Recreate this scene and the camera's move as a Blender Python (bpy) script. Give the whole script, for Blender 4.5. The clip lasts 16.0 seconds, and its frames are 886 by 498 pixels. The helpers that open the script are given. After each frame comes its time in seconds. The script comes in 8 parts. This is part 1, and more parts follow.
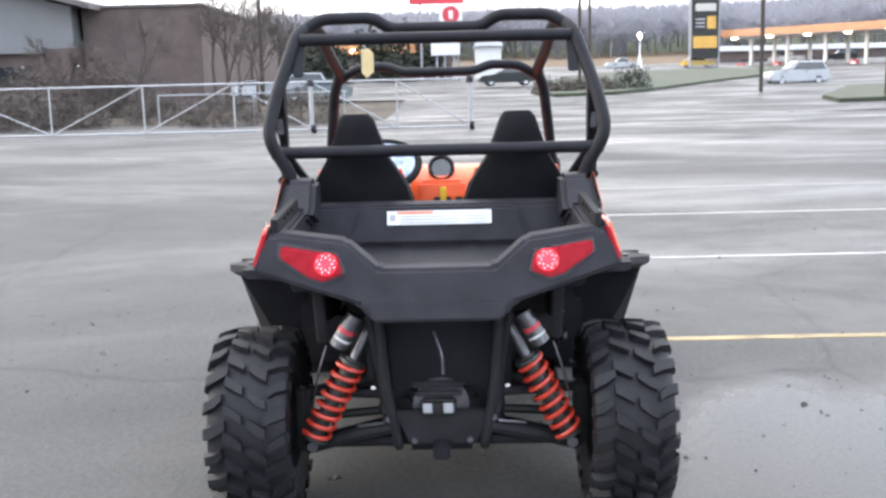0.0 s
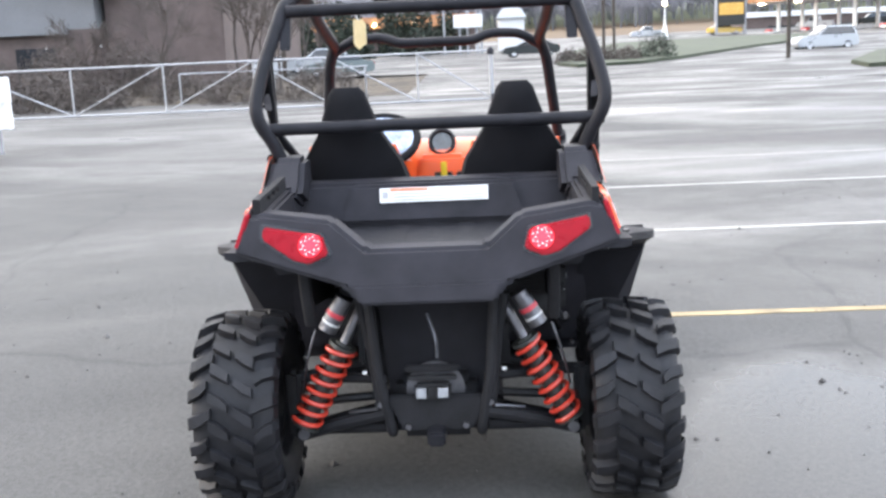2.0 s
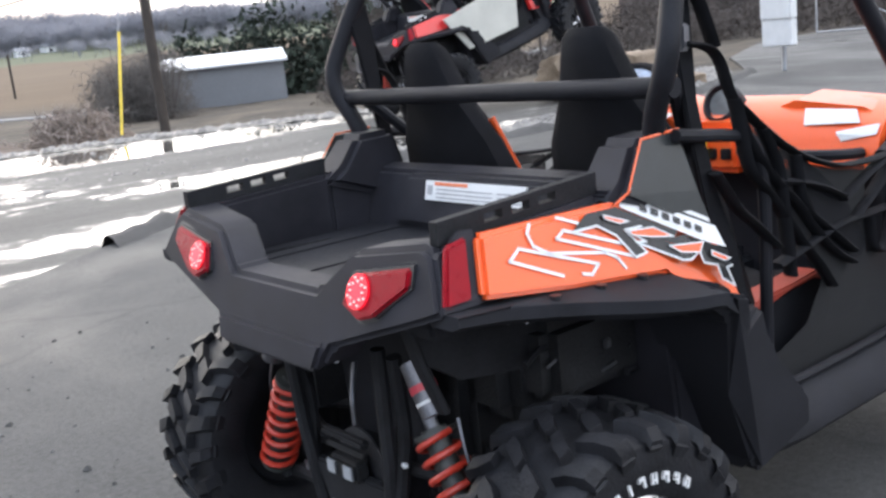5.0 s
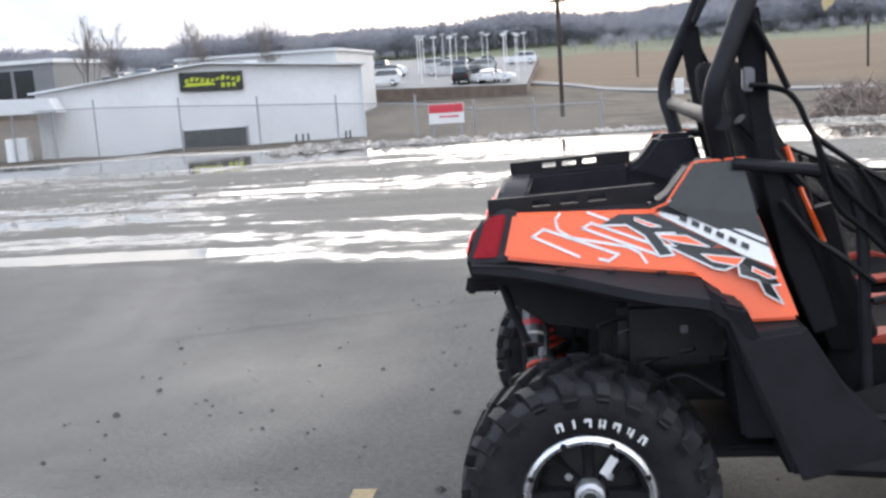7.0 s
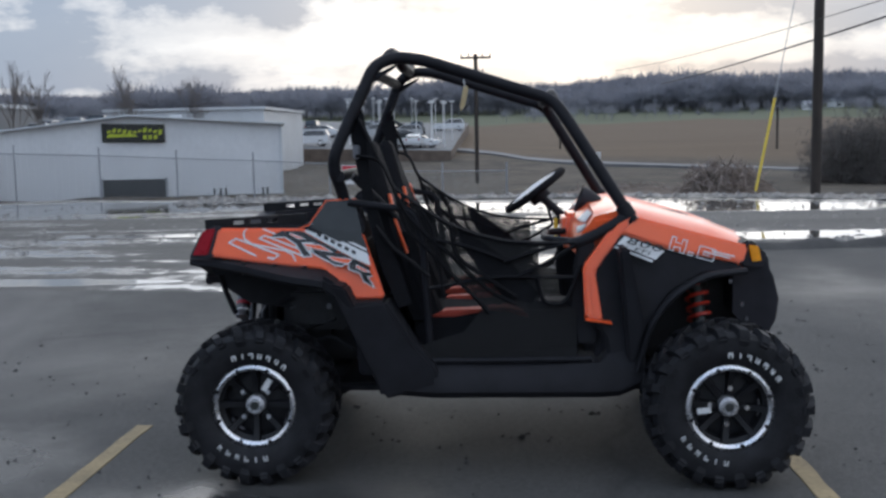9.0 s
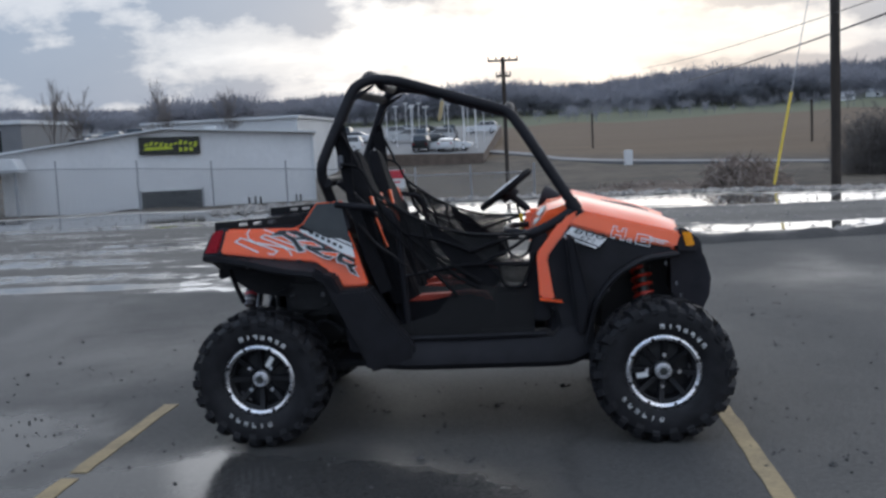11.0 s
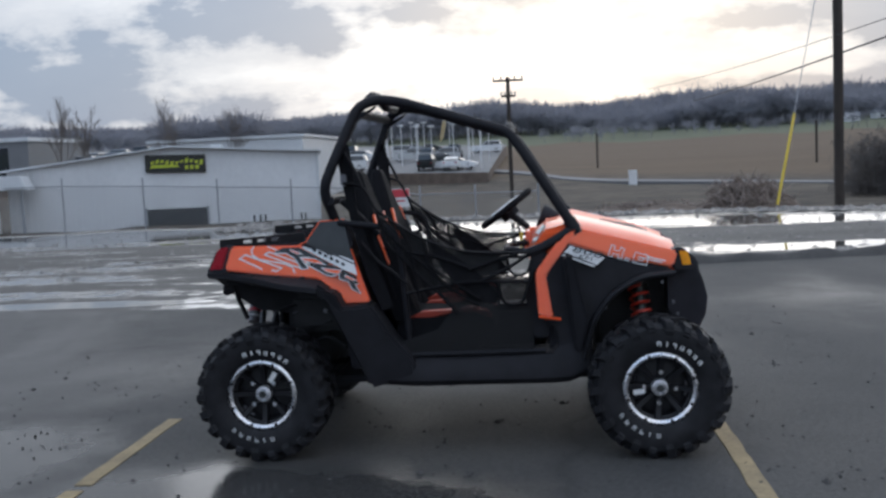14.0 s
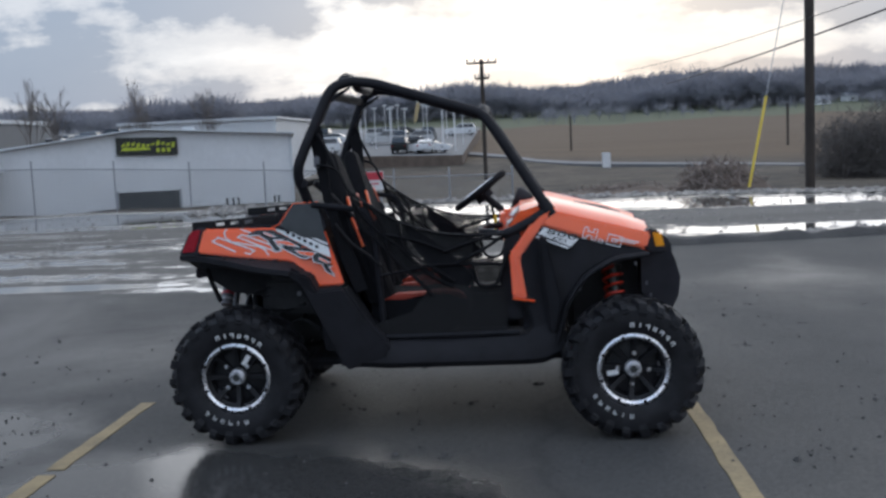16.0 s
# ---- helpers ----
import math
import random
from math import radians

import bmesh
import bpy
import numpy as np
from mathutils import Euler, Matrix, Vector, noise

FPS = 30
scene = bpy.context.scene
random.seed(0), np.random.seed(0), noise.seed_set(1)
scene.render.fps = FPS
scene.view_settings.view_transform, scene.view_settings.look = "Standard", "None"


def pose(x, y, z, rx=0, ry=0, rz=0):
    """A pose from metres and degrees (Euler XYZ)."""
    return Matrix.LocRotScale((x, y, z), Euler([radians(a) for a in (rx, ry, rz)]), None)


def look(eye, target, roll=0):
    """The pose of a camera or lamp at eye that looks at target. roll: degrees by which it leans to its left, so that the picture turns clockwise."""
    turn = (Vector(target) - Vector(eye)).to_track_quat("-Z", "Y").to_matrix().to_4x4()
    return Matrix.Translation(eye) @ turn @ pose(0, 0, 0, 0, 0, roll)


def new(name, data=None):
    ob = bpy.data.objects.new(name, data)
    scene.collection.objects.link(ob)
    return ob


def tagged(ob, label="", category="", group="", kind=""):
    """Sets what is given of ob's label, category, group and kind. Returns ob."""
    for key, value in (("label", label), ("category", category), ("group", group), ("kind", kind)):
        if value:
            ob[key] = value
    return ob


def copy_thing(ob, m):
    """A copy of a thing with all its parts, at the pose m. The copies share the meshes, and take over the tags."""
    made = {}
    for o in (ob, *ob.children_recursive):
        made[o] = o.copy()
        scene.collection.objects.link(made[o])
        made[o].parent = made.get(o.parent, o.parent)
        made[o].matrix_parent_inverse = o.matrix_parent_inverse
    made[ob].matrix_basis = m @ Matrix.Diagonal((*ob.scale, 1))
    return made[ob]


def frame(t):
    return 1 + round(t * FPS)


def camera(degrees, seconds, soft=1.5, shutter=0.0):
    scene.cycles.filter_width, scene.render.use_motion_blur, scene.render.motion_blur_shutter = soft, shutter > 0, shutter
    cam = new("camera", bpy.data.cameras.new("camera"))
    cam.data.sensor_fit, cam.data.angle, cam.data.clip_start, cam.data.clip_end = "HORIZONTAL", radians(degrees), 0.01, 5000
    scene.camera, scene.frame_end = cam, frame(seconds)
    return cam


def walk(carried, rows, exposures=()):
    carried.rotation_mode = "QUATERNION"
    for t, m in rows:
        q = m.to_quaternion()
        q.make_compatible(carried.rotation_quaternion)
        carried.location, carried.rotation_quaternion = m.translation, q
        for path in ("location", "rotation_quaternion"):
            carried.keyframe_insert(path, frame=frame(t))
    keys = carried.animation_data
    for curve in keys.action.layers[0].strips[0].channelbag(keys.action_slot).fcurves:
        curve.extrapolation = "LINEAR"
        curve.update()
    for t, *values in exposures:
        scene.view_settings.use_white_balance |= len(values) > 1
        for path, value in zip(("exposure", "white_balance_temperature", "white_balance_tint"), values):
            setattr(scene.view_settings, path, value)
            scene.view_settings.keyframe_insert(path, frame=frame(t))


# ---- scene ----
cam = camera(47.5, 16.0, 2.8)
PATH = [
    (0, (-3.561, -0.067, 1.541), (-1.587, -0.040, 1.218), -1.4),
    (0.5, (-3.547, -0.070, 1.538), (-1.574, -0.040, 1.212), -1.6),
    (1, (-3.537, -0.085, 1.536), (-1.564, -0.043, 1.210), -1.7),
    (1.5, (-3.505, -0.119, 1.531), (-1.534, -0.054, 1.198), -1.8),
    (2, (-3.404, -0.183, 1.526), (-1.441, -0.101, 1.154), -2.6),
    (2.5, (-3.079, -0.287, 1.502), (-1.130, -0.161, 1.072), -2.9),
    (3, (-2.850, -0.647, 1.524), (-0.880, -0.443, 1.243), -4.0),
    (3.4, (-2.602, -0.957, 1.504), (-0.714, -0.403, 1.146), -4.8),
    (3.5, (-2.542, -0.998, 1.460), (-0.668, -0.395, 1.111), -4.9),
    (3.7, (-2.371, -1.163, 1.484), (-0.562, -0.386, 1.134), -3.5),
    (5.8, (-0.781, -2.493, 1.440), (0.125, -0.758, 1.031), -4.5),
    (6, (-0.612, -2.626, 1.469), (0.230, -0.864, 1.038), -2.3),
    (6.1, (-0.532, -2.672, 1.482), (0.273, -0.895, 1.042), -1.9),
    (6.4, (-0.316, -2.808, 1.450), (0.195, -0.927, 1.001), -2.3),
    (6.5, (-0.247, -2.909, 1.453), (0.190, -1.006, 1.020), -1.9),
    (6.7, (-0.131, -3.039, 1.460), (0.005, -1.099, 0.993), -2.8),
    (7, (-0.006, -3.257, 1.450), (-0.269, -1.303, 1.111), -3.9),
    (7.3, (0.179, -3.569, 1.449), (-0.187, -1.633, 1.112), -2.6),
    (7.5, (0.326, -3.757, 1.445), (-0.061, -1.819, 1.143), -1.8),
    (8, (0.663, -4.101, 1.452), (0.354, -2.140, 1.204), -2.0),
    (8.5, (0.852, -4.545, 1.457), (0.705, -2.558, 1.278), -2.1),
    (9, (1.055, -4.842, 1.446), (0.934, -2.858, 1.225), -1.1),
    (9.2, (1.126, -4.924, 1.433), (1.001, -2.944, 1.184), -1.5),
    (11.3, (1.415, -5.577, 1.468), (1.211, -3.598, 1.257), -2.7),
    (11.5, (1.413, -5.595, 1.469), (1.204, -3.617, 1.257), -2.4),
    (12, (1.420, -5.584, 1.468), (1.211, -3.606, 1.252), -2.4),
    (12.5, (1.422, -5.576, 1.467), (1.215, -3.597, 1.262), -2.4),
    (13, (1.431, -5.593, 1.467), (1.214, -3.613, 1.278), -2.6),
    (13.5, (1.436, -5.606, 1.467), (1.217, -3.627, 1.280), -2.7),
    (14, (1.439, -5.606, 1.466), (1.235, -3.623, 1.291), -2.6),
    (14.5, (1.434, -5.611, 1.467), (1.246, -3.628, 1.294), -2.5),
    (15, (1.430, -5.609, 1.465), (1.249, -3.625, 1.286), -2.4),
    (15.5, (1.435, -5.609, 1.462), (1.272, -3.625, 1.268), -2.6),
    (16, (1.438, -5.600, 1.461), (1.284, -3.616, 1.250), -2.6),
]
# the camera's exposure follows the view: lifted towards the dim street, held back against the bright western sky
EXPOSURES = [(0.0, 2.45, 6600, 12), (1.5, 2.5, 6600, 12), (2.5, 2.76, 6600, 12), (3.0, 2.8, 6600, 12), (3.7, 2.48, 6500, 12), (5.8, 1.63, 6450, 12), (6.5, 1.63, 6450, 12), (7.0, 1.57, 6450, 12), (7.6, 1.16, 6300, 11), (8.4, 0.6, 6050, 10), (9.2, 0.3, 5850, 10), (11.3, 0.28, 5850, 10), (16.0, 0.3, 5850, 10)]
walk(cam, [(t, look(eye, target, roll)) for t, eye, target, roll in PATH], EXPOSURES)

# ---- world and sun: broken overcast, the low sun behind cloud to the west (+y) ----
SUN_EL, SUN_AZ = 14.0, 4.0  # degrees up, degrees from +y towards +x
world = bpy.data.worlds.new("overcast_sky")
scene.world = world
world.use_nodes = True
wt = world.node_tree
wt.nodes.clear()


def wnode(kind, operation="", blend=""):
    n = wt.nodes.new(kind)
    if operation:
        n.operation = operation
    if blend:
        n.blend_type = blend
    return n


w_out = wnode("ShaderNodeOutputWorld")
w_bg = wnode("ShaderNodeBackground")
w_sky = wnode("ShaderNodeTexSky")
w_sky.sky_type, w_sky.sun_disc, w_sky.sun_elevation, w_sky.sun_rotation = "NISHITA", False, radians(SUN_EL), radians(SUN_AZ)
w_sky.air_density, w_sky.dust_density, w_sky.ozone_density = 1.2, 3.0, 1.0
w_co = wnode("ShaderNodeTexCoord")
w_sep = wnode("ShaderNodeSeparateXYZ")
wt.links.new(w_co.outputs["Generated"], w_sep.inputs[0])


def wmath(op, a, b=None, c=None, clamp=False):
    n = wnode("ShaderNodeMath", op)
    n.use_clamp = clamp
    for i, v in enumerate((a, b, c)):
        if v is None:
            continue
        if isinstance(v, (int, float)):
            n.inputs[i].default_value = v
        else:
            wt.links.new(v, n.inputs[i])
    return n.outputs[0]


# cloud deck seen on a flat plane overhead, so that it flattens towards the horizon
w_up = wmath("ADD", wmath("MAXIMUM", w_sep.outputs[2], 0.0), 0.16)
w_cx, w_cy = wmath("DIVIDE", w_sep.outputs[0], w_up), wmath("DIVIDE", w_sep.outputs[1], w_up)
w_comb = wnode("ShaderNodeCombineXYZ")
wt.links.new(w_cx, w_comb.inputs[0])
wt.links.new(w_cy, w_comb.inputs[1])
w_comb.inputs[2].default_value = 3.7
w_n1 = wnode("ShaderNodeTexNoise")
w_n1.inputs["Scale"].default_value, w_n1.inputs["Detail"].default_value, w_n1.inputs["Roughness"].default_value = 0.8, 9, 0.6
w_n1.inputs["Distortion"].default_value = 0.15
wt.links.new(w_comb.outputs[0], w_n1.inputs["Vector"])
w_ramp = wnode("ShaderNodeValToRGB")
w_ramp.color_ramp.elements[0].position, w_ramp.color_ramp.elements[1].position = 0.44, 0.57
wt.links.new(wmath("ADD", w_n1.outputs[0], wmath("MULTIPLY", w_sep.outputs[0], 0.07)), w_ramp.inputs[0])
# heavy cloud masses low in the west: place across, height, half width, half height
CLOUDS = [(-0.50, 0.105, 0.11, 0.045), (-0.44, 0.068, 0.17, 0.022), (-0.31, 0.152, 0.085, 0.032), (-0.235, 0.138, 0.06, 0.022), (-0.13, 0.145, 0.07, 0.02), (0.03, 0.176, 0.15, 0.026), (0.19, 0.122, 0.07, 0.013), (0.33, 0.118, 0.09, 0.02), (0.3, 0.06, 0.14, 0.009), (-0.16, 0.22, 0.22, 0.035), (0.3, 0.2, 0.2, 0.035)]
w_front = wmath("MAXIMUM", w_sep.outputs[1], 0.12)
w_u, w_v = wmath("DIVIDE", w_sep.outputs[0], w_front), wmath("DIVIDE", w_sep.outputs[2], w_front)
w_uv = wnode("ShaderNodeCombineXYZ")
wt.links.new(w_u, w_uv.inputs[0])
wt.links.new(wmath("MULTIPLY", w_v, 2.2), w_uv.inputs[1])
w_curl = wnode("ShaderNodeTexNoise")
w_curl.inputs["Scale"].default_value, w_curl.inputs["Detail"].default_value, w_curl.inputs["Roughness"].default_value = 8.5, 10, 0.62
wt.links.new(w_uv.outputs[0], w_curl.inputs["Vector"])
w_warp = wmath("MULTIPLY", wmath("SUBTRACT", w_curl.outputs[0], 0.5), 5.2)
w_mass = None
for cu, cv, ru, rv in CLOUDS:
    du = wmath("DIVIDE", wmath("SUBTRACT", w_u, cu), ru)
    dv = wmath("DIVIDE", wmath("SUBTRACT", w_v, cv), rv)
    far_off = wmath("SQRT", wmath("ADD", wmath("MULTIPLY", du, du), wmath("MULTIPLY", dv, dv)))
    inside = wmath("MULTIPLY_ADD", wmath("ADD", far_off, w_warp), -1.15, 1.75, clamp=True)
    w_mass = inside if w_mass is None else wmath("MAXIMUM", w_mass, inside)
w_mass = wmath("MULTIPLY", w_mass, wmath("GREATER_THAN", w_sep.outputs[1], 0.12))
# how near a direction is to the hidden sun
sun_dir = Vector((math.sin(radians(SUN_AZ)) * math.cos(radians(SUN_EL)), math.cos(radians(SUN_AZ)) * math.cos(radians(SUN_EL)), math.sin(radians(SUN_EL))))
w_dot = wnode("ShaderNodeVectorMath", operation="DOT_PRODUCT")
w_nrm = wnode("ShaderNodeVectorMath", operation="NORMALIZE")
wt.links.new(w_co.outputs["Generated"], w_nrm.inputs[0])
wt.links.new(w_nrm.outputs[0], w_dot.inputs[0])
w_dot.inputs[1].default_value = sun_dir
w_glow = wmath("POWER", wmath("MAXIMUM", w_dot.outputs["Value"], 0.0), 6.0)
w_thin = wnode("ShaderNodeMixRGB")
w_thin.inputs[1].default_value, w_thin.inputs[2].default_value = (0.39, 0.49, 0.635, 1), (0.97, 0.97, 0.98, 1)
w_west = wmath("MULTIPLY", wmath("SUBTRACT", w_sep.outputs[1], 0.3), 2.2, clamp=True)
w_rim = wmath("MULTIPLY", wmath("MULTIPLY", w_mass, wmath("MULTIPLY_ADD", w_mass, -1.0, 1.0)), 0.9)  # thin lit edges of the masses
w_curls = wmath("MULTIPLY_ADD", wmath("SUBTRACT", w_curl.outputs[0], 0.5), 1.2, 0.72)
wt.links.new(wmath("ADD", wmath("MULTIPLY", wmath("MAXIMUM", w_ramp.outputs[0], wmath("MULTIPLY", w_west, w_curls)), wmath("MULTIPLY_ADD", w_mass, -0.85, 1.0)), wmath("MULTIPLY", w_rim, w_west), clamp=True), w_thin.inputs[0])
w_lit = wnode("ShaderNodeMixRGB", blend="MULTIPLY")
w_lit.inputs[0].default_value = 1.0
wt.links.new(w_thin.outputs[0], w_lit.inputs[1])
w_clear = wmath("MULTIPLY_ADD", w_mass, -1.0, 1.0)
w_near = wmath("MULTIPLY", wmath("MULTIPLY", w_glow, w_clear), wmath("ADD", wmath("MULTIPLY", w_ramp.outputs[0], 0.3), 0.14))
# an overcast dome is brightest overhead
w_back = wmath("ADD", wmath("MULTIPLY", wmath("MAXIMUM", wmath("MULTIPLY", w_dot.outputs["Value"], -1.0), 0.0), 0.4), 0.64)  # clouds opposite the sun are lit from the front
w_rise = wmath("ADD", wmath("MULTIPLY", wmath("POWER", wmath("MAXIMUM", w_sep.outputs[2], 0.0), 1.5), 1.1), 1.0)
w_gcol = wnode("ShaderNodeCombineXYZ")
for i, warm in enumerate((1.12, 1.0, 0.78)):  # the glow round the hidden sun is warm
    wt.links.new(wmath("MULTIPLY", w_rise, wmath("ADD", wmath("MULTIPLY", w_near, warm), w_back)), w_gcol.inputs[i])
wt.links.new(w_gcol.outputs[0], w_lit.inputs[2])
w_mix = wnode("ShaderNodeMixRGB")
w_mix.inputs[0].default_value = 0.92
w_skyg = wnode("ShaderNodeMixRGB", blend="MULTIPLY")
w_skyg.inputs[0].default_value, w_skyg.inputs[2].default_value = 1.0, (0.1, 0.1, 0.1, 1)
wt.links.new(w_sky.outputs[0], w_skyg.inputs[1])
wt.links.new(w_skyg.outputs[0], w_mix.inputs[1])
wt.links.new(w_lit.outputs[0], w_mix.inputs[2])
wt.links.new(w_mix.outputs[0], w_bg.inputs[0])
w_bg.inputs[1].default_value = 0.9
wt.links.new(w_bg.outputs[0], w_out.inputs[0])

sun = new("sun", bpy.data.lights.new("sun", "SUN"))
sun.data.energy, sun.data.angle, sun.data.color = 0.5, radians(50), (1.0, 0.96, 0.9)
sun.matrix_world = look(sun_dir * 50, (0, 0, 0))


# ---- materials ----
def material(name, color, rough=0.6, metal=0.0, vary=0.25, scale=6.0, fine=60.0, bump=0.15, spec=0.5, coat=0.0, second=None, rough_vary=0.12, island=False):
    """A surface with a coarse stain, a fine grain, a little relief and uneven gloss."""
    m = bpy.data.materials.new(name)
    m.use_nodes = True
    t = m.node_tree
    b = t.nodes["Principled BSDF"]
    co = t.nodes.new("ShaderNodeTexCoord")
    n1, n2 = t.nodes.new("ShaderNodeTexNoise"), t.nodes.new("ShaderNodeTexNoise")
    n1.inputs["Scale"].default_value, n1.inputs["Detail"].default_value = scale, 5
    n2.inputs["Scale"].default_value, n2.inputs["Detail"].default_value = fine, 3
    for n in (n1, n2):
        t.links.new(co.outputs["Object"], n.inputs["Vector"])
    add = t.nodes.new("ShaderNodeMath")
    add.operation = "MULTIPLY_ADD"
    add.inputs[1].default_value = 0.65
    t.links.new(n1.outputs[0], add.inputs[0])
    half = t.nodes.new("ShaderNodeMath")
    half.operation = "MULTIPLY"
    half.inputs[1].default_value = 0.35
    t.links.new(n2.outputs[0], half.inputs[0])
    t.links.new(half.outputs[0], add.inputs[2])
    ramp = t.nodes.new("ShaderNodeValToRGB")
    c2 = second or tuple(min(1.0, c * (1 + vary)) for c in color)
    c1 = tuple(c * (1 - vary) for c in color)
    ramp.color_ramp.elements[0].position, ramp.color_ramp.elements[1].position = 0.32, 0.68
    ramp.color_ramp.elements[0].color, ramp.color_ramp.elements[1].color = (*c1, 1), (*c2, 1)
    t.links.new(add.outputs[0], ramp.inputs[0])
    t.links.new(ramp.outputs[0], b.inputs["Base Color"])
    rr = t.nodes.new("ShaderNodeMapRange")
    rr.inputs["To Min"].default_value, rr.inputs["To Max"].default_value = max(0.02, rough - rough_vary), min(1.0, rough + rough_vary)
    t.links.new(n1.outputs[0], rr.inputs["Value"])
    t.links.new(rr.outputs[0], b.inputs["Roughness"])
    b.inputs["Metallic"].default_value = metal
    b.inputs["Specular IOR Level"].default_value = spec
    b.inputs["Coat Weight"].default_value = coat
    b.inputs["Coat Roughness"].default_value = 0.08
    if bump:
        bp = t.nodes.new("ShaderNodeBump")
        bp.inputs["Strength"].default_value, bp.inputs["Distance"].default_value = bump, 0.01
        t.links.new(n2.outputs[0], bp.inputs["Height"])
        t.links.new(bp.outputs[0], b.inputs["Normal"])
    if island:
        geo, hs = t.nodes.new("ShaderNodeNewGeometry"), t.nodes.new("ShaderNodeHueSaturation")
        mr = t.nodes.new("ShaderNodeMapRange")
        mr.inputs["To Min"].default_value, mr.inputs["To Max"].default_value = 0.65, 1.35
        t.links.new(geo.outputs["Random Per Island"], mr.inputs["Value"])
        t.links.new(mr.outputs[0], hs.inputs["Value"])
        t.links.new(ramp.outputs[0], hs.inputs["Color"])
        t.links.new(hs.outputs[0], b.inputs["Base Color"])
    return m


def glow_material(name, color, strength):
    m = material(name, color, 0.25, bump=0.0)
    b = m.node_tree.nodes["Principled BSDF"]
    b.inputs["Emission Color"].default_value, b.inputs["Emission Strength"].default_value = (*color, 1), strength
    return m


def glass_material(name, color, rough=0.03):
    m = material(name, color, rough, bump=0.0, vary=0.1, rough_vary=0.01)
    m.node_tree.nodes["Principled BSDF"].inputs["Specular IOR Level"].default_value = 0.8
    return m


M = {}
M["plastic"] = material("black_plastic", (0.019, 0.0185, 0.023), 0.6, vary=0.3, scale=9, fine=380, bump=0.12, second=(0.031, 0.03, 0.037), spec=0.2)
M["plastic_dull"] = material("black_textured_plastic", (0.0165, 0.0165, 0.02), 0.65, vary=0.3, scale=12, fine=300, bump=0.2, spec=0.2)
M["steel_black"] = material("black_powder_coated_steel", (0.0165, 0.0165, 0.02), 0.5, vary=0.3, scale=14, fine=220, bump=0.06, spec=0.14)
M["seat"] = material("black_vinyl", (0.01, 0.01, 0.012), 0.8, vary=0.3, scale=10, fine=420, bump=0.25, spec=0.12)
M["seat_accent"] = material("orange_red_vinyl", (0.33, 0.04, 0.02), 0.6, vary=0.2, scale=10, fine=420, bump=0.2)
M["grey_vinyl"] = material("grey_vinyl", (0.03, 0.03, 0.034), 0.6, scale=10, fine=420, bump=0.25)
M["orange"] = material("orange_moulded_plastic", (0.86, 0.115, 0.022), 0.3, vary=0.08, scale=4, fine=200, bump=0.02, coat=0.35, rough_vary=0.06)
M["white_decal"] = material("white_decal", (0.72, 0.72, 0.72), 0.35, vary=0.06, scale=20, fine=200, bump=0.0)
M["black_decal"] = material("black_decal", (0.014, 0.014, 0.016), 0.3, vary=0.2, scale=20, fine=200, bump=0.0)
M["green_decal"] = material("dark_decal", (0.03, 0.033, 0.034), 0.35, vary=0.2, scale=20, fine=200, bump=0.0)
M["red_lens"] = material("red_reflector", (0.26, 0.004, 0.012), 0.3, vary=0.12, scale=30, fine=260, bump=0.15, spec=0.15)
M["tail_red"] = glow_material("lit_red_lens", (0.6, 0.008, 0.02), 0.5)
M["tail_core"] = glow_material("tail_lamp_centre", (0.8, 0.015, 0.03), 0.62)
M["led"] = glow_material("led_point", (0.95, 0.3, 0.3), 0.7)
M["amber"] = material("amber_marker", (0.9, 0.36, 0.01), 0.15, vary=0.1, scale=30, fine=200, bump=0.1, coat=0.6)
M["rubber"] = material("wet_tyre_rubber", (0.016, 0.016, 0.0185), 0.48, vary=0.45, scale=16, fine=160, bump=0.25, spec=0.22)
M["tyre_text"] = material("white_tyre_marking", (0.6, 0.6, 0.6), 0.6, vary=0.15, scale=40, fine=200, bump=0.1)
M["rim"] = material("machined_aluminium", (0.75, 0.75, 0.77), 0.28, 1.0, vary=0.1, scale=30, fine=300, bump=0.05)
M["rim_black"] = material("black_wheel_paint", (0.009, 0.009, 0.011), 0.5, vary=0.25, scale=20, fine=200, bump=0.03, spec=0.3)
M["spring"] = material("orange_spring_paint", (0.46, 0.035, 0.018), 0.42, vary=0.15, scale=20, fine=200, bump=0.04, coat=0.3)
M["spring_dark"] = material("shock_body_dark", (0.03, 0.032, 0.03), 0.4, vary=0.2, scale=20, fine=200, bump=0.04)
M["cap"] = material("cast_silver_cap", (0.5, 0.5, 0.52), 0.45, 0.6, vary=0.2, scale=30, fine=200, bump=0.1)
M["metal"] = material("grey_cast_metal", (0.17, 0.17, 0.185), 0.4, 0.9, vary=0.25, scale=20, fine=160, bump=0.15)
M["engine"] = material("dirty_engine_metal", (0.022, 0.022, 0.024), 0.55, 0.4, vary=0.4, scale=14, fine=120, bump=0.3)
M["sticker"] = material("white_sticker_paper", (0.7, 0.7, 0.7), 0.45, vary=0.05, scale=20, fine=100, bump=0.0)
M["sticker_orange"] = material("sticker_orange", (0.75, 0.2, 0.09), 0.45, vary=0.1, bump=0.0)
M["ink"] = material("sticker_grey_print", (0.36, 0.36, 0.38), 0.5, vary=0.2, bump=0.0)
M["manila"] = material("manila_tag", (0.62, 0.47, 0.24), 0.7, vary=0.12, scale=20, fine=120, bump=0.1)
M["yellow"] = material("yellow_plastic", (0.75, 0.52, 0.03), 0.4, vary=0.1, bump=0.02)
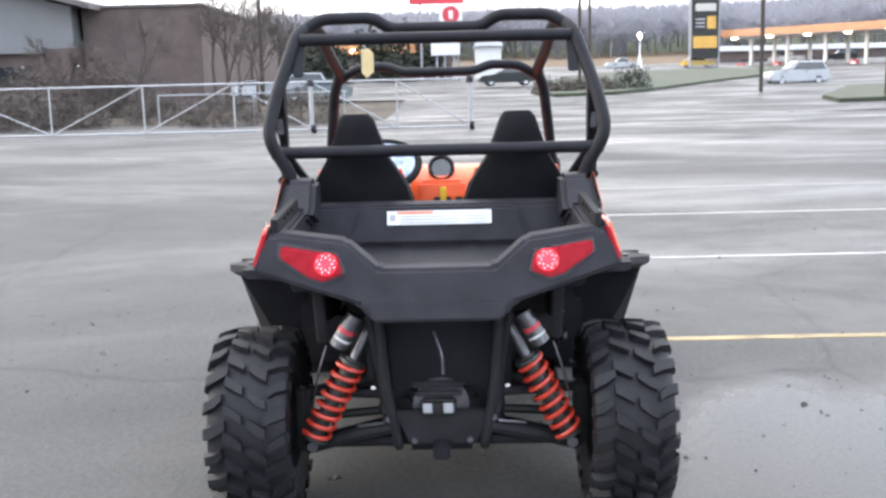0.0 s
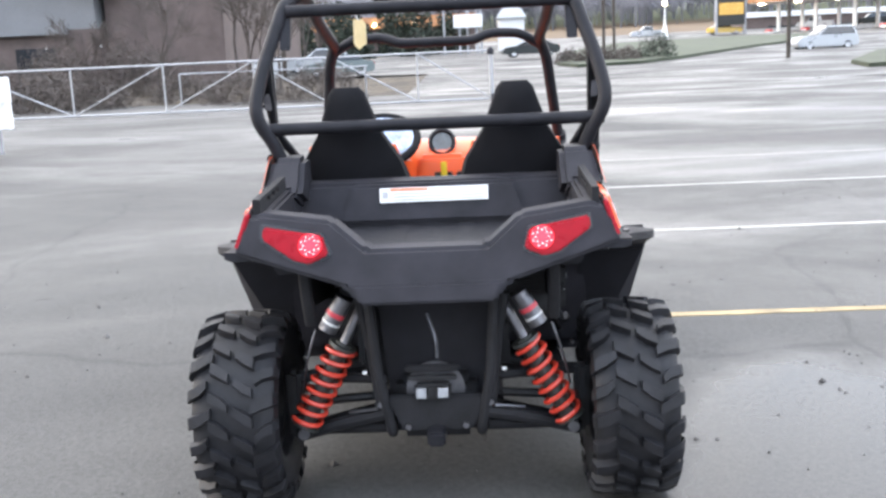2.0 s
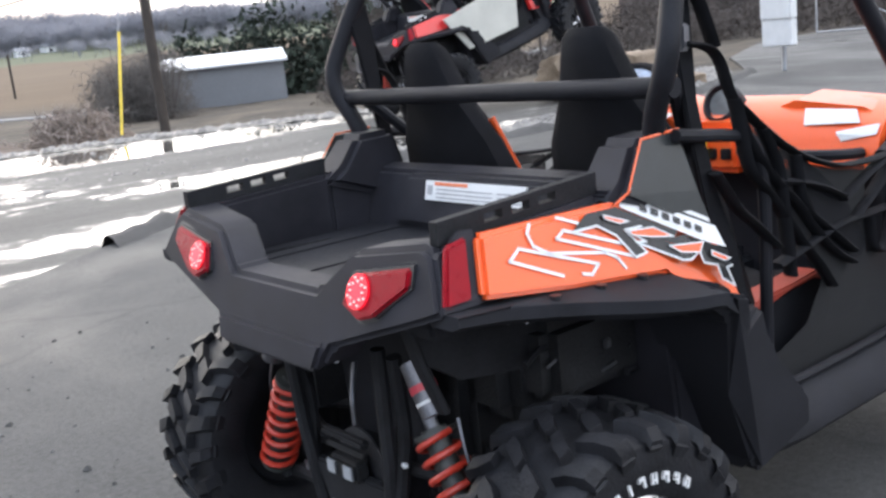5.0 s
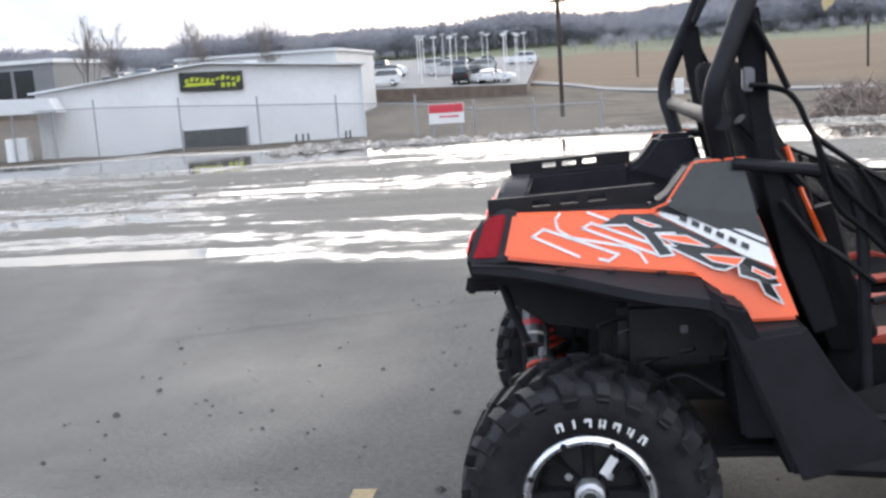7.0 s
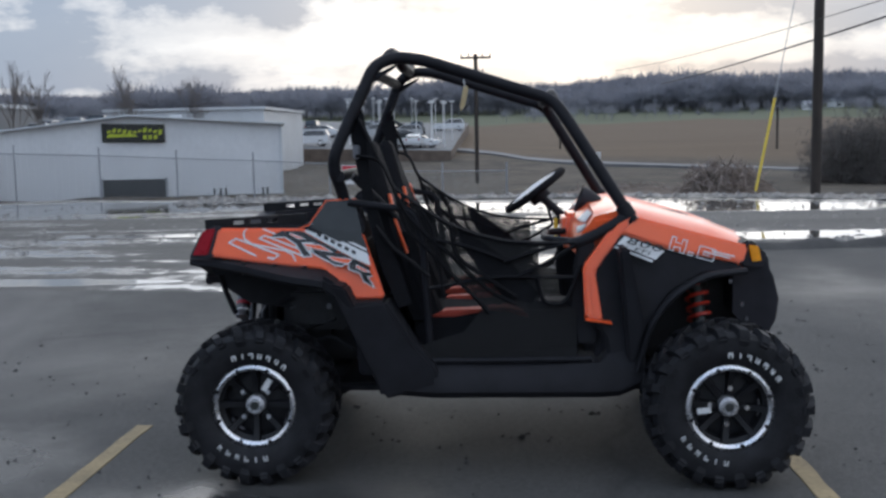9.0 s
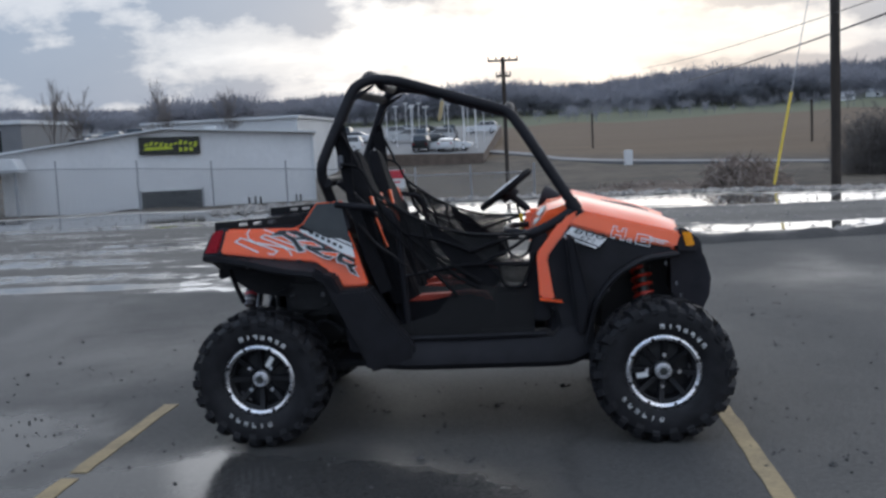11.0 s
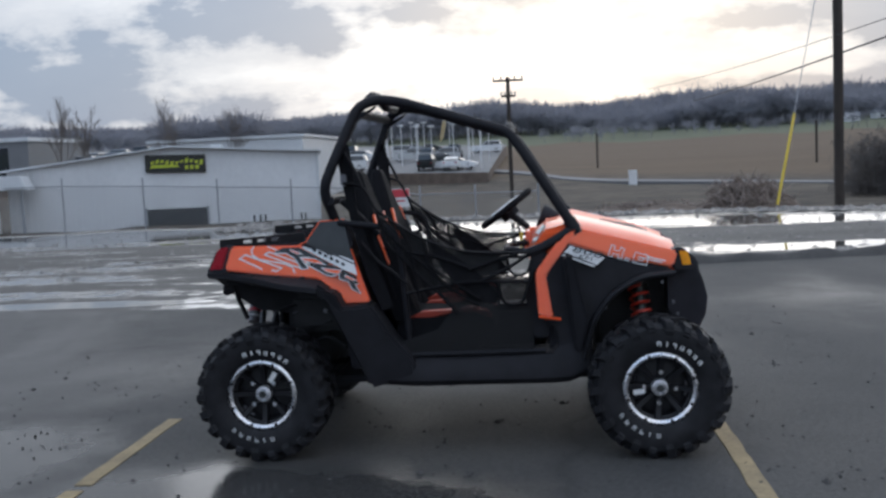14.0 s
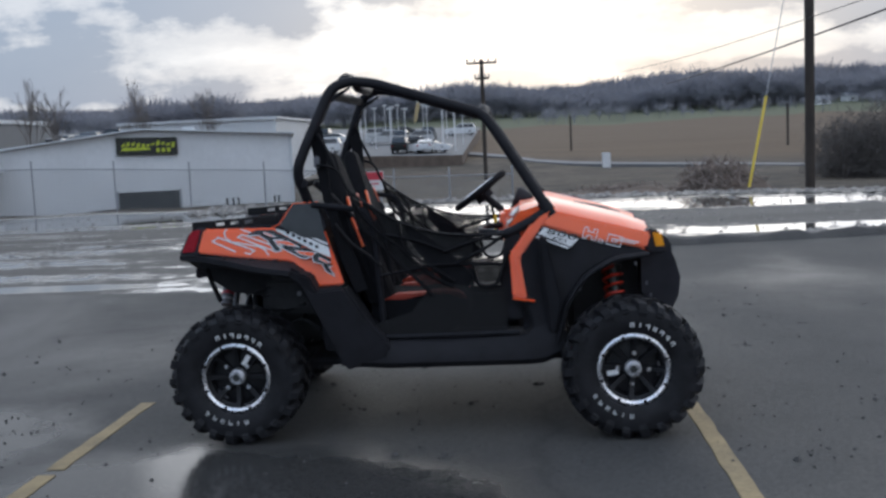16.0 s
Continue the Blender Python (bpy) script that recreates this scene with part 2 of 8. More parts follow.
M["gauge"] = material("gauge_face", (0.16, 0.17, 0.17), 0.2, vary=0.2, scale=30, fine=90, bump=0.0)
M["plastic_bag"] = material("clear_plastic_wrap", (0.26, 0.32, 0.43), 0.35, vary=0.7, scale=14, fine=60, bump=0.6, spec=0.4)
M["net"] = material("black_webbing", (0.010, 0.010, 0.012), 0.8, vary=0.3, scale=30, fine=500, bump=0.3, spec=0.15)


def alpha_material(name, color, cell, gap):
    """A woven net: the threads are opaque, the holes between them clear."""
    m = material(name, color, 0.8, bump=0.0)
    t = m.node_tree
    b = t.nodes["Principled BSDF"]
    co, sep = t.nodes.new("ShaderNodeTexCoord"), t.nodes.new("ShaderNodeSeparateXYZ")
    t.links.new(co.outputs["UV"], sep.inputs[0])
    hits = []
    for i in range(2):
        mul, fr, gt = (t.nodes.new("ShaderNodeMath") for _ in range(3))
        mul.operation, fr.operation, gt.operation = "DIVIDE", "FRACT", "LESS_THAN"
        mul.inputs[1].default_value, gt.inputs[1].default_value = cell, gap
        t.links.new(sep.outputs[i], mul.inputs[0])
        t.links.new(mul.outputs[0], fr.inputs[0])
        t.links.new(fr.outputs[0], gt.inputs[0])
        hits.append(gt.outputs[0])
    mx = t.nodes.new("ShaderNodeMath")
    mx.operation = "MAXIMUM"
    t.links.new(hits[0], mx.inputs[0])
    t.links.new(hits[1], mx.inputs[1])
    t.links.new(mx.outputs[0], b.inputs["Alpha"])
    return m


M["mesh"] = alpha_material("fine_black_mesh", (0.006, 0.006, 0.007), 0.006, 0.66)
M["under"] = material("black_underbody_paint", (0.018, 0.018, 0.02), 0.7, vary=0.3, scale=14, fine=120, bump=0.2, spec=0.15)
M["chain"] = alpha_material("chain_link_wire", (0.3, 0.31, 0.31), 0.06, 0.09)
M["siding"] = material("white_ribbed_siding", (0.7, 0.705, 0.712), 0.55, vary=0.07, scale=0.5, fine=4, bump=0.05)
M["roof_white"] = material("pale_metal_roof", (0.62, 0.64, 0.66), 0.4, vary=0.1, scale=0.4, fine=6, bump=0.05)
M["trim_grey"] = material("grey_trim", (0.3, 0.31, 0.33), 0.5, vary=0.15, scale=2, fine=20, bump=0.05)
M["dark_open"] = material("dark_roller_door", (0.02, 0.022, 0.026), 0.5, vary=0.3, scale=2, fine=20, bump=0.05)
M["brick"] = material("brown_brick", (0.105, 0.08, 0.074), 0.8, vary=0.3, scale=1.2, fine=14, bump=0.3)
M["gable"] = material("grey_metal_gable", (0.17, 0.175, 0.185), 0.5, vary=0.1, scale=0.6, fine=8, bump=0.06)
M["roof_dark"] = material("grey_brown_shingle", (0.12, 0.105, 0.105), 0.8, vary=0.25, scale=1.5, fine=20, bump=0.3)
M["window"] = glass_material("dark_window_glass", (0.02, 0.024, 0.03))
M["galv"] = material("galvanised_pipe", (0.36, 0.365, 0.38), 0.45, 0.55, vary=0.15, scale=6, fine=60, bump=0.05)
M["wood_pole"] = material("weathered_pole_wood", (0.045, 0.036, 0.03), 0.85, vary=0.35, scale=3, fine=40, bump=0.4)
M["wire"] = material("cable", (0.03, 0.03, 0.032), 0.6, bump=0.0)
M["guy_yellow"] = material("yellow_guy_guard", (0.72, 0.52, 0.05), 0.5, vary=0.12, scale=6, fine=40, bump=0.05)
M["bark"] = material("grey_bark", (0.075, 0.062, 0.055), 0.9, vary=0.35, scale=4, fine=40, bump=0.5)


def twig_material(name, color):
    """Far twigs: a haze of fine branches that scatters light back and through alike."""
    m = material(name, color, 0.95, vary=0.22, scale=0.02, fine=0.3, bump=0.0, spec=0.0)
    t = m.node_tree
    b, out = t.nodes["Principled BSDF"], t.nodes["Material Output"]
    tr, mix = t.nodes.new("ShaderNodeBsdfTranslucent"), t.nodes.new("ShaderNodeMixShader")
    t.links.new(b.inputs["Base Color"].links[0].from_socket, tr.inputs[0])
    mix.inputs[0].default_value = 0.5
    t.links.new(b.outputs[0], mix.inputs[1])
    t.links.new(tr.outputs[0], mix.inputs[2])
    t.links.new(mix.outputs[0], out.inputs[0])
    return m


# pale blue-grey: the haze of distance is put into the twig colour
M["twig"] = twig_material("hazy_far_twigs", (0.27, 0.275, 0.31))
M["pale_twig"] = twig_material("pale_bare_twigs", (0.3, 0.27, 0.255))
M["shrub"] = material("winter_shrub", (0.075, 0.062, 0.056), 0.95, vary=0.35, scale=1.5, fine=12, bump=0.0, island=True)
M["thicket"] = twig_material("grey_thicket_twigs", (0.15, 0.14, 0.135))
M["brush"] = material("cut_brush_twigs", (0.27, 0.22, 0.19), 0.95, vary=0.35, scale=1.5, fine=12, bump=0.0, island=True)
M["evergreen"] = material("dark_evergreen", (0.022, 0.032, 0.022), 0.9, vary=0.35, scale=1.5, fine=12, bump=0.0, island=True)
M["rock"] = material("tan_boulder", (0.2, 0.135, 0.085), 0.7, vary=0.35, scale=1.8, fine=30, bump=0.8, second=(0.36, 0.28, 0.2))
M["berm"] = material("broken_asphalt_lip", (0.045, 0.043, 0.042), 0.8, vary=0.4, scale=8, fine=60, bump=0.8)
M["stone"] = material("grey_wet_stone", (0.16, 0.15, 0.14), 0.45, vary=0.4, scale=5, fine=50, bump=0.5, island=True)
M["grit"] = material("dark_wet_grit", (0.075, 0.072, 0.07), 0.7, vary=0.4, scale=5, fine=50, bump=0.3, spec=0.2, island=True)
M["dirt"] = material("brown_dirt_heap", (0.13, 0.10, 0.08), 0.9, vary=0.35, scale=1.2, fine=12, bump=0.9)
M["grass"] = material("winter_lawn", (0.042, 0.05, 0.03), 0.95, vary=0.35, scale=0.5, fine=8, bump=0.4)
M["concrete"] = material("wet_concrete", (0.16, 0.16, 0.162), 0.85, vary=0.2, scale=0.5, fine=14, bump=0.2)
M["line_white"] = material("worn_white_line", (0.27, 0.265, 0.25), 0.75, vary=0.2, scale=5, fine=50, bump=0.1)
M["line_yellow"] = material("worn_yellow_line", (0.25, 0.19, 0.1), 0.75, vary=0.4, scale=5, fine=50, bump=0.1)
M["sign_black"] = material("black_sign_face", (0.02, 0.021, 0.018), 0.4, vary=0.2, bump=0.0)
M["sign_lime"] = material("lime_sign_shape", (0.45, 0.52, 0.03), 0.4, vary=0.15, bump=0.0)
M["sign_red"] = material("red_sign_face", (0.55, 0.05, 0.07), 0.45, vary=0.1, bump=0.0)
M["sign_white"] = material("white_sign_face", (0.7, 0.7, 0.7), 0.45, vary=0.06, bump=0.0)
M["sign_yellow"] = glow_material("lit_yellow_sign", (0.5, 0.3, 0.07), 0.06)
M["canopy"] = glow_material("canopy_orange_band", (0.4, 0.2, 0.1), 0.04)
M["lamp"] = glow_material("lit_lamp", (1.0, 0.82, 0.55), 5.0)
M["car_dark"] = material("dark_car_paint", (0.012, 0.016, 0.016), 0.35, vary=0.1, scale=1, fine=60, bump=0.0, coat=0.2, spec=0.3)
M["car_white"] = material("white_car_paint", (0.62, 0.63, 0.64), 0.25, vary=0.06, scale=1, fine=60, bump=0.0, coat=0.6)
M["car_silver"] = material("silver_car_paint", (0.36, 0.37, 0.38), 0.3, 0.5, vary=0.08, scale=1, fine=60, bump=0.0, coat=0.5)
M["car_green"] = material("grey_green_car_paint", (0.12, 0.15, 0.15), 0.25, 0.3, vary=0.08, scale=1, fine=60, bump=0.0, coat=0.6)
M["car_yellow"] = material("yellow_car_paint", (0.62, 0.40, 0.06), 0.25, vary=0.08, scale=1, fine=60, bump=0.0, coat=0.6)
M["car_red"] = material("red_moulded_plastic", (0.6, 0.03, 0.03), 0.3, vary=0.1, scale=4, fine=200, bump=0.02, coat=0.3)
M["tan_panel"] = material("pale_door_panel", (0.5, 0.49, 0.44), 0.45, vary=0.1, scale=4, fine=60, bump=0.03)


def ground_nodes(m):
    """Wet paving: asphalt with shallow pools that lie flat and mirror the sky."""
    m.use_nodes = True
    t = m.node_tree
    return t, t.nodes["Principled BSDF"]


def noise_node(t, vec, scale, detail=4, rough=0.5, dist=0.0):
    n = t.nodes.new("ShaderNodeTexNoise")
    n.inputs["Scale"].default_value, n.inputs["Detail"].default_value = scale, detail
    n.inputs["Roughness"].default_value, n.inputs["Distortion"].default_value = rough, dist
    t.links.new(vec, n.inputs["Vector"])
    return n.outputs[0]


def noise_vec(t, vec, scale):
    n = t.nodes.new("ShaderNodeTexNoise")
    n.inputs["Scale"].default_value, n.inputs["Detail"].default_value = scale, 4
    t.links.new(vec, n.inputs["Vector"])
    return n.outputs["Color"]


def ramp_node(t, fac, stops):
    r = t.nodes.new("ShaderNodeValToRGB")
    while len(r.color_ramp.elements) < len(stops):
        r.color_ramp.elements.new(0.5)
    for e, (p, c) in zip(r.color_ramp.elements, stops):
        e.position = p
        e.color = (*c, 1) if isinstance(c, tuple) else (c, c, c, 1)
    t.links.new(fac, r.inputs[0])
    return r.outputs[0]


def mix_node(t, fac, a, b, mode="MIX"):
    n = t.nodes.new("ShaderNodeMixRGB")
    n.blend_type = mode
    for i, v in enumerate((fac, a, b)):
        if isinstance(v, (int, float)):
            n.inputs[i].default_value = v if i == 0 else (v, v, v, 1)
        elif isinstance(v, tuple):
            n.inputs[i].default_value = (*v, 1)
        else:
            t.links.new(v, n.inputs[i])
    return n.outputs[0]


def scaled(t, vec, s):
    n = t.nodes.new("ShaderNodeMapping")
    n.inputs["Scale"].default_value = s
    t.links.new(vec, n.inputs["Vector"])
    return n.outputs[0]


POOLS = [(-2.3, -0.9, 1.5, 1.4), (0.0, -1.75, 1.7, 1.05), (-0.6, -3.2, 1.6, 1.0)]  # standing water: centre and radii


def ramp_half(t, value):
    """One inside the warped ellipse, falling to nothing over a short shore."""
    n = t.nodes.new("ShaderNodeMapRange")
    n.inputs["From Min"].default_value, n.inputs["From Max"].default_value = 1.12, 1.52
    n.inputs["To Min"].default_value, n.inputs["To Max"].default_value = 1.0, 0.0
    t.links.new(value, n.inputs["Value"])
    return n.outputs[0]


def asphalt_material():
    m = bpy.data.materials.new("wet_asphalt")
    t, b = ground_nodes(m)
    co = t.nodes.new("ShaderNodeTexCoord").outputs["Object"]
    broad = noise_node(t, scaled(t, co, (0.5, 0.3, 1)), 0.55, 4, 0.55, 0.6)
    mid = noise_node(t, co, 2.2, 5, 0.6)
    fine = noise_node(t, co, 110, 3, 0.6)
    grit = noise_node(t, co, 36, 4, 0.7)
    tone = ramp_node(t, broad, [(0.3, (0.108, 0.107, 0.106)), (0.62, (0.132, 0.129, 0.125))])
    tone = mix_node(t, 0.6, tone, ramp_node(t, grit, [(0.3, 0.3), (0.75, 1.0)]), "MULTIPLY")
    tone = mix_node(t, 0.4, tone, ramp_node(t, fine, [(0.35, 0.25), (0.7, 1.0)]), "MULTIPLY")
    tone = mix_node(t, 0.14, tone, ramp_node(t, mid, [(0.35, 0.5), (0.65, 1.0)]), "MULTIPLY")
    # the far end of the lot lies lower and holds more water, in streaks across the slope
    sep = t.nodes.new("ShaderNodeSeparateXYZ")
    t.links.new(co, sep.inputs[0])
    far = t.nodes.new("ShaderNodeMapRange")
    far.inputs["From Min"].default_value, far.inputs["From Max"].default_value = 6.0, 22.0
    far.inputs["To Min"].default_value, far.inputs["To Max"].default_value = 0.0, 0.06
    t.links.new(sep.outputs[0], far.inputs["Value"])
    streak = noise_node(t, scaled(t, co, (0.3, 0.12, 1)), 1.0, 5, 0.55, 0.8)
    wet = t.nodes.new("ShaderNodeMath")
    wet.operation = "ADD"
    t.links.new(mix_node(t, 0.12, mix_node(t, 0.35, broad, streak), mid), wet.inputs[0])
    t.links.new(far.outputs[0], wet.inputs[1])
    pool = ramp_node(t, wet.outputs[0], [(0.47, 0.0), (0.72, 0.8)])
    warp = noise_node(t, co, 1.3, 5, 0.6)
    for px, py, rx, ry in POOLS:
        d = t.nodes.new("ShaderNodeVectorMath")
        d.operation = "SUBTRACT"
        d.inputs[1].default_value = (px, py, 0)
        t.links.new(co, d.inputs[0])
        ln = t.nodes.new("ShaderNodeVectorMath")
        ln.operation = "LENGTH"
        t.links.new(scaled(t, d.outputs[0], (1 / rx, 1 / ry, 0)), ln.inputs[0])
        near = t.nodes.new("ShaderNodeMath")
        near.operation = "MULTIPLY_ADD"
        near.inputs[1].default_value = 0.9
        t.links.new(warp, near.inputs[0])
        t.links.new(ln.outputs["Value"], near.inputs[2])
        pool = mix_node(t, 1.0, pool, ramp_half(t, near.outputs[0]), "LIGHTEN")
    # thin dark cracks and tar seams
    seam = t.nodes.new("ShaderNodeTexVoronoi")
    seam.feature = "DISTANCE_TO_EDGE"
    seam.inputs["Scale"].default_value = 0.3
    t.links.new(mix_node(t, 0.45, scaled(t, co, (0.6, 1.0, 1)), noise_vec(t, co, 0.5)), seam.inputs["Vector"])
    tone = mix_node(t, ramp_node(t, seam.outputs["Distance"], [(0.0, 0.4), (0.005, 0.0)]), tone, (0.03, 0.03, 0.032))
    tone = mix_node(t, pool, tone, mix_node(t, 1.0, tone, 0.6, "MULTIPLY"))
    t.links.new(tone, b.inputs["Base Color"])
    rough = mix_node(t, pool, ramp_node(t, mix_node(t, 0.85, mid, broad), [(0.35, 0.8), (0.65, 0.62)]), ramp_node(t, mid, [(0.3, 0.07), (0.7, 0.2)]))
    t.links.new(rough, b.inputs["Roughness"])
    bp = t.nodes.new("ShaderNodeBump")
    bp.inputs["Distance"].default_value = 0.01
    t.links.new(mix_node(t, 0.5, grit, fine), bp.inputs["Height"])
    t.links.new(mix_node(t, pool, 0.8, 0.05), bp.inputs["Strength"])
    t.links.new(bp.outputs[0], b.inputs["Normal"])
    b.inputs["Specular IOR Level"].default_value = 0.16
    return m


def land_material():
    """Gravel yard with long pools near the paving, then rough grass, a stubble field and a green slope."""
    m = bpy.data.materials.new("yard_and_fields")
    t, b = ground_nodes(m)
    co = t.nodes.new("ShaderNodeTexCoord").outputs["Object"]
    sep = t.nodes.new("ShaderNodeSeparateXYZ")
    t.links.new(co, sep.inputs[0])

    def math_node(op, a, v=None):
        n = t.nodes.new("ShaderNodeMath")
        n.operation = op
        for i, x in enumerate((a, v)):
            if x is None:
                continue
            if isinstance(x, (int, float)):
                n.inputs[i].default_value = x
            else:
                t.links.new(x, n.inputs[i])
        return n.outputs[0]

    wob = noise_node(t, co, 0.08, 4, 0.6)
    ln = t.nodes.new("ShaderNodeVectorMath")
    ln.operation = "LENGTH"
    t.links.new(co, ln.inputs[0])
    bulge = math_node("MINIMUM", math_node("MAXIMUM", math_node("MULTIPLY", sep.outputs[0], -0.35), 0.0), 4.0)
    dist = math_node("SUBTRACT", math_node("ADD", ln.outputs["Value"], math_node("MULTIPLY", math_node("SUBTRACT", wob, 0.5), 9.0)), bulge)

    def zone(a, bb):
        n = t.nodes.new("ShaderNodeMapRange")
        n.inputs["From Min"].default_value, n.inputs["From Max"].default_value = a, bb
        t.links.new(dist, n.inputs["Value"])
        return n.outputs[0]

    streak = noise_node(t, scaled(t, co, (0.11, 0.62, 1)), 1.0, 6, 0.62, 0.7)
    mid = noise_node(t, co, 3.0, 5, 0.65)
    grit = noise_node(t, co, 34, 4, 0.7)
    gravel = mix_node(t, 0.6, ramp_node(t, streak, [(0.3, (0.1, 0.094, 0.086)), (0.7, (0.165, 0.157, 0.146))]), ramp_node(t, grit, [(0.3, 0.3), (0.75, 1.0)]), "MULTIPLY")
    rough_grass = mix_node(t, ramp_node(t, noise_node(t, co, 0.35, 8, 0.72), [(0.36, 0.0), (0.64, 1.0)]), (0.024, 0.02, 0.017), (0.098, 0.078, 0.056))
    stubble = mix_node(t, noise_node(t, scaled(t, co, (0.05, 0.4, 1)), 0.5, 5, 0.6), (0.07, 0.048, 0.031), (0.145, 0.1, 0.06))
    green = mix_node(t, noise_node(t, co, 0.03, 5, 0.6), (0.085, 0.1, 0.062), (0.125, 0.13, 0.08))
    # ground under the far trees, paled in colour for the same haze
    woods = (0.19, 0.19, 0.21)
    col = mix_node(t, zone(19.5, 21.5), gravel, rough_grass)
    col = mix_node(t, zone(98, 112), col, stubble)
    col = mix_node(t, zone(258, 276), col, green)
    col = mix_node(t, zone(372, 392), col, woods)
    t.links.new(col, b.inputs["Base Color"])
    # standing water and the mud banks between: centre, radii, sign
    ragged = math_node("MULTIPLY", math_node("SUBTRACT", mix_node(t, 0.3, streak, mid), 0.5), 2.2)
    pool = ramp_node(t, mix_node(t, 0.26, streak, mid), [(0.505, 0.0), (0.56, 1.0)])
    for px, py, rx, ry, water in ((7.6, 12.9, 6.5, 3.4, 0.0), (7.4, 16.9, 6.2, 2.5, 1.0), (6.6, 9.9, 3.6, 0.75, 1.0), (-9.6, 18.0, 6.0, 2.6, 1.0), (0.2, 17.4, 3.6, 1.7, 1.0), (-4.6, 5.75, 2.4, 0.3, 1.0)):
        away, reach = t.nodes.new("ShaderNodeVectorMath"), t.nodes.new("ShaderNodeVectorMath")
        away.operation, reach.operation = "SUBTRACT", "LENGTH"
        away.inputs[1].default_value = (px, py, 0)
        t.links.new(co, away.inputs[0])
        t.links.new(scaled(t, away.outputs[0], (1 / rx, 1 / ry, 0)), reach.inputs[0])
        inside = math_node("MULTIPLY", math_node("SUBTRACT", 1.0, math_node("ADD", reach.outputs["Value"], ragged)), 7.0)
        inside.node.use_clamp = True
        pool = mix_node(t, inside, pool, water)
    dry = math_node("MULTIPLY", math_node("SUBTRACT", 1.0, zone(18.0, 20.5)), pool)
    rough = mix_node(t, dry, mix_node(t, zone(18, 21), 0.8, 0.95), 0.035)
    t.links.new(rough, b.inputs["Roughness"])
    bp = t.nodes.new("ShaderNodeBump")
    bp.inputs["Distance"].default_value = 0.02
    t.links.new(mix_node(t, 0.5, grit, mid), bp.inputs["Height"])
    b.inputs["Specular IOR Level"].default_value = 0.35
    t.links.new(mix_node(t, dry, 0.8, 0.0), bp.inputs["Strength"])
    t.links.new(bp.outputs[0], b.inputs["Normal"])
    return m


M["asphalt"], M["land"] = asphalt_material(), land_material()


# ---- mesh helpers ----
def mesh_from(bm, name, mat, smooth=True):
    bmesh.ops.recalc_face_normals(bm, faces=bm.faces)
    me = bpy.data.meshes.new(name)
    bm.to_mesh(me)
    bm.free()
    me.materials.append(mat)
    if smooth:
        for p in me.polygons:
            p.use_smooth = True
        me.set_sharp_from_angle(angle=radians(35))
    return me


def part(name, bm, mat, parent, label="", smooth=True):
    ob = new(name, mesh_from(bm, name, mat, smooth))
    ob.parent = parent
    return tagged(ob, label)


def thing(name, label, category, group="", at=None, kind=""):
    ob = tagged(new(name), label, category, group, kind)
    if at is not None:
        ob.matrix_world = at
    return ob


def solid(name, bm, mat, label, category, group="", kind="", smooth=True):
    return tagged(new(name, mesh_from(bm, name, mat, smooth)), label, category, group, kind)


def bevel(bm, width, segments=2, angle=30):
    edges = [e for e in bm.edges if e.is_manifold and e.calc_face_angle(0) > radians(angle)]
    if edges and width:
        bmesh.ops.bevel(bm, geom=edges, offset=width, segments=segments, affect="EDGES", clamp_overlap=True)
    return bm


def box(x0, x1, y0, y1, z0, z1, width=0.0, bm=None):
    b = bmesh.new()
    bmesh.ops.create_cube(b, size=1)
    for v in b.verts:
        v.co = Vector((x0 + (v.co.x + 0.5) * (x1 - x0), y0 + (v.co.y + 0.5) * (y1 - y0), z0 + (v.co.z + 0.5) * (z1 - z0)))
    bevel(b, width)
    return join(bm, b)


def join(bm, other):
    if bm is None:
        return other
    me = bpy.data.meshes.new("tmp")
    other.to_mesh(me)
    other.free()
    bm.from_mesh(me)
    bpy.data.meshes.remove(me)
    return bm


def moved(bm, m):
    bm.transform(m)
    return bm


def prism(points, place, width=0.0, segments=2):
    """A flat outline with depth: points are pairs, place(u, v, side) gives the corner for side 0 and 1."""
    b = bmesh.new()
    a = [b.verts.new(place(u, v, 0)) for u, v in points]
    c = [b.verts.new(place(u, v, 1)) for u, v in points]
    b.faces.new(a)
    b.faces.new(c[::-1])
    n = len(points)
    for i in range(n):
        b.faces.new((a[i], a[(i + 1) % n], c[(i + 1) % n], c[i]))
    bmesh.ops.recalc_face_normals(b, faces=b.faces)
    return bevel(b, width, segments)


def loft(rings, caps=True, closed=True):
    b = bmesh.new()
    rows = [[b.verts.new(p) for p in ring] for ring in rings]
    n = len(rings[0])
    for r, s in zip(rows, rows[1:]):
        for i in range(n if closed else n - 1):
            b.faces.new((r[i], r[(i + 1) % n], s[(i + 1) % n], s[i]))
    if caps:
        b.faces.new(rows[0])
        b.faces.new(rows[-1][::-1])
    return b


def fillet(points, radius, steps=5):
    pts = [Vector(p) for p in points]
    out = [pts[0]]
    for a, p, c in zip(pts, pts[1:], pts[2:]):
        u, v = (a - p), (c - p)
        d = min(radius, u.length * 0.45, v.length * 0.45)
        s, e = p + u.normalized() * d, p + v.normalized() * d
        for k in range(steps + 1):
            f = k / steps
            out.append(s * (1 - f) ** 2 + p * 2 * f * (1 - f) + e * f * f)
    return out + [pts[-1]]


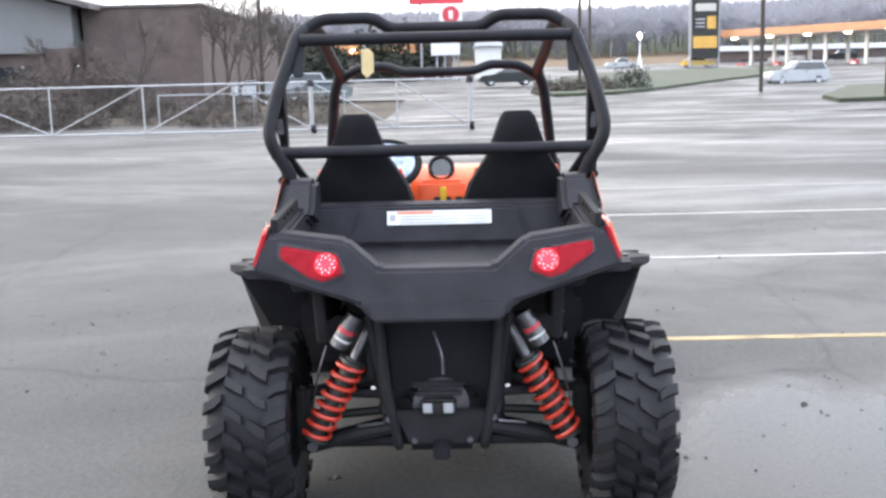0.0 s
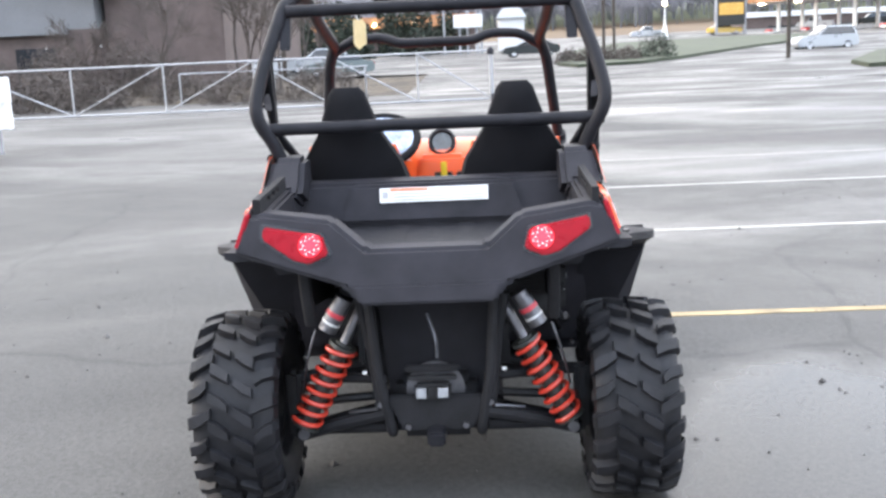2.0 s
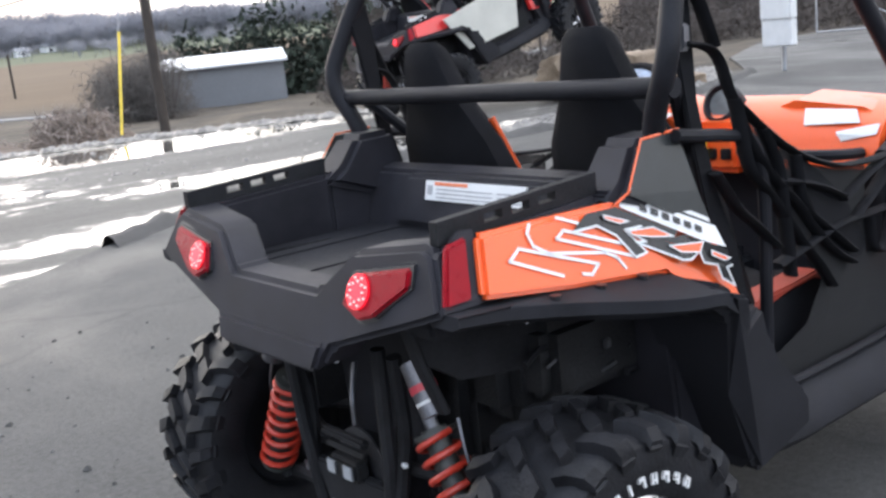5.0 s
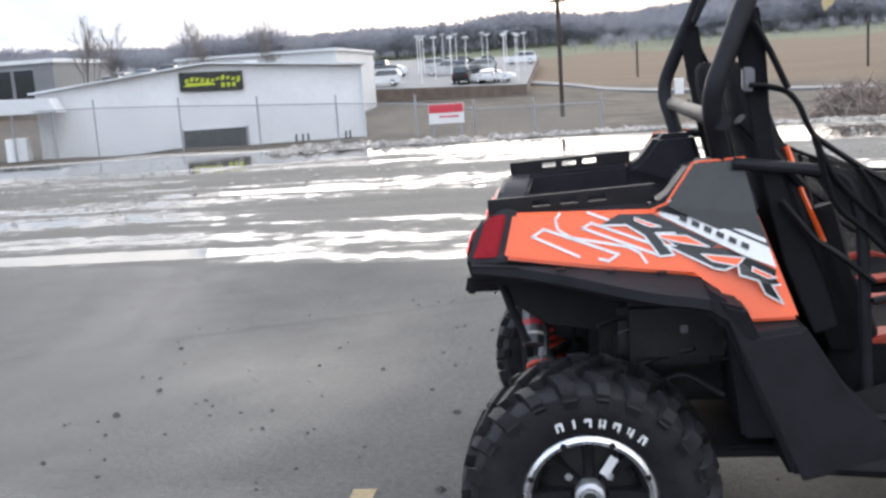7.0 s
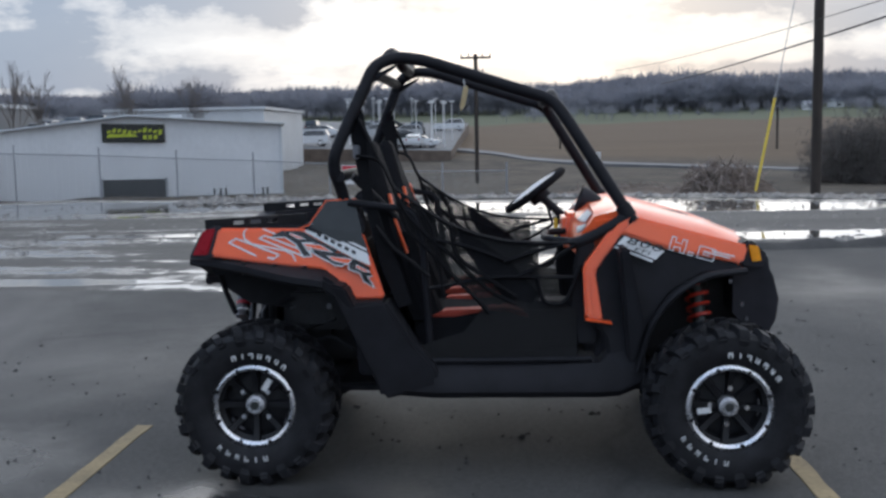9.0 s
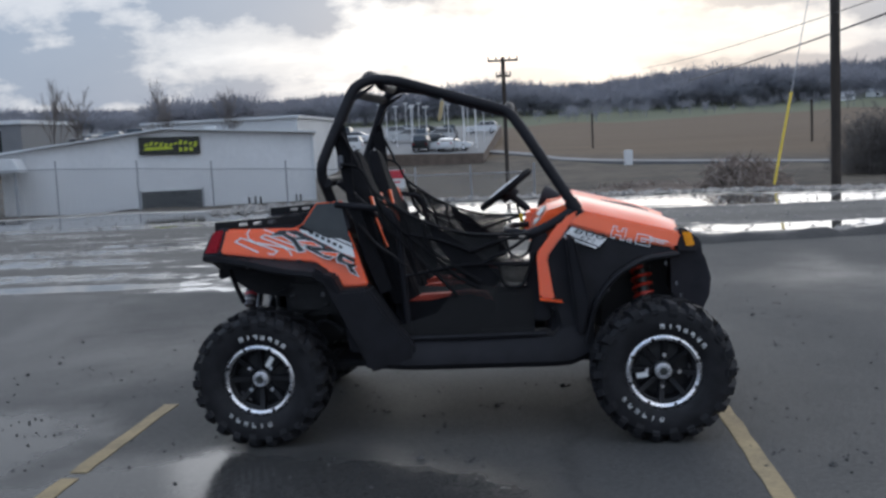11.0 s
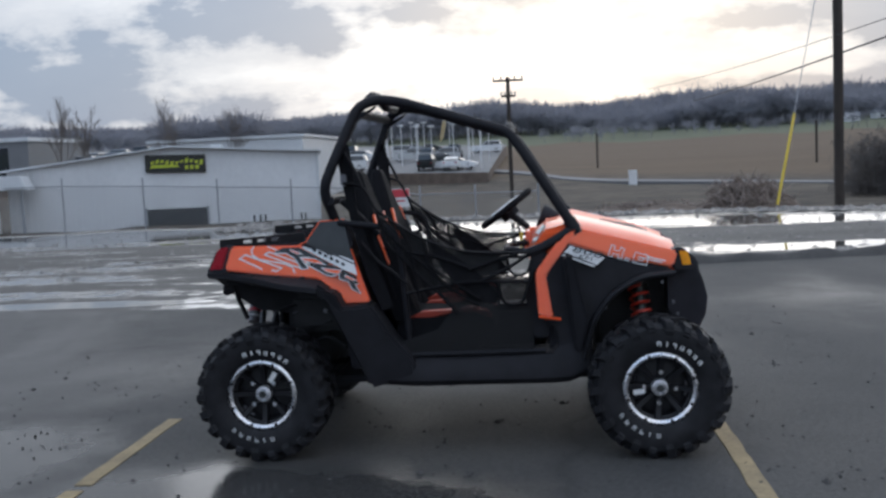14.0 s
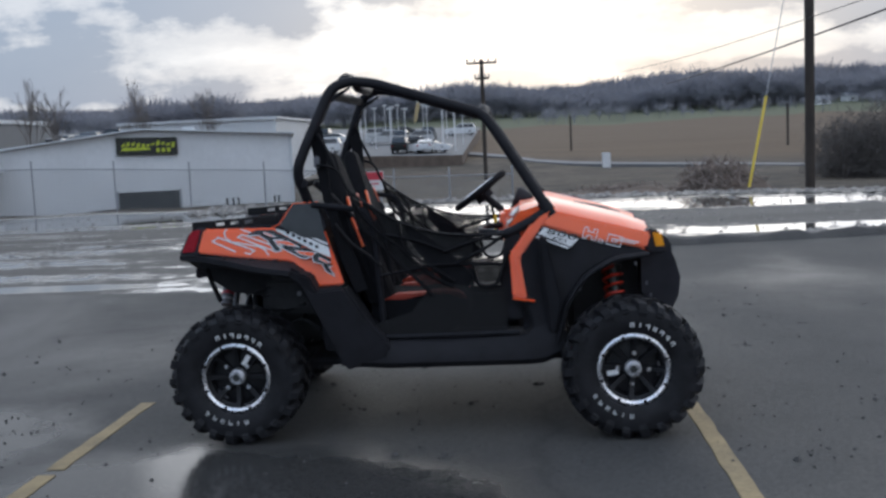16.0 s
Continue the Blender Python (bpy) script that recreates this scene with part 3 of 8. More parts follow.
def tube(points, r, sides=10, radius=0.0, flat=1.0, bm=None, closed=False):
    """A bent pipe along a line; flat squeezes it into a strap."""
    pts = fillet(points, radius) if radius else [Vector(p) for p in points]
    if closed:
        pts = pts + [pts[0], pts[1]]
    d0 = (pts[1] - pts[0]).normalized()
    ref = Vector((0, 0, 1)) if abs(d0.z) < 0.9 else Vector((1, 0, 0))
    u = d0.cross(ref).normalized()
    rings = []
    for i, p in enumerate(pts):
        d = (pts[min(i + 1, len(pts) - 1)] - pts[max(i - 1, 0)]).normalized()
        u = (u - d * u.dot(d)).normalized()
        w = d.cross(u)
        rings.append([p + (u * math.cos(a) + w * math.sin(a) * flat) * r for a in (2 * math.pi * k / sides for k in range(sides))])
    if closed:
        rings = rings[:-1]
    return join(bm, loft(rings, caps=not closed))


def lathe(profile, axis="y", sides=48, bm=None, center=(0, 0, 0)):
    """Turned shape; profile rows are (radius, distance along the axis), closed into a ring."""
    b = bmesh.new()
    rows = []
    for k in range(sides):
        a = 2 * math.pi * k / sides
        c, s = math.cos(a), math.sin(a)
        rows.append([b.verts.new({"y": (r * c, h, r * s), "z": (r * c, r * s, h), "x": (h, r * c, r * s)}[axis]) for r, h in profile])
    n = len(profile)
    for k in range(sides):
        p, q = rows[k], rows[(k + 1) % sides]
        for i in range(n):
            b.faces.new((p[i], p[(i + 1) % n], q[(i + 1) % n], q[i]))
    bmesh.ops.translate(b, verts=b.verts, vec=center)
    return join(bm, b)


def disc_profile(r, h0, h1, inner=0.0005):
    return [(inner, h0), (r, h0), (r, h1), (inner, h1)]


def mirror_y(bm):
    bm.transform(Matrix.Diagonal((1, -1, 1, 1)))
    bmesh.ops.reverse_faces(bm, faces=bm.faces)
    return bm


# ---- land, paving, yard ----
def smooth_step(a, b, v):
    f = min(1.0, max(0.0, (v - a) / (b - a)))
    return f * f * (3 - 2 * f)


def along(table, v):
    return float(np.interp(v, [p for p, _ in table], [q for _, q in table]))


WEST = [(0, -0.05), (20, -0.05), (30, -0.8), (42, -1.0), (54, -1.3), (85, -1.3), (95, -1.1), (104, -0.7), (115, -0.2), (130, 0.3), (180, 1.9), (250, 3.9), (300, 5.5), (350, 8.2), (400, 12.0), (450, 16.0), (600, 23.0), (900, 30.0)]
EAST = [(0, -0.05), (43, -0.05), (50, 0.12), (66, 0.62), (80, 1.1), (110, 2.0), (140, 2.8), (250, 7.0), (400, 19.0), (600, 32.0), (900, 40.0)]


def land_height(x, y):
    r = math.hypot(x, y) - min(4.0, max(0.0, -x) * 0.35) * smooth_step(0, 10, y) * smooth_step(60, 30, y)
    a = math.degrees(math.atan2(y, x))
    f = smooth_step(30, 55, a) if a > -60 else smooth_step(-120, -150, a)
    dip = 0.034 * min(40.0, max(0.0, x)) * smooth_step(60, 90, r) * smooth_step(150, 110, r)
    return (along(WEST, r) - dip) * f + along(EAST, r) * (1 - f)


def build_land():
    b = bmesh.new()
    radii = [0.0, 4, 8, 12, 15, 17, 19, 20, 21, 22, 24, 26, 28, 30, 33, 36, 40, 45, 50, 60, 70, 80, 92, 105, 120, 140, 170, 200, 250, 300, 350, 400, 430, 470, 520, 600, 700, 900, 1400]
    n = 120
    rows = []
    rnd = random.Random(5)
    for r in radii[1:]:
        calm = [1.0 if 42 < k * 360 / n < 240 else 0.05 for k in range(n)]
        rough = 0.0 if r < 19 else min(0.12, (r - 19) * 0.006) if r < 150 else min(0.8, r * 0.002)
        rows.append([b.verts.new((r * math.cos(k * 2 * math.pi / n), r * math.sin(k * 2 * math.pi / n), land_height(r * math.cos(k * 2 * math.pi / n), r * math.sin(k * 2 * math.pi / n)) + rnd.uniform(-rough, rough) * calm[k])) for k in range(n)])
    mid = b.verts.new((0, 0, -0.05))
    for k in range(n):
        b.faces.new((mid, rows[0][k], rows[0][(k + 1) % n]))
    for p, q in zip(rows, rows[1:]):
        for k in range(n):
            b.faces.new((p[k], q[k], q[(k + 1) % n], p[(k + 1) % n]))
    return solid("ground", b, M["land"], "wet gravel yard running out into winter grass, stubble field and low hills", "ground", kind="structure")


build_land()

PAD = [(-45, 6.2), (-12, 5.6), (-4.6, 5.0), (-0.7, 4.55), (1.6, 6.4), (3.4, 7.75), (6.6, 8.2), (9.5, 8.0), (12.3, 8.6), (17, 10.5), (22, 14.5), (29.5, 18.5), (42, 20), (42, -45), (-45, -45)]


def build_pad():
    rnd = random.Random(8)
    edge = []
    for (x0, y0), (x1, y1) in zip(PAD[:12], PAD[1:12]):
        steps = max(1, int(math.hypot(x1 - x0, y1 - y0) / 0.35))
        for k in range(steps):
            f = k / steps
            edge.append((x0 + (x1 - x0) * f, y0 + (y1 - y0) * f + rnd.uniform(-0.05, 0.05)))
    ring = edge + PAD[11:]
    b = prism(ring, lambda u, v, s: (u, v, 0.0 if s else -0.09))
    return solid("pavement", b, M["asphalt"], "dark wet asphalt parking pavement with pools and a broken edge", "pavement", kind="structure", smooth=False)


build_pad()


def build_berm():
    """A low broken lip of dark asphalt along the edge of the paving."""
    rnd = random.Random(17)
    rings = []
    line = PAD[4:10]
    for (x0, y0), (x1, y1) in zip(line, line[1:]):
        n = max(2, int(math.hypot(x1 - x0, y1 - y0) / 0.18))
        for k in range(n):
            f = k / n
            x, y, h = x0 + (x1 - x0) * f, y0 + (y1 - y0) * f - 0.05, rnd.uniform(0.05, 0.12)
            rings.append([Vector((x, y - 0.22 + rnd.uniform(-0.04, 0.04), 0.002)), Vector((x, y - 0.09, h * 0.8)), Vector((x, y + rnd.uniform(-0.03, 0.03), h)), Vector((x, y + 0.12, h * 0.6)), Vector((x, y + 0.24, -0.08))])
    return solid("pavement_edge", loft(rings, closed=False, caps=False), M["berm"], "broken dark asphalt lip with loose stones along the pavement", "kerb", kind="structure")


build_berm()


def parking_line(x, y0, y1, mat, label, pieces):
    b = bmesh.new()
    rnd = random.Random(int(x * 10) + 77)
    for a, c in pieces:
        n = max(2, int((c - a) / 0.12))
        left = [(x - 0.043 + rnd.uniform(-0.006, 0.006), a + (c - a) * k / n) for k in range(n + 1)]
        right = [(x + 0.043 + rnd.uniform(-0.006, 0.006), a + (c - a) * k / n) for k in range(n + 1)]
        b = join(b, prism(left + right[::-1], lambda u, v, s: (u, v, 0.004 if s else -0.002)))
    return solid("parking_line", b, mat, label, "parking line", "painted parking lines", smooth=False)


parking_line(-0.8, -6, 0.1, M["line_yellow"], "worn yellow parking line on wet asphalt", [(-1.12, 0.1), (-6.2, -1.2)])
parking_line(2.32, -6, 0.1, M["line_yellow"], "worn yellow parking line beside the wheel", [(-6.2, 0.1)])
for px in (5.12, 8.0, 10.9):
    parking_line(px, -6, 0.1, M["line_white"], "thin pale parking line on wet asphalt", [(-6.2, 0.0)])


# loose grit lying on the paving
def build_grit():
    rnd = random.Random(21)
    verts, faces = [], []
    clods = [(rnd.uniform(-1.5, 3.5), rnd.uniform(-2.4, 3.5)) for _ in range(26)] + [(1.1, -0.1), (1.22, -0.15), (1.5, 0.3)]
    for n in range(900):
        x, y = rnd.uniform(-3.2, 9), rnd.uniform(-6, 4.4)
        if n % 3 == 0:
            x, y = rnd.uniform(-2.4, 3.5), rnd.uniform(-2.5, 3.5)
        elif n % 3 == 1 and n < 500:
            cx, cy = rnd.choice(clods)
            x, y = cx + rnd.gauss(0, 0.05), cy + rnd.gauss(0, 0.03)
        s = rnd.uniform(0.004, 0.013) * (1.8 if rnd.random() < 0.1 else 1)
        k = len(verts)
        for dx, dy, dz in ((1, 0, 0.2), (0, 1, 0.1), (-1, 0, 0.2), (0, -1, 0.1), (0.2, 0.1, 0.9), (0, 0, -0.3)):
            verts.append((x + s * dx * rnd.uniform(0.7, 1.2), y + s * dy * rnd.uniform(0.7, 1.2), s * dz * rnd.uniform(0.7, 1.1)))
        for a in range(4):
            faces += [(k + a, k + (a + 1) % 4, k + 4), (k + (a + 1) % 4, k + a, k + 5)]
    me = bpy.data.meshes.new("grit")
    me.from_pydata(verts, [], faces)
    me.materials.append(M["grit"])
    tagged(new("grit", me), "scattered dark grit on the wet asphalt", "grit", kind="stuff")


build_grit()


def rough_stone(rnd, sx, sy, sz, detail=2, jag=0.22):
    b = bmesh.new()
    bmesh.ops.create_icosphere(b, subdivisions=detail, radius=1)
    off = Vector((rnd.uniform(0, 50), rnd.uniform(0, 50), rnd.uniform(0, 50)))
    for v in b.verts:
        d = v.co.normalized()
        q = max(abs(d.x), abs(d.y), abs(d.z))
        k = 0.5 + 0.52 / q + jag * noise.noise(d * 1.6 + off) + 0.08 * noise.noise(d * 5 + off)
        v.co = Vector((d.x * sx * k, d.y * sy * k, d.z * sz * k))
    return b


# rubble along the edge of the paving and about the yard
def build_rubble():
    rnd = random.Random(31)
    verts, faces = [], []

    def add(x, y, s, base):
        k = len(verts)
        for dx, dy, dz in ((1, 0, 0.25), (0.4, 0.9, 0.2), (-0.7, 0.6, 0.3), (-0.8, -0.5, 0.2), (0.3, -0.9, 0.25), (0.1, 0.1, 0.75)):
            verts.append((x + s * dx * rnd.uniform(0.7, 1.25), y + s * dy * rnd.uniform(0.7, 1.25), base + s * dz * rnd.uniform(0.6, 1.2)))
        for a in range(5):
            faces.append((k + a, k + (a + 1) % 5, k + 5))
        faces.append((k + 4, k + 3, k + 2, k + 1, k))

    for _ in range(1500):
        f = rnd.random()
        x = 5.5 + 13.5 * f
        y = along([(5.5, 8.3), (9.5, 8.3), (12.3, 9.0), (17, 11.0), (19.5, 13)], x) + abs(rnd.gauss(0, 0.45))
        add(x, y, rnd.uniform(0.03, 0.13), -0.05)
    for _ in range(900):
        a, r = rnd.uniform(48, 135), rnd.uniform(10, 20.5)
        x, y = r * math.cos(radians(a)), r * math.sin(radians(a))
        add(x, y, rnd.uniform(0.015, 0.06), -0.05)
    for _ in range(1300):
        a, r = rnd.uniform(45, 110), abs(rnd.gauss(0, 1.1)) + 19.2
        x, y = r * math.cos(radians(a)), r * math.sin(radians(a))
        add(x, y, rnd.uniform(0.04, 0.16), land_height(x, y))
    me = bpy.data.meshes.new("rubble")
    me.from_pydata(verts, [], faces)
    me.materials.append(M["stone"])
    tagged(new("rubble", me), "broken grey stone rubble along the wet yard edge", "rubble", kind="stuff")


build_rubble()


def boulder(x, y, z, sx, sy, sz, turn, seed, label):
    b = moved(rough_stone(random.Random(seed), sx, sy, sz, 4), pose(x, y, z, 0, 0, turn))
    return solid("boulder", b, M["rock"], label, "boulder", "display boulders")


boulder(13.0, 11.5, 0.40, 0.82, 0.62, 0.46, 8, 3, "large tan boulder with a flat top carrying a vehicle's wheel")
boulder(14.35, 11.1, 0.33, 0.68, 0.5, 0.38, -8, 4, "tan boulder leaning against a larger one")
boulder(15.1, 10.5, 0.0, 0.32, 0.26, 0.18, 40, 6, "small grey-tan boulder on the yard edge")


def heap(name, x, y, sx, sy, h, mat, label, category, seed):
    b = bmesh.new()
    n, m = 26, 26
    rnd_off = Vector((seed * 3.1, seed * 1.7, 0))
    rows = []
    for i in range(n + 1):
        row = []
        for j in range(m + 1):
            u, v = i / n * 2 - 1, j / m * 2 - 1
            d = max(0.0, 1 - u * u - v * v)
            z = h * d ** 0.8 * (0.75 + 0.6 * noise.noise(Vector((u * 2.5, v * 2.5, 0)) + rnd_off)) + h * 0.12 * noise.noise(Vector((u * 9, v * 9, 1)) + rnd_off) * min(1, d * 3)
            row.append(b.verts.new((x + u * sx, y + v * sy, land_height(x, y) - 0.06 + z)))
        rows.append(row)
    for i in range(n):
        for j in range(m):
            b.faces.new((rows[i][j], rows[i + 1][j], rows[i + 1][j + 1], rows[i][j + 1]))
    return solid(name, b, mat, label, category)


heap("mound", 6.9, 21.8, 1.4, 1.2, 0.95, M["dirt"], "heap of brown earth and brush at the yard edge", "mound", 4)
heap("earth_bank", 4.0, 21.4, 2.6, 1.0, 0.32, M["dirt"], "low bank of brown earth along the yard edge", "earth bank", 7)


# ---- bare trees ----
def bare_tree_data(seed, height, spread, depth, sides=3, thick=0.018, fine=0.0):
    """Trunk, limbs and twigs as tapered prisms: lists of corners and faces."""
    rnd = random.Random(seed)
    verts, faces = [], []

    def limb(p, d, length, r, level):
        q = p + d * length
        u = d.cross(Vector((0.3, 0.9, 0.2))).normalized()
        w = d.cross(u)
        k = len(verts)
        for base, rad in ((p, r), (q, r * 0.55)):
            for s in range(sides):
                a = 2 * math.pi * s / sides
                verts.append(tuple(base + (u * math.cos(a) + w * math.sin(a)) * rad))
        for s in range(sides):
            faces.append((k + s, k + (s + 1) % sides, k + sides + (s + 1) % sides, k + sides + s))
        if level == 0:
            return
        n = rnd.randint(3, 4)
        for i in range(n):
            f = rnd.uniform(0.45, 1.0) if i else 1.0
            a = rnd.uniform(0, 2 * math.pi)
            tilt = rnd.uniform(0.25, 0.75) * spread
            nd = (d + (u * math.cos(a) + w * math.sin(a)) * tilt + Vector((0, 0, 0.12))).normalized()
            limb(p + d * length * f, nd, length * rnd.uniform(0.55, 0.78), max(fine, r * 0.55 * rnd.uniform(0.7, 1.0)), level - 1)

    limb(Vector((0, 0, 0)), Vector((rnd.uniform(-0.05, 0.05), rnd.uniform(-0.05, 0.05), 1)).normalized(), height * 0.33, height * thick, depth)
    return verts, faces


def bare_tree(x, y, height, seed, label, depth=5, group="", mat="bark", spread=1.0):
    root = thing("tree", label, "tree", group, pose(x, y, land_height(x, y) - 0.1))
    vs, fs = bare_tree_data(seed, height, spread, depth, 4, fine=(0.0002 if mat == "bark" else 0.00012) * math.hypot(x, y))
    cut = 4 * 2
    for nm, v, f in (("trunk", vs[:cut], [q for q in fs if max(q) < cut]), ("crown", vs, [q for q in fs if max(q) >= cut])):
        me = bpy.data.meshes.new(nm)
        me.from_pydata(v, [], f)
        me.materials.append(M[mat])
        o = new(nm, me)
        o.parent = root
    return root


def scatter_mesh(name, templates, places, mat, label, category):
    """Many copies of a few templates joined into one mesh; places hold x, y, z, scale, turn and template."""
    allv, allf, k = [], [], 0
    arrays = [(np.array(v, float), np.array([f if len(f) == 4 else (*f, f[-1]) for f in fs], int)) for v, fs in templates]
    for x, y, z, s, a, i in places:
        v, f = arrays[i]
        c, sn = math.cos(a) * s, math.sin(a) * s
        out = np.stack([v[:, 0] * c - v[:, 1] * sn + x, v[:, 0] * sn + v[:, 1] * c + y, v[:, 2] * s + z], 1)
        allv.append(out)
        allf.append(f + k)
        k += len(v)
    me = bpy.data.meshes.new(name)
    me.from_pydata(np.concatenate(allv).tolist(), [], np.concatenate(allf).tolist())
    me.materials.append(mat)
    return tagged(new(name, me), label, category, kind="stuff")


def twig_tree_data(seed, blades, wide=1.0):
    """A light far-off bare tree one unit high: a trunk and a loose round crown of thin blades."""
    rnd = random.Random(seed)
    verts, faces = [], []
    rx, rz, lift = rnd.uniform(0.34, 0.5), rnd.uniform(0.3, 0.38), rnd.uniform(0.52, 0.6)

    def blade(p, q, r):
        d = (q - p).normalized()
        u = d.cross(Vector((rnd.gauss(0, 1), rnd.gauss(0, 1), rnd.gauss(0, 1)))).normalized()
        k = len(verts)
        verts.extend([tuple(p - u * r), tuple(p + u * r), tuple(q + u * r * 0.4), tuple(q - u * r * 0.4)])
        faces.append((k, k + 1, k + 2, k + 3))

    for _ in range(2):
        blade(Vector((0, 0, 0)), Vector((rnd.uniform(-0.05, 0.05), rnd.uniform(-0.05, 0.05), 0.6)), 0.018)
    for _ in range(blades):
        d = Vector((rnd.gauss(0, 1), rnd.gauss(0, 1), rnd.gauss(0.2, 1))).normalized()
        f0, f1 = rnd.uniform(0.05, 0.6), rnd.uniform(0.7, 1.0)
        c = Vector((0, 0, lift))
        e = d + Vector((rnd.gauss(0, 0.2), rnd.gauss(0, 0.2), rnd.gauss(0.1, 0.2)))
        p, q = c + Vector((d.x * rx, d.y * rx, d.z * rz)) * f0, c + Vector((e.x * rx, e.y * rx, e.z * rz)) * f1
        blade(p, q, rnd.uniform(0.006, 0.015) * wide)
    return verts, faces


def far_woods():
    rnd = random.Random(41)
    temps = [twig_tree_data(100 + i, 90, 1.25) for i in range(9)]
    places = []
    for _ in range(5200):
        u = rnd.random()
        a = rnd.uniform(38, 128) if u < 0.74 else rnd.uniform(-35, 145) if u < 0.93 else rnd.uniform(145, 325)
        facing = 38 < a < 128
        r = rnd.uniform(352, 470) if facing else rnd.uniform(385, 480)
        x, y = r * math.cos(radians(a)), r * math.sin(radians(a))
        s = rnd.uniform(7.0, 12.5) * (0.95 + 0.5 * noise.noise(Vector((math.cos(radians(a)) * 9, math.sin(radians(a)) * 9, r * 0.01))))
        s *= 1.0 - 0.25 * smooth_step(100, 112, a)
        places.append((x, y, land_height(x, y) - 0.6, s, rnd.uniform(0, 6.28), rnd.randrange(9)))
    for _ in range(1500):
        a, r = rnd.uniform(-34, 20), rnd.uniform(255, 470)
        x, y = r * math.cos(radians(a)), r * math.sin(radians(a))
        places.append((x, y, land_height(x, y) - 0.6, rnd.uniform(9, 14), rnd.uniform(0, 6.28), rnd.randrange(9)))
    scatter_mesh("woods", temps, places, M["twig"], "bare winter woods along the hill crest, coloured pale for haze", "woods")
    # a copse left of the fields and thickets nearer by
    near = []
    bold = [twig_tree_data(140 + i, 110, 0.9) for i in range(9)]
    for _ in range(420):
        a, r0, r1, s0, s1 = rnd.choice([(rnd.uniform(105.6, 111.4), 250, 300, 9.5, 13.5), (rnd.uniform(-30, 14), 240, 330, 9, 14), (rnd.uniform(-30, 14), 240, 330, 9, 14), (rnd.uniform(62, 90), 285, 330, 3, 6)])
        r = rnd.uniform(r0, r1)
        x, y = r * math.cos(radians(a)), r * math.sin(radians(a))
        near.append((x, y, land_height(x, y) - 0.3, rnd.uniform(s0, s1), rnd.uniform(0, 6.28), rnd.randrange(9)))
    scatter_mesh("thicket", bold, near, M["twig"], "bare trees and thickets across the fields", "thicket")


far_woods()


def leaf_clump(name, x, y, sx, sy, sz, count, leaf, mat, label, category, seed, z=None, group="", slim=0.4):
    """A shrub: many small leaf blades in an uneven heap on a few stems."""
    rnd = random.Random(seed)
    base = land_height(x, y) if z is None else z
    root = thing(name, label, category, group, pose(x, y, base))
    verts, faces = [], []
    off = Vector((seed, seed * 0.7, 0))
    for _ in range(count):
        d = Vector((rnd.gauss(0, 1), rnd.gauss(0, 1), abs(rnd.gauss(0, 1)))).normalized()
        k = (0.55 + 0.45 * rnd.random()) * (1 + 0.45 * noise.noise(d * 2.2 + off))
        p = Vector((d.x * sx * k, d.y * sy * k, 0.05 + d.z * sz * k))
        u = Vector((rnd.gauss(0, 1), rnd.gauss(0, 1), rnd.gauss(0, 1))).normalized() * leaf
        w = u.cross(Vector((rnd.gauss(0, 1), rnd.gauss(0, 1), rnd.gauss(0, 1)))).normalized() * leaf * slim
        i = len(verts)
        verts += [tuple(p - u), tuple(p + w), tuple(p + u), tuple(p - w)]
        faces.append((i, i + 1, i + 2, i + 3))
    me = bpy.data.meshes.new("foliage")
    me.from_pydata(verts, [], faces)
    me.materials.append(mat)
    o = new("foliage", me)
    o.parent = root
    b = None
    for _ in range(5):
        b = tube([(rnd.uniform(-0.1, 0.1), rnd.uniform(-0.1, 0.1), -0.1), (rnd.uniform(-0.6, 0.6) * sx, rnd.uniform(-0.6, 0.6) * sy, sz * 0.75)], 0.02, 5, bm=b)
    part("stem", b, M["bark"], root)
    return root


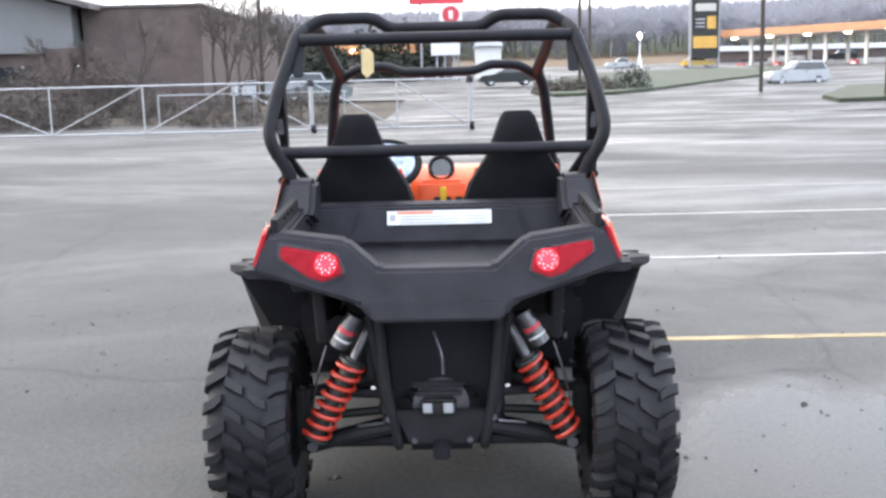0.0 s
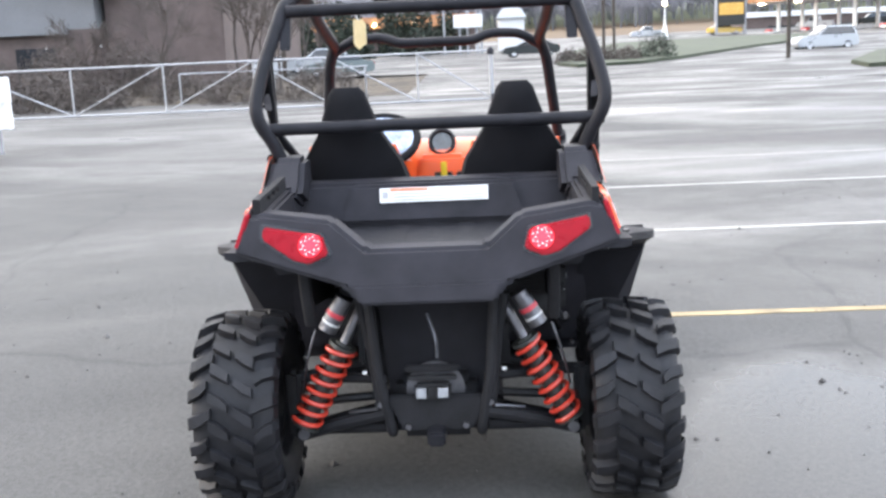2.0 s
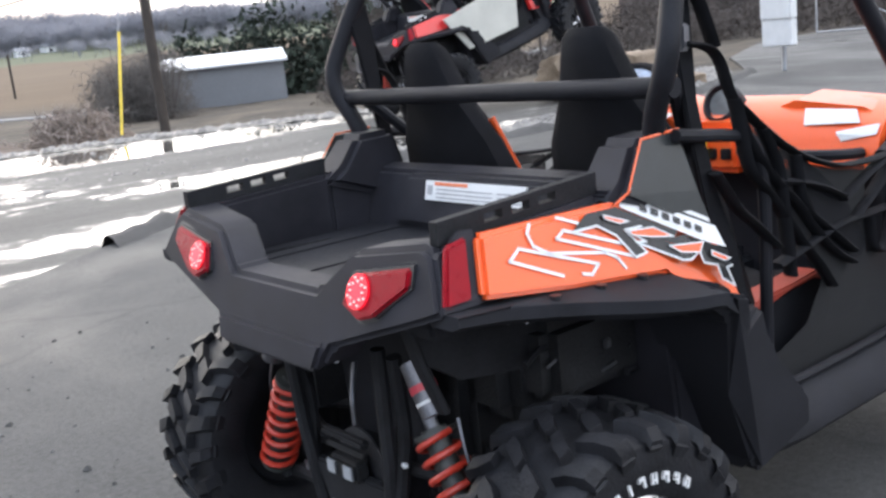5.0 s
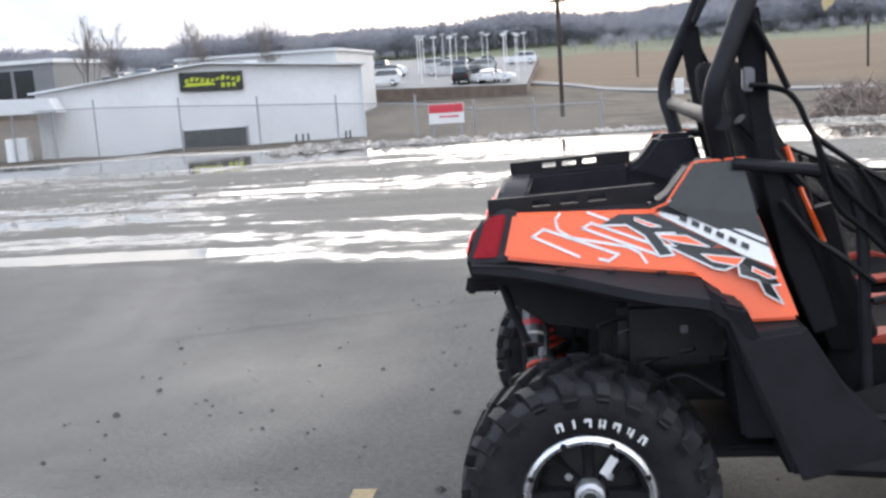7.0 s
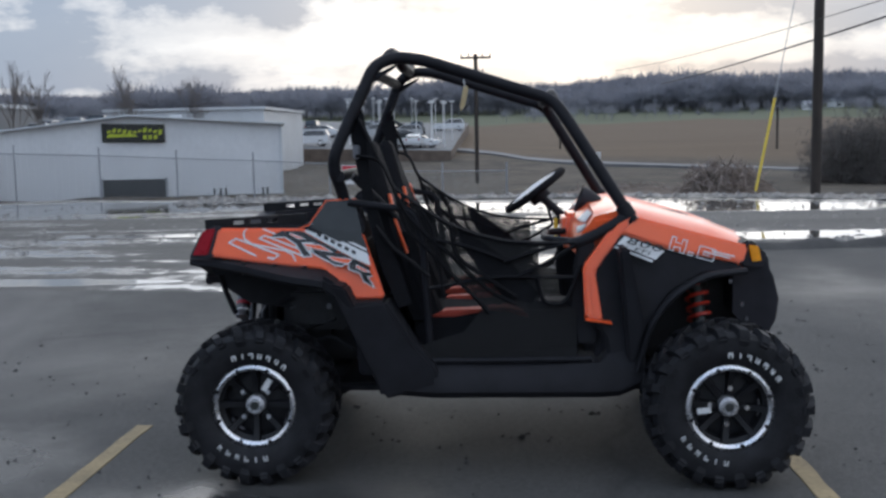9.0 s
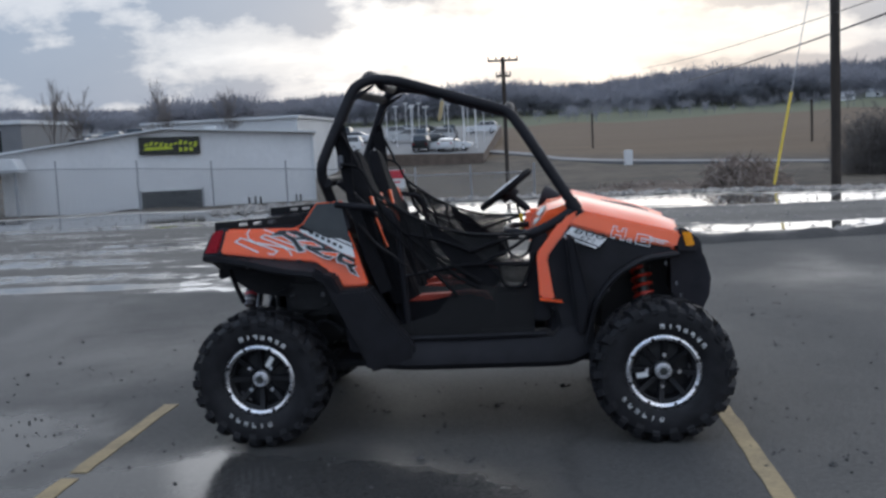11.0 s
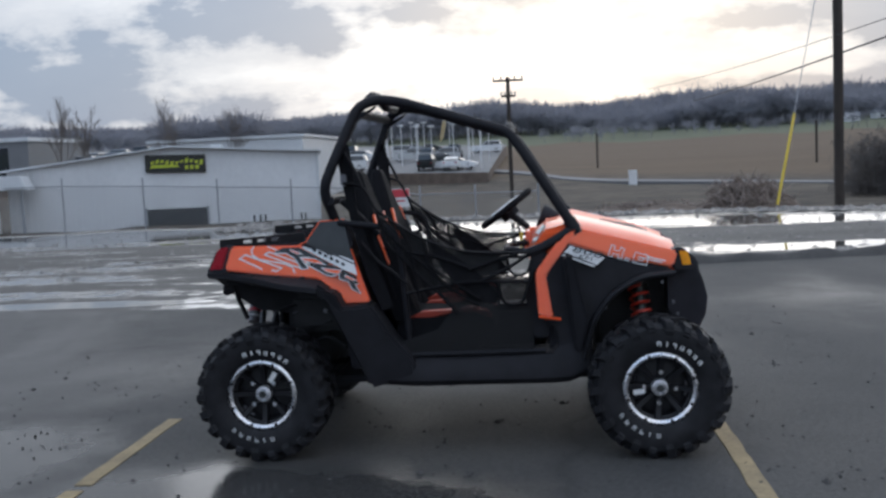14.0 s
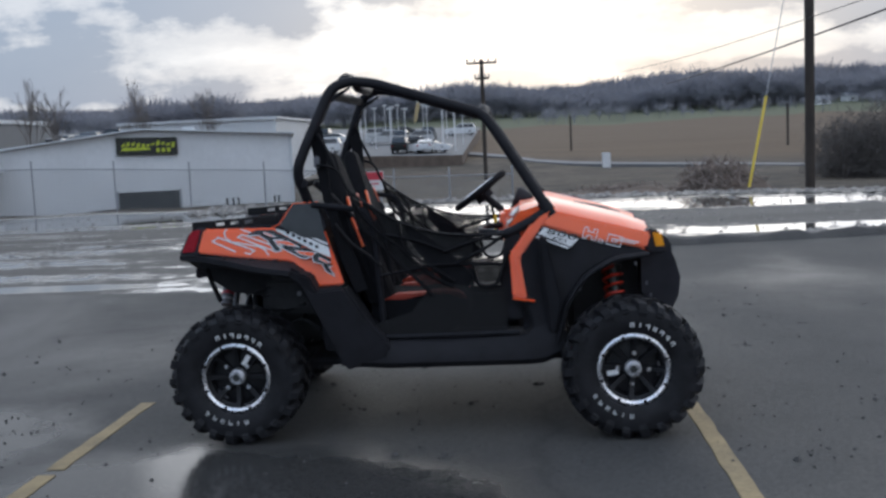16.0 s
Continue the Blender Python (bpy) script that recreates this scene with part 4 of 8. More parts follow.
# ---- white metal warehouse to the west ----
def build_warehouse():
    root = thing("warehouse", "low white metal warehouse with a shallow gable and dark roller door", "warehouse")
    x0, x1, yf, yb, zb = -23.7, -8.75, 40.5, 62.0, -1.15
    ridge_x, eave_l, eave_r, ridge = -15.9, 1.72, 2.08, 2.5
    outline = [(x0, zb), (x1, zb), (x1, eave_r), (ridge_x, ridge), (x0, eave_l)]
    part("wall", prism(outline, lambda u, v, s: (u, yf + 0.25 if s else yb, v)), M["siding"], root, smooth=False)
    # corrugated front sheet in bays
    edges = np.linspace(x0, x1, 50)
    b = bmesh.new()
    for a, c in zip(edges, edges[1:]):
        top = lambda u: eave_l + (ridge - eave_l) * (u - x0) / (ridge_x - x0) if u < ridge_x else eave_r + (ridge - eave_r) * (x1 - u) / (x1 - ridge_x)
        w = (c - a) * 0.18
        b = join(b, prism([(a + w * 0.1, zb), (a + w, zb), (a + w, top(a + w)), (a + w * 0.1, top(a + w * 0.1))], lambda u, v, s: (u, yf + 0.25 - (0.014 if s else -0.01), v)))
    part("siding_ribs", b, M["siding"], root, smooth=False)
    for (a, za), (c, zc), nm in (((x0 - 0.2, eave_l - 0.02), (ridge_x, ridge + 0.02), "roof"), ((ridge_x, ridge + 0.02), (x1 + 0.2, eave_r - 0.02), "roof")):
        part(nm, prism([(a, za), (c, zc), (c, zc + 0.07), (a, za + 0.07)], lambda u, v, s: (u, yf - 0.1 if s else yb + 0.1, v)), M["roof_white"], root, smooth=False)
    part("roller_door", box(-17.2, -14.3, yf + 0.16, yf + 0.22, zb, -0.27, 0.01), M["dark_open"], root, "dark open roller door")
    for k in range(2):
        part("door_jamb", box(-17.3 + k * 2.98, -17.2 + k * 2.98, yf + 0.12, yf + 0.25, zb, -0.2, 0.01), M["trim_grey"], root)
    part("corner_trim", box(x1 - 0.12, x1 + 0.03, yf + 0.15, yf + 0.3, zb, eave_r, 0.01), M["roof_white"], root)
    part("roof_vent", box(-15.2, -14.5, 52, 53, 2.45, 2.85, 0.05), M["roof_white"], root)
    # bollards and heat pumps along the foot
    for bx in (-12.0, -11.7, -11.45, -9.7, -9.5):
        part("bollard", tube([(bx, yf - 0.5, zb), (bx, yf - 0.5, -0.72)], 0.05, 8), M["sign_black"], root)
    sign = thing("wall_sign", "black sign board with lime green lettering shapes", "sign")
    part("board", prism([(-17.15, 1.42), (-14.25, 1.35), (-14.25, 2.15), (-17.15, 2.22)], lambda u, v, s: (u, yf + 0.2 if s else yf + 0.08, v), 0.03), M["sign_black"], sign)
    rnd = random.Random(3)
    for k in range(11):
        ux = -16.9 + k * 0.235
        h = rnd.uniform(0.12, 0.26)
        uz = 1.85 + 0.05 * math.sin(k * 1.1)
        part("letter_bar", prism([(ux, uz - h / 2), (ux + 0.16, uz - h / 2 + 0.03), (ux + 0.2, uz + h / 2), (ux + 0.05, uz + h / 2 - 0.02)], lambda u, v, s: (u, yf + 0.085 if s else yf + 0.06, v)), M["sign_lime"], sign, smooth=False)
    for k in range(3):
        ux = -15.25 + k * 0.25
        part("letter_bar", box(ux, ux + 0.16, yf + 0.06, yf + 0.085, 1.5, 1.68), M["sign_lime"], sign, smooth=False)
    part("swash", prism([(-16.95, 1.6), (-15.5, 1.62), (-15.6, 1.72), (-16.8, 1.75)], lambda u, v, s: (u, yf + 0.085 if s else yf + 0.06, v)), M["sign_lime"], sign, smooth=False)
    shed = thing("lean_to", "small white roofed lean-to beside the warehouse", "shed")
    part("roof", prism([(-26.6, 0.95), (-22.3, 0.9), (-22.6, 1.5), (-26.0, 1.6)], lambda u, v, s: (u, 39.0 if s else 40.4, v), 0.03), M["roof_white"], shed)
    for px in (-26.2, -22.6):
        part("post", box(px - 0.06, px + 0.06, 39.1, 39.22, -1.1, 1.0), M["trim_grey"], shed)
    part("cabinet", box(-24.8, -23.9, 39.3, 40.0, -1.1, -0.05, 0.03), M["siding"], shed)


build_warehouse()
turn = Matrix.Translation((-8.95, 40.5, 0.1)) @ pose(0, 0, 0, 0, 0, 13) @ Matrix.Diagonal((0.93, 1, 1, 1)) @ Matrix.Translation((8.75, -40.5, 0))
for ob in scene.objects:
    if ob.parent is None and ob.name in ("warehouse", "wall_sign", "lean_to"):
        ob.matrix_world = turn @ ob.matrix_world


def flat_building(name, x0, x1, y0, y1, z0, z1, mat, label, windows=(), roof=0.25):
    root = thing(name, label, "building")
    part("wall", box(x0, x1, y0, y1, z0, z1, 0.03), mat, root)
    part("roof", box(x0 - 0.2, x1 + 0.2, y0 - 0.2, y1 + 0.2, z1, z1 + roof, 0.03), M["roof_white"], root)
    for (a, c, lo, hi) in windows:
        w = part("window", box(a, c, y0 - 0.03, y0 + 0.05, lo, hi, 0.0), M["window"], root)
        part("frame", box(a - 0.08, c + 0.08, y0 - 0.05, y0 - 0.035, hi, hi + 0.1), M["trim_grey"], w)
    return root


flat_building("long_building", -32, -18.6, 78, 94, -1.4, 4.0, M["roof_white"], "long pale flat-roofed building behind the warehouse")
flat_building("showroom", -65, -54.5, 100, 113, 1.0, 5.6, M["gable"], "distant showroom with a pale canopy roof and dark windows", [(-64.6, -62.2, 2.0, 5.0), (-61.8, -59.4, 2.0, 5.0), (-59.0, -56.8, 2.0, 5.0)], 0.45)


# chain-link fence in front of the warehouse
def build_chain_fence():
    root = thing("chain_fence", "chain-link fence with thin galvanised posts and top rail", "fence")
    xs = [-26.4, -22.8, -19.2, -15.6, -12.35, -9.15, -6.0, -3.7, -1.4, 1.2]
    tops = [1.5, 1.48, 1.44, 1.3, 1.13, 0.99, 0.8, 0.45, 0.42, 0.4]
    for x, z in zip(xs, tops):
        part("post", tube([(x, 36, -1.0), (x, 36, z)], 0.035, 8), M["trim_grey"], root)
    for (xa, za), (xb, zb) in zip(list(zip(xs, tops)), list(zip(xs, tops))[1:]):
        part("rail", tube([(xa, 36, za - 0.35), (xb, 36, zb - 0.35)], 0.024, 6), M["trim_grey"], root)
        b = bmesh.new()
        uv = b.loops.layers.uv.new("UVMap")
        f = b.faces.new([b.verts.new(p) for p in ((xa, 36.03, -0.95), (xb, 36.03, -0.95), (xb, 36.03, zb - 0.35), (xa, 36.03, za - 0.35))])
        for l in f.loops:
            l[uv].uv = (l.vert.co.x + l.vert.co.z, l.vert.co.x - l.vert.co.z)
        part("wire_mesh", b, M["chain"], root, smooth=False)


build_chain_fence()


def build_red_sign():
    root = thing("yard_sign", "red and white notice board on two thin posts", "sign")
    x0, x1, y = -5.35, -4.0, 35.0
    for x in (x0 + 0.15, x1 - 0.15):
        part("post", box(x - 0.04, x + 0.04, y, y + 0.08, -1.0, 0.3), M["trim_grey"], root)
    part("board", box(x0, x1, y - 0.04, y, -0.35, 0.4, 0.01), M["sign_white"], root)
    part("heading", box(x0 + 0.02, x1 - 0.02, y - 0.055, y - 0.042, 0.06, 0.38), M["sign_red"], root)
    part("print_bar", box(x0 + 0.4, x1 - 0.2, y - 0.055, y - 0.042, -0.12, -0.06), M["sign_red"], root)


build_red_sign()


def utility_pole(x, y, z0, z1, r, arms, label):
    root = thing("utility_pole", label, "utility pole", "utility poles")
    part("pole", tube([(x, y, z0 - 0.3), (x, y, (z0 + z1) / 2), (x, y, z1)], r, 10), M["wood_pole"], root)
    for az, half in arms:
        part("crossarm", box(x - half, x + half, y - 0.06, y + 0.06, az - 0.06, az + 0.06, 0.01), M["wood_pole"], root)
        for k in (-0.95, -0.45, 0.45, 0.95):
            part("insulator", lathe([(0.001, 0), (0.05, 0), (0.035, 0.1), (0.05, 0.14), (0.03, 0.2), (0.001, 0.2)], "z", 8, center=(x + k * half, y, az + 0.06)), M["metal"], root)
    return root


utility_pole(-0.45, 54.0, -1.3, 6.15, 0.12, [(5.95, 0.88), (5.05, 0.42)], "wooden utility pole with a crossarm and insulators")
utility_pole(9.5, 23.0, -0.2, 9.5, 0.13, [], "tall dark wooden utility pole at the yard edge")
utility_pole(8.1, 120, -1.9, 3.95, 0.12, [], "thin distant wooden pole by the field")
utility_pole(33.7, 118, -2.6, 4.2, 0.14, [], "thin distant wooden pole by the field")


def cable(points, r, label):
    return solid("overhead_cable", tube(points, r, 5, radius=0.0), M["wire"], label, "cable", "overhead cables")


def sag(p, q, drop, n=14):
    p, q = Vector(p), Vector(q)
    return [p.lerp(q, k / n) - Vector((0, 0, drop * 4 * k / n * (1 - k / n))) for k in range(n + 1)]


cable(sag((11.05, 60, 4.5), (10.4, 17.0, 4.18), 0.12), 0.03, "black overhead cable sagging between poles")
cable(sag((8.2, 60, 5.4), (9.65, 17.0, 4.3), 0.2), 0.012, "thin overhead wire between poles")
guy = thing("guy_wire", "steel guy wire with a bright yellow plastic guard", "guy wire")
part("wire", tube([(7.16, 20, -0.05), (9.6, 22.9, 9.0)], 0.012, 5), M["galv"], guy)
part("guard", tube([(7.17, 20.01, 0.0), (7.78, 20.72, 2.25)], 0.034, 8), M["guy_yellow"], guy, "bright yellow plastic guard")


# road, car park and its lamps across the grass
def lot_z(x, y):
    return (y - 98.4) * 0.0495 + (-2.4 - x) * 0.03


def build_road():
    pts = [(-9, 121), (-3.5, 114), (0.5, 106), (3.5, 98.5), (7, 94.5), (13, 92), (22, 88.5), (31, 84), (60, 70), (90, 52)]
    b = bmesh.new()
    rows = []
    for i, (x, y) in enumerate(pts):
        rows.append([b.verts.new((x, y + d, land_height(x, y + d) + 0.22)) for d in (-2.2, 2.2)] + [b.verts.new((x, y + d, land_height(x, y) - 1.4)) for d in (2.2, -2.2)])
    for p, q in zip(rows, rows[1:]):
        for k in range(4):
            b.faces.new((p[k], q[k], q[(k + 1) % 4], p[(k + 1) % 4]))
    solid("road", b, M["concrete"], "wet grey service road across the grass", "road", kind="structure", smooth=False)
    lot = prism([(-80, 99), (-4.2, 98.4), (-4.9, 174), (-90, 172)], lambda u, v, s: (u, v, lot_z(u, v) if s else -4.0))
    lot_ob = solid("car_park", lot, M["concrete"], "wet concrete dealer car park on a low earth bank", "car park", kind="structure", smooth=False)
    lot_ob.data.materials.append(M["dirt"])
    for p in lot_ob.data.polygons:
        p.material_index = 1 if abs(p.normal.z) < 0.5 else 0


build_road()


def lamp_post(x, y, z, h):
    root = thing("car_park_lamp", "tall white car park lamp post with twin heads", "lamp post", "car park lamps", pose(x, y, z))
    part("post", tube([(0, 0, 0), (0, 0, h)], 0.05, 6), M["sign_white"], root)
    part("head", box(-0.34, 0.34, -0.15, 0.15, h, h + 0.16, 0.03), M["sign_white"], root)
    return root


first = lamp_post(-15.0, 112, lot_z(-15.0, 112), 4.6)
rl = random.Random(12)
for k in range(1, 15):
    lx, ly = -20 + k * 1.05 + rl.uniform(-0.3, 0.3), rl.choice([106, 118, 126, 135])
    copy_thing(first, pose(lx, ly, lot_z(lx, ly), 0, 0, rl.uniform(-20, 20)))
copy_thing(first, pose(-5.3, 106, lot_z(-5.3, 106)))
copy_thing(first, pose(-7.0, 110, lot_z(-7, 110)))


# ---- cars ----
def car(x, y, z, turn, paint, label, style="sedan", group="", scale=1.0):
    root = thing("car", label, "car", group, pose(x, y, z, 0, 0, turn) @ Matrix.Scale(scale, 4))
    L, W = 4.7, 0.88
    top = {"sedan": [(-2.3, 0.62), (-2.25, 0.92), (-1.7, 1.0), (1.0, 0.95), (2.1, 0.82), (2.35, 0.6)], "suv": [(-2.3, 0.6), (-2.28, 1.05), (-1.9, 1.1), (0.95, 1.08), (2.1, 0.98), (2.35, 0.6)], "pickup": [(-2.6, 0.6), (-2.58, 1.05), (-0.6, 1.08), (1.0, 1.08), (2.3, 1.0), (2.6, 0.6)]}[style]
    cab = {"sedan": [(-1.75, 0.98), (-1.0, 1.4), (0.1, 1.43), (0.95, 0.96)], "suv": [(-2.2, 1.08), (-1.95, 1.72), (0.1, 1.75), (0.85, 1.08)], "pickup": [(-0.75, 1.06), (-0.6, 1.7), (0.5, 1.72), (1.1, 1.06)]}[style]
    low = top + [(top[-1][0] - 0.05, 0.32), (1.85, 0.28), (-1.85, 0.28), (top[0][0] + 0.05, 0.32)]
    part("body", prism(low, lambda u, v, s: (u, (W if s else -W) * (1.0 - 0.12 * max(0, v - 0.7)), v), 0.07, 2), paint, root)
    part("cabin", prism(cab, lambda u, v, s: (u, (0.8 if s else -0.8) * (1 - 0.28 * (v - 1.0)), v), 0.06, 2), paint, root)
    cx = sum(p[0] for p in cab) / 4
    win = [((u - cx) * 0.88 + cx, 1.22 + (v - 1.22) * 0.78 + 0.02) for u, v in cab]
    for sgn in (1, -1):
        part("side_window", prism(win, lambda u, v, s: (u, sgn * ((0.8 * (1 - 0.28 * (v - 1.0))) + (0.012 if s else -0.02)), v)), M["window"], root)
    for (p, q) in ((cab[0], cab[1]), (cab[3], cab[2])):
        d = 0.03 if p[0] > cx else -0.03
        part("windscreen", prism([(p[0] + d, p[1] + 0.06), (q[0] + d, q[1] - 0.05)] + [(q[0] - d, q[1] - 0.05), (p[0] - d, p[1] + 0.06)], lambda u, v, s: (u, 0.66 if s else -0.66, v)), M["window"], root)
    for wx in (-1.42, 1.42):
        for sgn in (1, -1):
            wheel = part("wheel", lathe([(0.2, sgn * 0.66), (0.32, sgn * 0.66), (0.335, sgn * 0.74), (0.32, sgn * 0.87), (0.2, sgn * 0.87)], "y", 20, center=(wx, 0, 0.33)), M["rubber"], root)
            part("rim", lathe(disc_profile(0.21, sgn * 0.8, sgn * 0.86), "y", 14, center=(wx, 0, 0.33)), M["rim"], wheel)
    for sgn in (1, -1):
        part("headlight", box(top[-1][0] - 0.12, top[-1][0] + 0.0, sgn * 0.62 - 0.16, sgn * 0.62 + 0.16, 0.62, 0.76, 0.03), M["sign_white"], root)
        part("tail_light", box(top[0][0] - 0.01, top[0][0] + 0.1, sgn * 0.66 - 0.13, sgn * 0.66 + 0.13, 0.72, 0.88, 0.03), M["red_lens"], root)
    return root


car(80, -4.5, 1.3, 95, M["car_dark"], "dark green sedan driving along the wet street", "sedan", "street cars")
car(62, 8.7, 0.62, 96, M["car_green"], "grey-green sedan parked behind the fence", "sedan", "parked cars")
car(72, 15.2, 0.75, 100, M["car_white"], "white sedan parked behind the fence", "sedan", "parked cars")
car(70, 11.3, 0.85, 98, M["car_silver"], "silver wagon parked behind the fence", "suv", "parked cars")
car(86, 23.0, 1.05, 80, M["car_white"], "white car parked by the street trees", "sedan", "parked cars")
car(92, 27.5, 1.1, 80, M["car_dark"], "dark car parked by the street trees", "suv", "parked cars")
car(150, -25.5, 3.1, 92, M["car_silver"], "silver pickup truck on the far street", "pickup", "street cars")
car(140, -34.4, 3.0, -88, M["car_yellow"], "yellow sedan on the far street", "sedan", "street cars")
car(150, -50, 3.4, 60, M["car_silver"], "silver pickup truck at the fuel station", "pickup", "parked cars")
car(150, -58, 3.5, 80, M["car_dark"], "dark car at the fuel station", "suv", "parked cars")
car(72, -25.3, 0.86, 98, M["car_silver"], "silver sport utility vehicle turning off the street", "suv", "street cars")
rl = random.Random(15)
for k in range(44):
    cx, cy = rl.uniform(-60, -6), rl.choice([103, 112, 121, 131, 143])
    car(cx, cy, lot_z(cx, cy), rl.choice([0, 90, 92, 180]) + rl.uniform(-6, 6), M[rl.choice(["car_white", "car_white", "car_silver", "car_dark", "car_silver"])], "car parked in the dealer lot", rl.choice(["sedan", "suv"]), "dealer lot cars")


# ---- gate, fence and the brick building to the north ----
def build_gate():
    root = thing("rolling_gate", "long galvanised pipe rolling gate with diagonal braces", "gate")
    X = 31.0
    ys = [-0.63, 1.85, 4.75, 7.4, 10.5, 13.7, 17.3]
    zt, zb = 1.72, 0.12
    part("top_rail", tube([(X, ys[0], zt), (X, ys[-1], zt)], 0.035, 8), M["galv"], root)
    part("bottom_rail", tube([(X, ys[0], zb), (X, ys[-1], zb)], 0.035, 8), M["galv"], root)
    for i, y in enumerate(ys):
        part("upright", tube([(X, y, zb), (X, y, zt)], 0.032, 8), M["galv"], root)
    for i, (a, c) in enumerate(zip(ys, ys[1:])):
        za, zc = (zb, zt) if i in (0, 1, 3, 5) and i != 3 else (zt, zb)
        if i in (2, 3):
            za, zc = (zt, zb) if i == 3 else (zb, zt)
        part("brace", tube([(X - 0.01, a, za), (X - 0.01, c, zc)], 0.025, 6), M["galv"], root)
    for y in (-0.63, 4.75):
        post = part("post", tube([(X - 0.12, y, 0.0), (X - 0.12, y, 1.78)], 0.075, 10), M["galv"], root, "stout gate post with a dark cap")
        part("cap", lathe([(0.001, 0.12), (0.07, 0.08), (0.12, 0.0), (0.12, -0.14), (0.001, -0.14)], "z", 12, center=(X - 0.12, y, 1.72)), M["plastic"], post)
        part("wheel", lathe(disc_profile(0.15, -0.08, 0.08), "y", 16, center=(X - 0.12, y - 0.05, 0.15)), M["rubber"], post)
    box_root = thing("gate_control_box", "white two-part control box on a post beside the lot", "control box")
    part("post", tube([(16.8, 9.55, -0.1), (16.8, 9.55, 1.45)], 0.05, 8), M["galv"], box_root)
    part("box", box(16.5, 16.74, 9.2, 9.85, 0.5, 1.02, 0.02), M["sign_white"], box_root)
    part("lid", box(16.48, 16.74, 9.19, 9.86, 1.024, 1.55, 0.02), M["sign_white"], box_root)
    low = thing("pipe_rail", "low galvanised pipe rail behind the gate", "rail")
    part("rail", tube([(40, 12.6, 1.35), (40, 4.5, 1.35)], 0.035, 6), M["galv"], low)
    for y in (12.6, 8.5, 4.6):
        part("post", tube([(40, y, -0.05), (40, y, 1.35)], 0.035, 6), M["galv"], low)


build_gate()


def build_brick_building():
    root = thing("brick_building", "brown brick building with a grey metal gable and dark shingle roof", "building")
    X, Xb = 62.0, 92.0
    part("wall", box(X, Xb, 24.0, 53.0, -0.3, 4.4, 0.05), M["brick"], root)
    part("wing", box(X + 1, Xb, 16.2, 23.9, -0.3, 6.9, 0.05), M["brick"], root)
    part("wing_coping", box(X + 0.85, Xb, 16.0, 23.9, 6.9, 7.1, 0.03), M["roof_dark"], root)
    part("gable", prism([(24.2, 4.4), (52.0, 4.4), (52.0, 5.7), (33, 9.3), (24.2, 7.0)], lambda u, v, s: (X + 0.05 if s else Xb - 1, u, v)), M["gable"], root, smooth=False)
    for p, q in (((22.6, 6.75), (33, 9.45)), ((33, 9.45), (54.0, 5.45))):
        part("roof", prism([p, q, (q[0], q[1] + 0.35), (p[0], p[1] + 0.35)], lambda u, v, s: (X - 1.3 if s else Xb, u, v)), M["roof_dark"], root, smooth=False)
    part("canopy_band", box(X - 0.5, X, 26.0, 50.0, 4.1, 4.5, 0.04), M["gable"], root)
    for k in range(5):
        yy = 27 + k * 4.6
        w = part("window", box(X - 0.06, X + 0.05, yy, yy + 2.6, 1.0, 3.3, 0.0), M["window"], root)
        part("frame", box(X - 0.1, X - 0.065, yy - 0.1, yy + 2.7, 0.9, 1.0), M["trim_grey"], w)
    for k in range(2):
        part("wall_light", box(X - 0.16, X, 23.9 + k * 3.6, 24.02 + k * 3.6, 3.2, 3.32, 0.02), M["sign_white"], root)
    part("column", box(X - 0.6, X - 0.2, 24.3, 24.8, -0.3, 4.1, 0.03), M["brick"], root)


build_brick_building()

rb = random.Random(55)
for k in range(9):
    hy = 6.5 + k * 3.4
    leaf_clump("hedge_shrub", 41 + rb.uniform(-1.5, 3), hy, 1.9, 1.9, rb.uniform(1.0, 1.7), 1500, 0.26, M["shrub"], "bare brown winter shrub in the bed behind the gate", "shrub", 200 + k, group="bed shrubs", slim=0.06)
for k, (tx, ty, th) in enumerate([(47, 15.5, 6.5), (50, 20.5, 6.0), (46, 24.5, 7.0), (58, 13.6, 8.5), (72, 12.5, 9), (84, 19, 8), (95, 15, 9)]):
    bare_tree(tx, ty, th, 60 + k, "bare ornamental street tree in winter", 5, "street trees")
for k, (tx, ty, th) in enumerate([(-35.5, 74, 10.2), (-38.5, 75, 10.0), (-28.0, 74, 9.2), (-23.8, 75, 8.6)]):
    bare_tree(tx, ty, th, 80 + k, "bare winter tree behind the warehouse", 5, "yard trees", "pale_twig", 0.6)
for k, (tx, ty, th) in enumerate([(52, 10.6, 7.0), (56, 12.4, 8.0), (62, 15.2, 8.5), (67, 13.2, 8.0), (78, 16, 9.0)]):
    bare_tree(tx, ty, th, 160 + k, "bare winter tree beside the parked cars", 5, "street trees")
for k in range(7):
    leaf_clump("evergreen_tree", 100 + rb.uniform(0, 25), 22 - k * 3.2, 2.2, 2.2, rb.uniform(4, 7), 900, 0.35, M["evergreen"], "dark evergreen beside the street", "tree", 300 + k, group="evergreens")
leaf_clump("kerb_shrub", 66.8, -12.4, 1.3, 1.5, 2.0, 2000, 0.08, M["evergreen"], "dark rounded shrub on the grass island", "shrub", 401, group="island shrubs")
for k in range(4):
    leaf_clump("kerb_shrub", 66 + rb.uniform(-0.5, 1), -6.4 - k * 1.3, 1.3, 1.1, 1.1, 900, 0.1, M["shrub"], "low brown shrub on the grass island", "shrub", 410 + k, group="island shrubs")

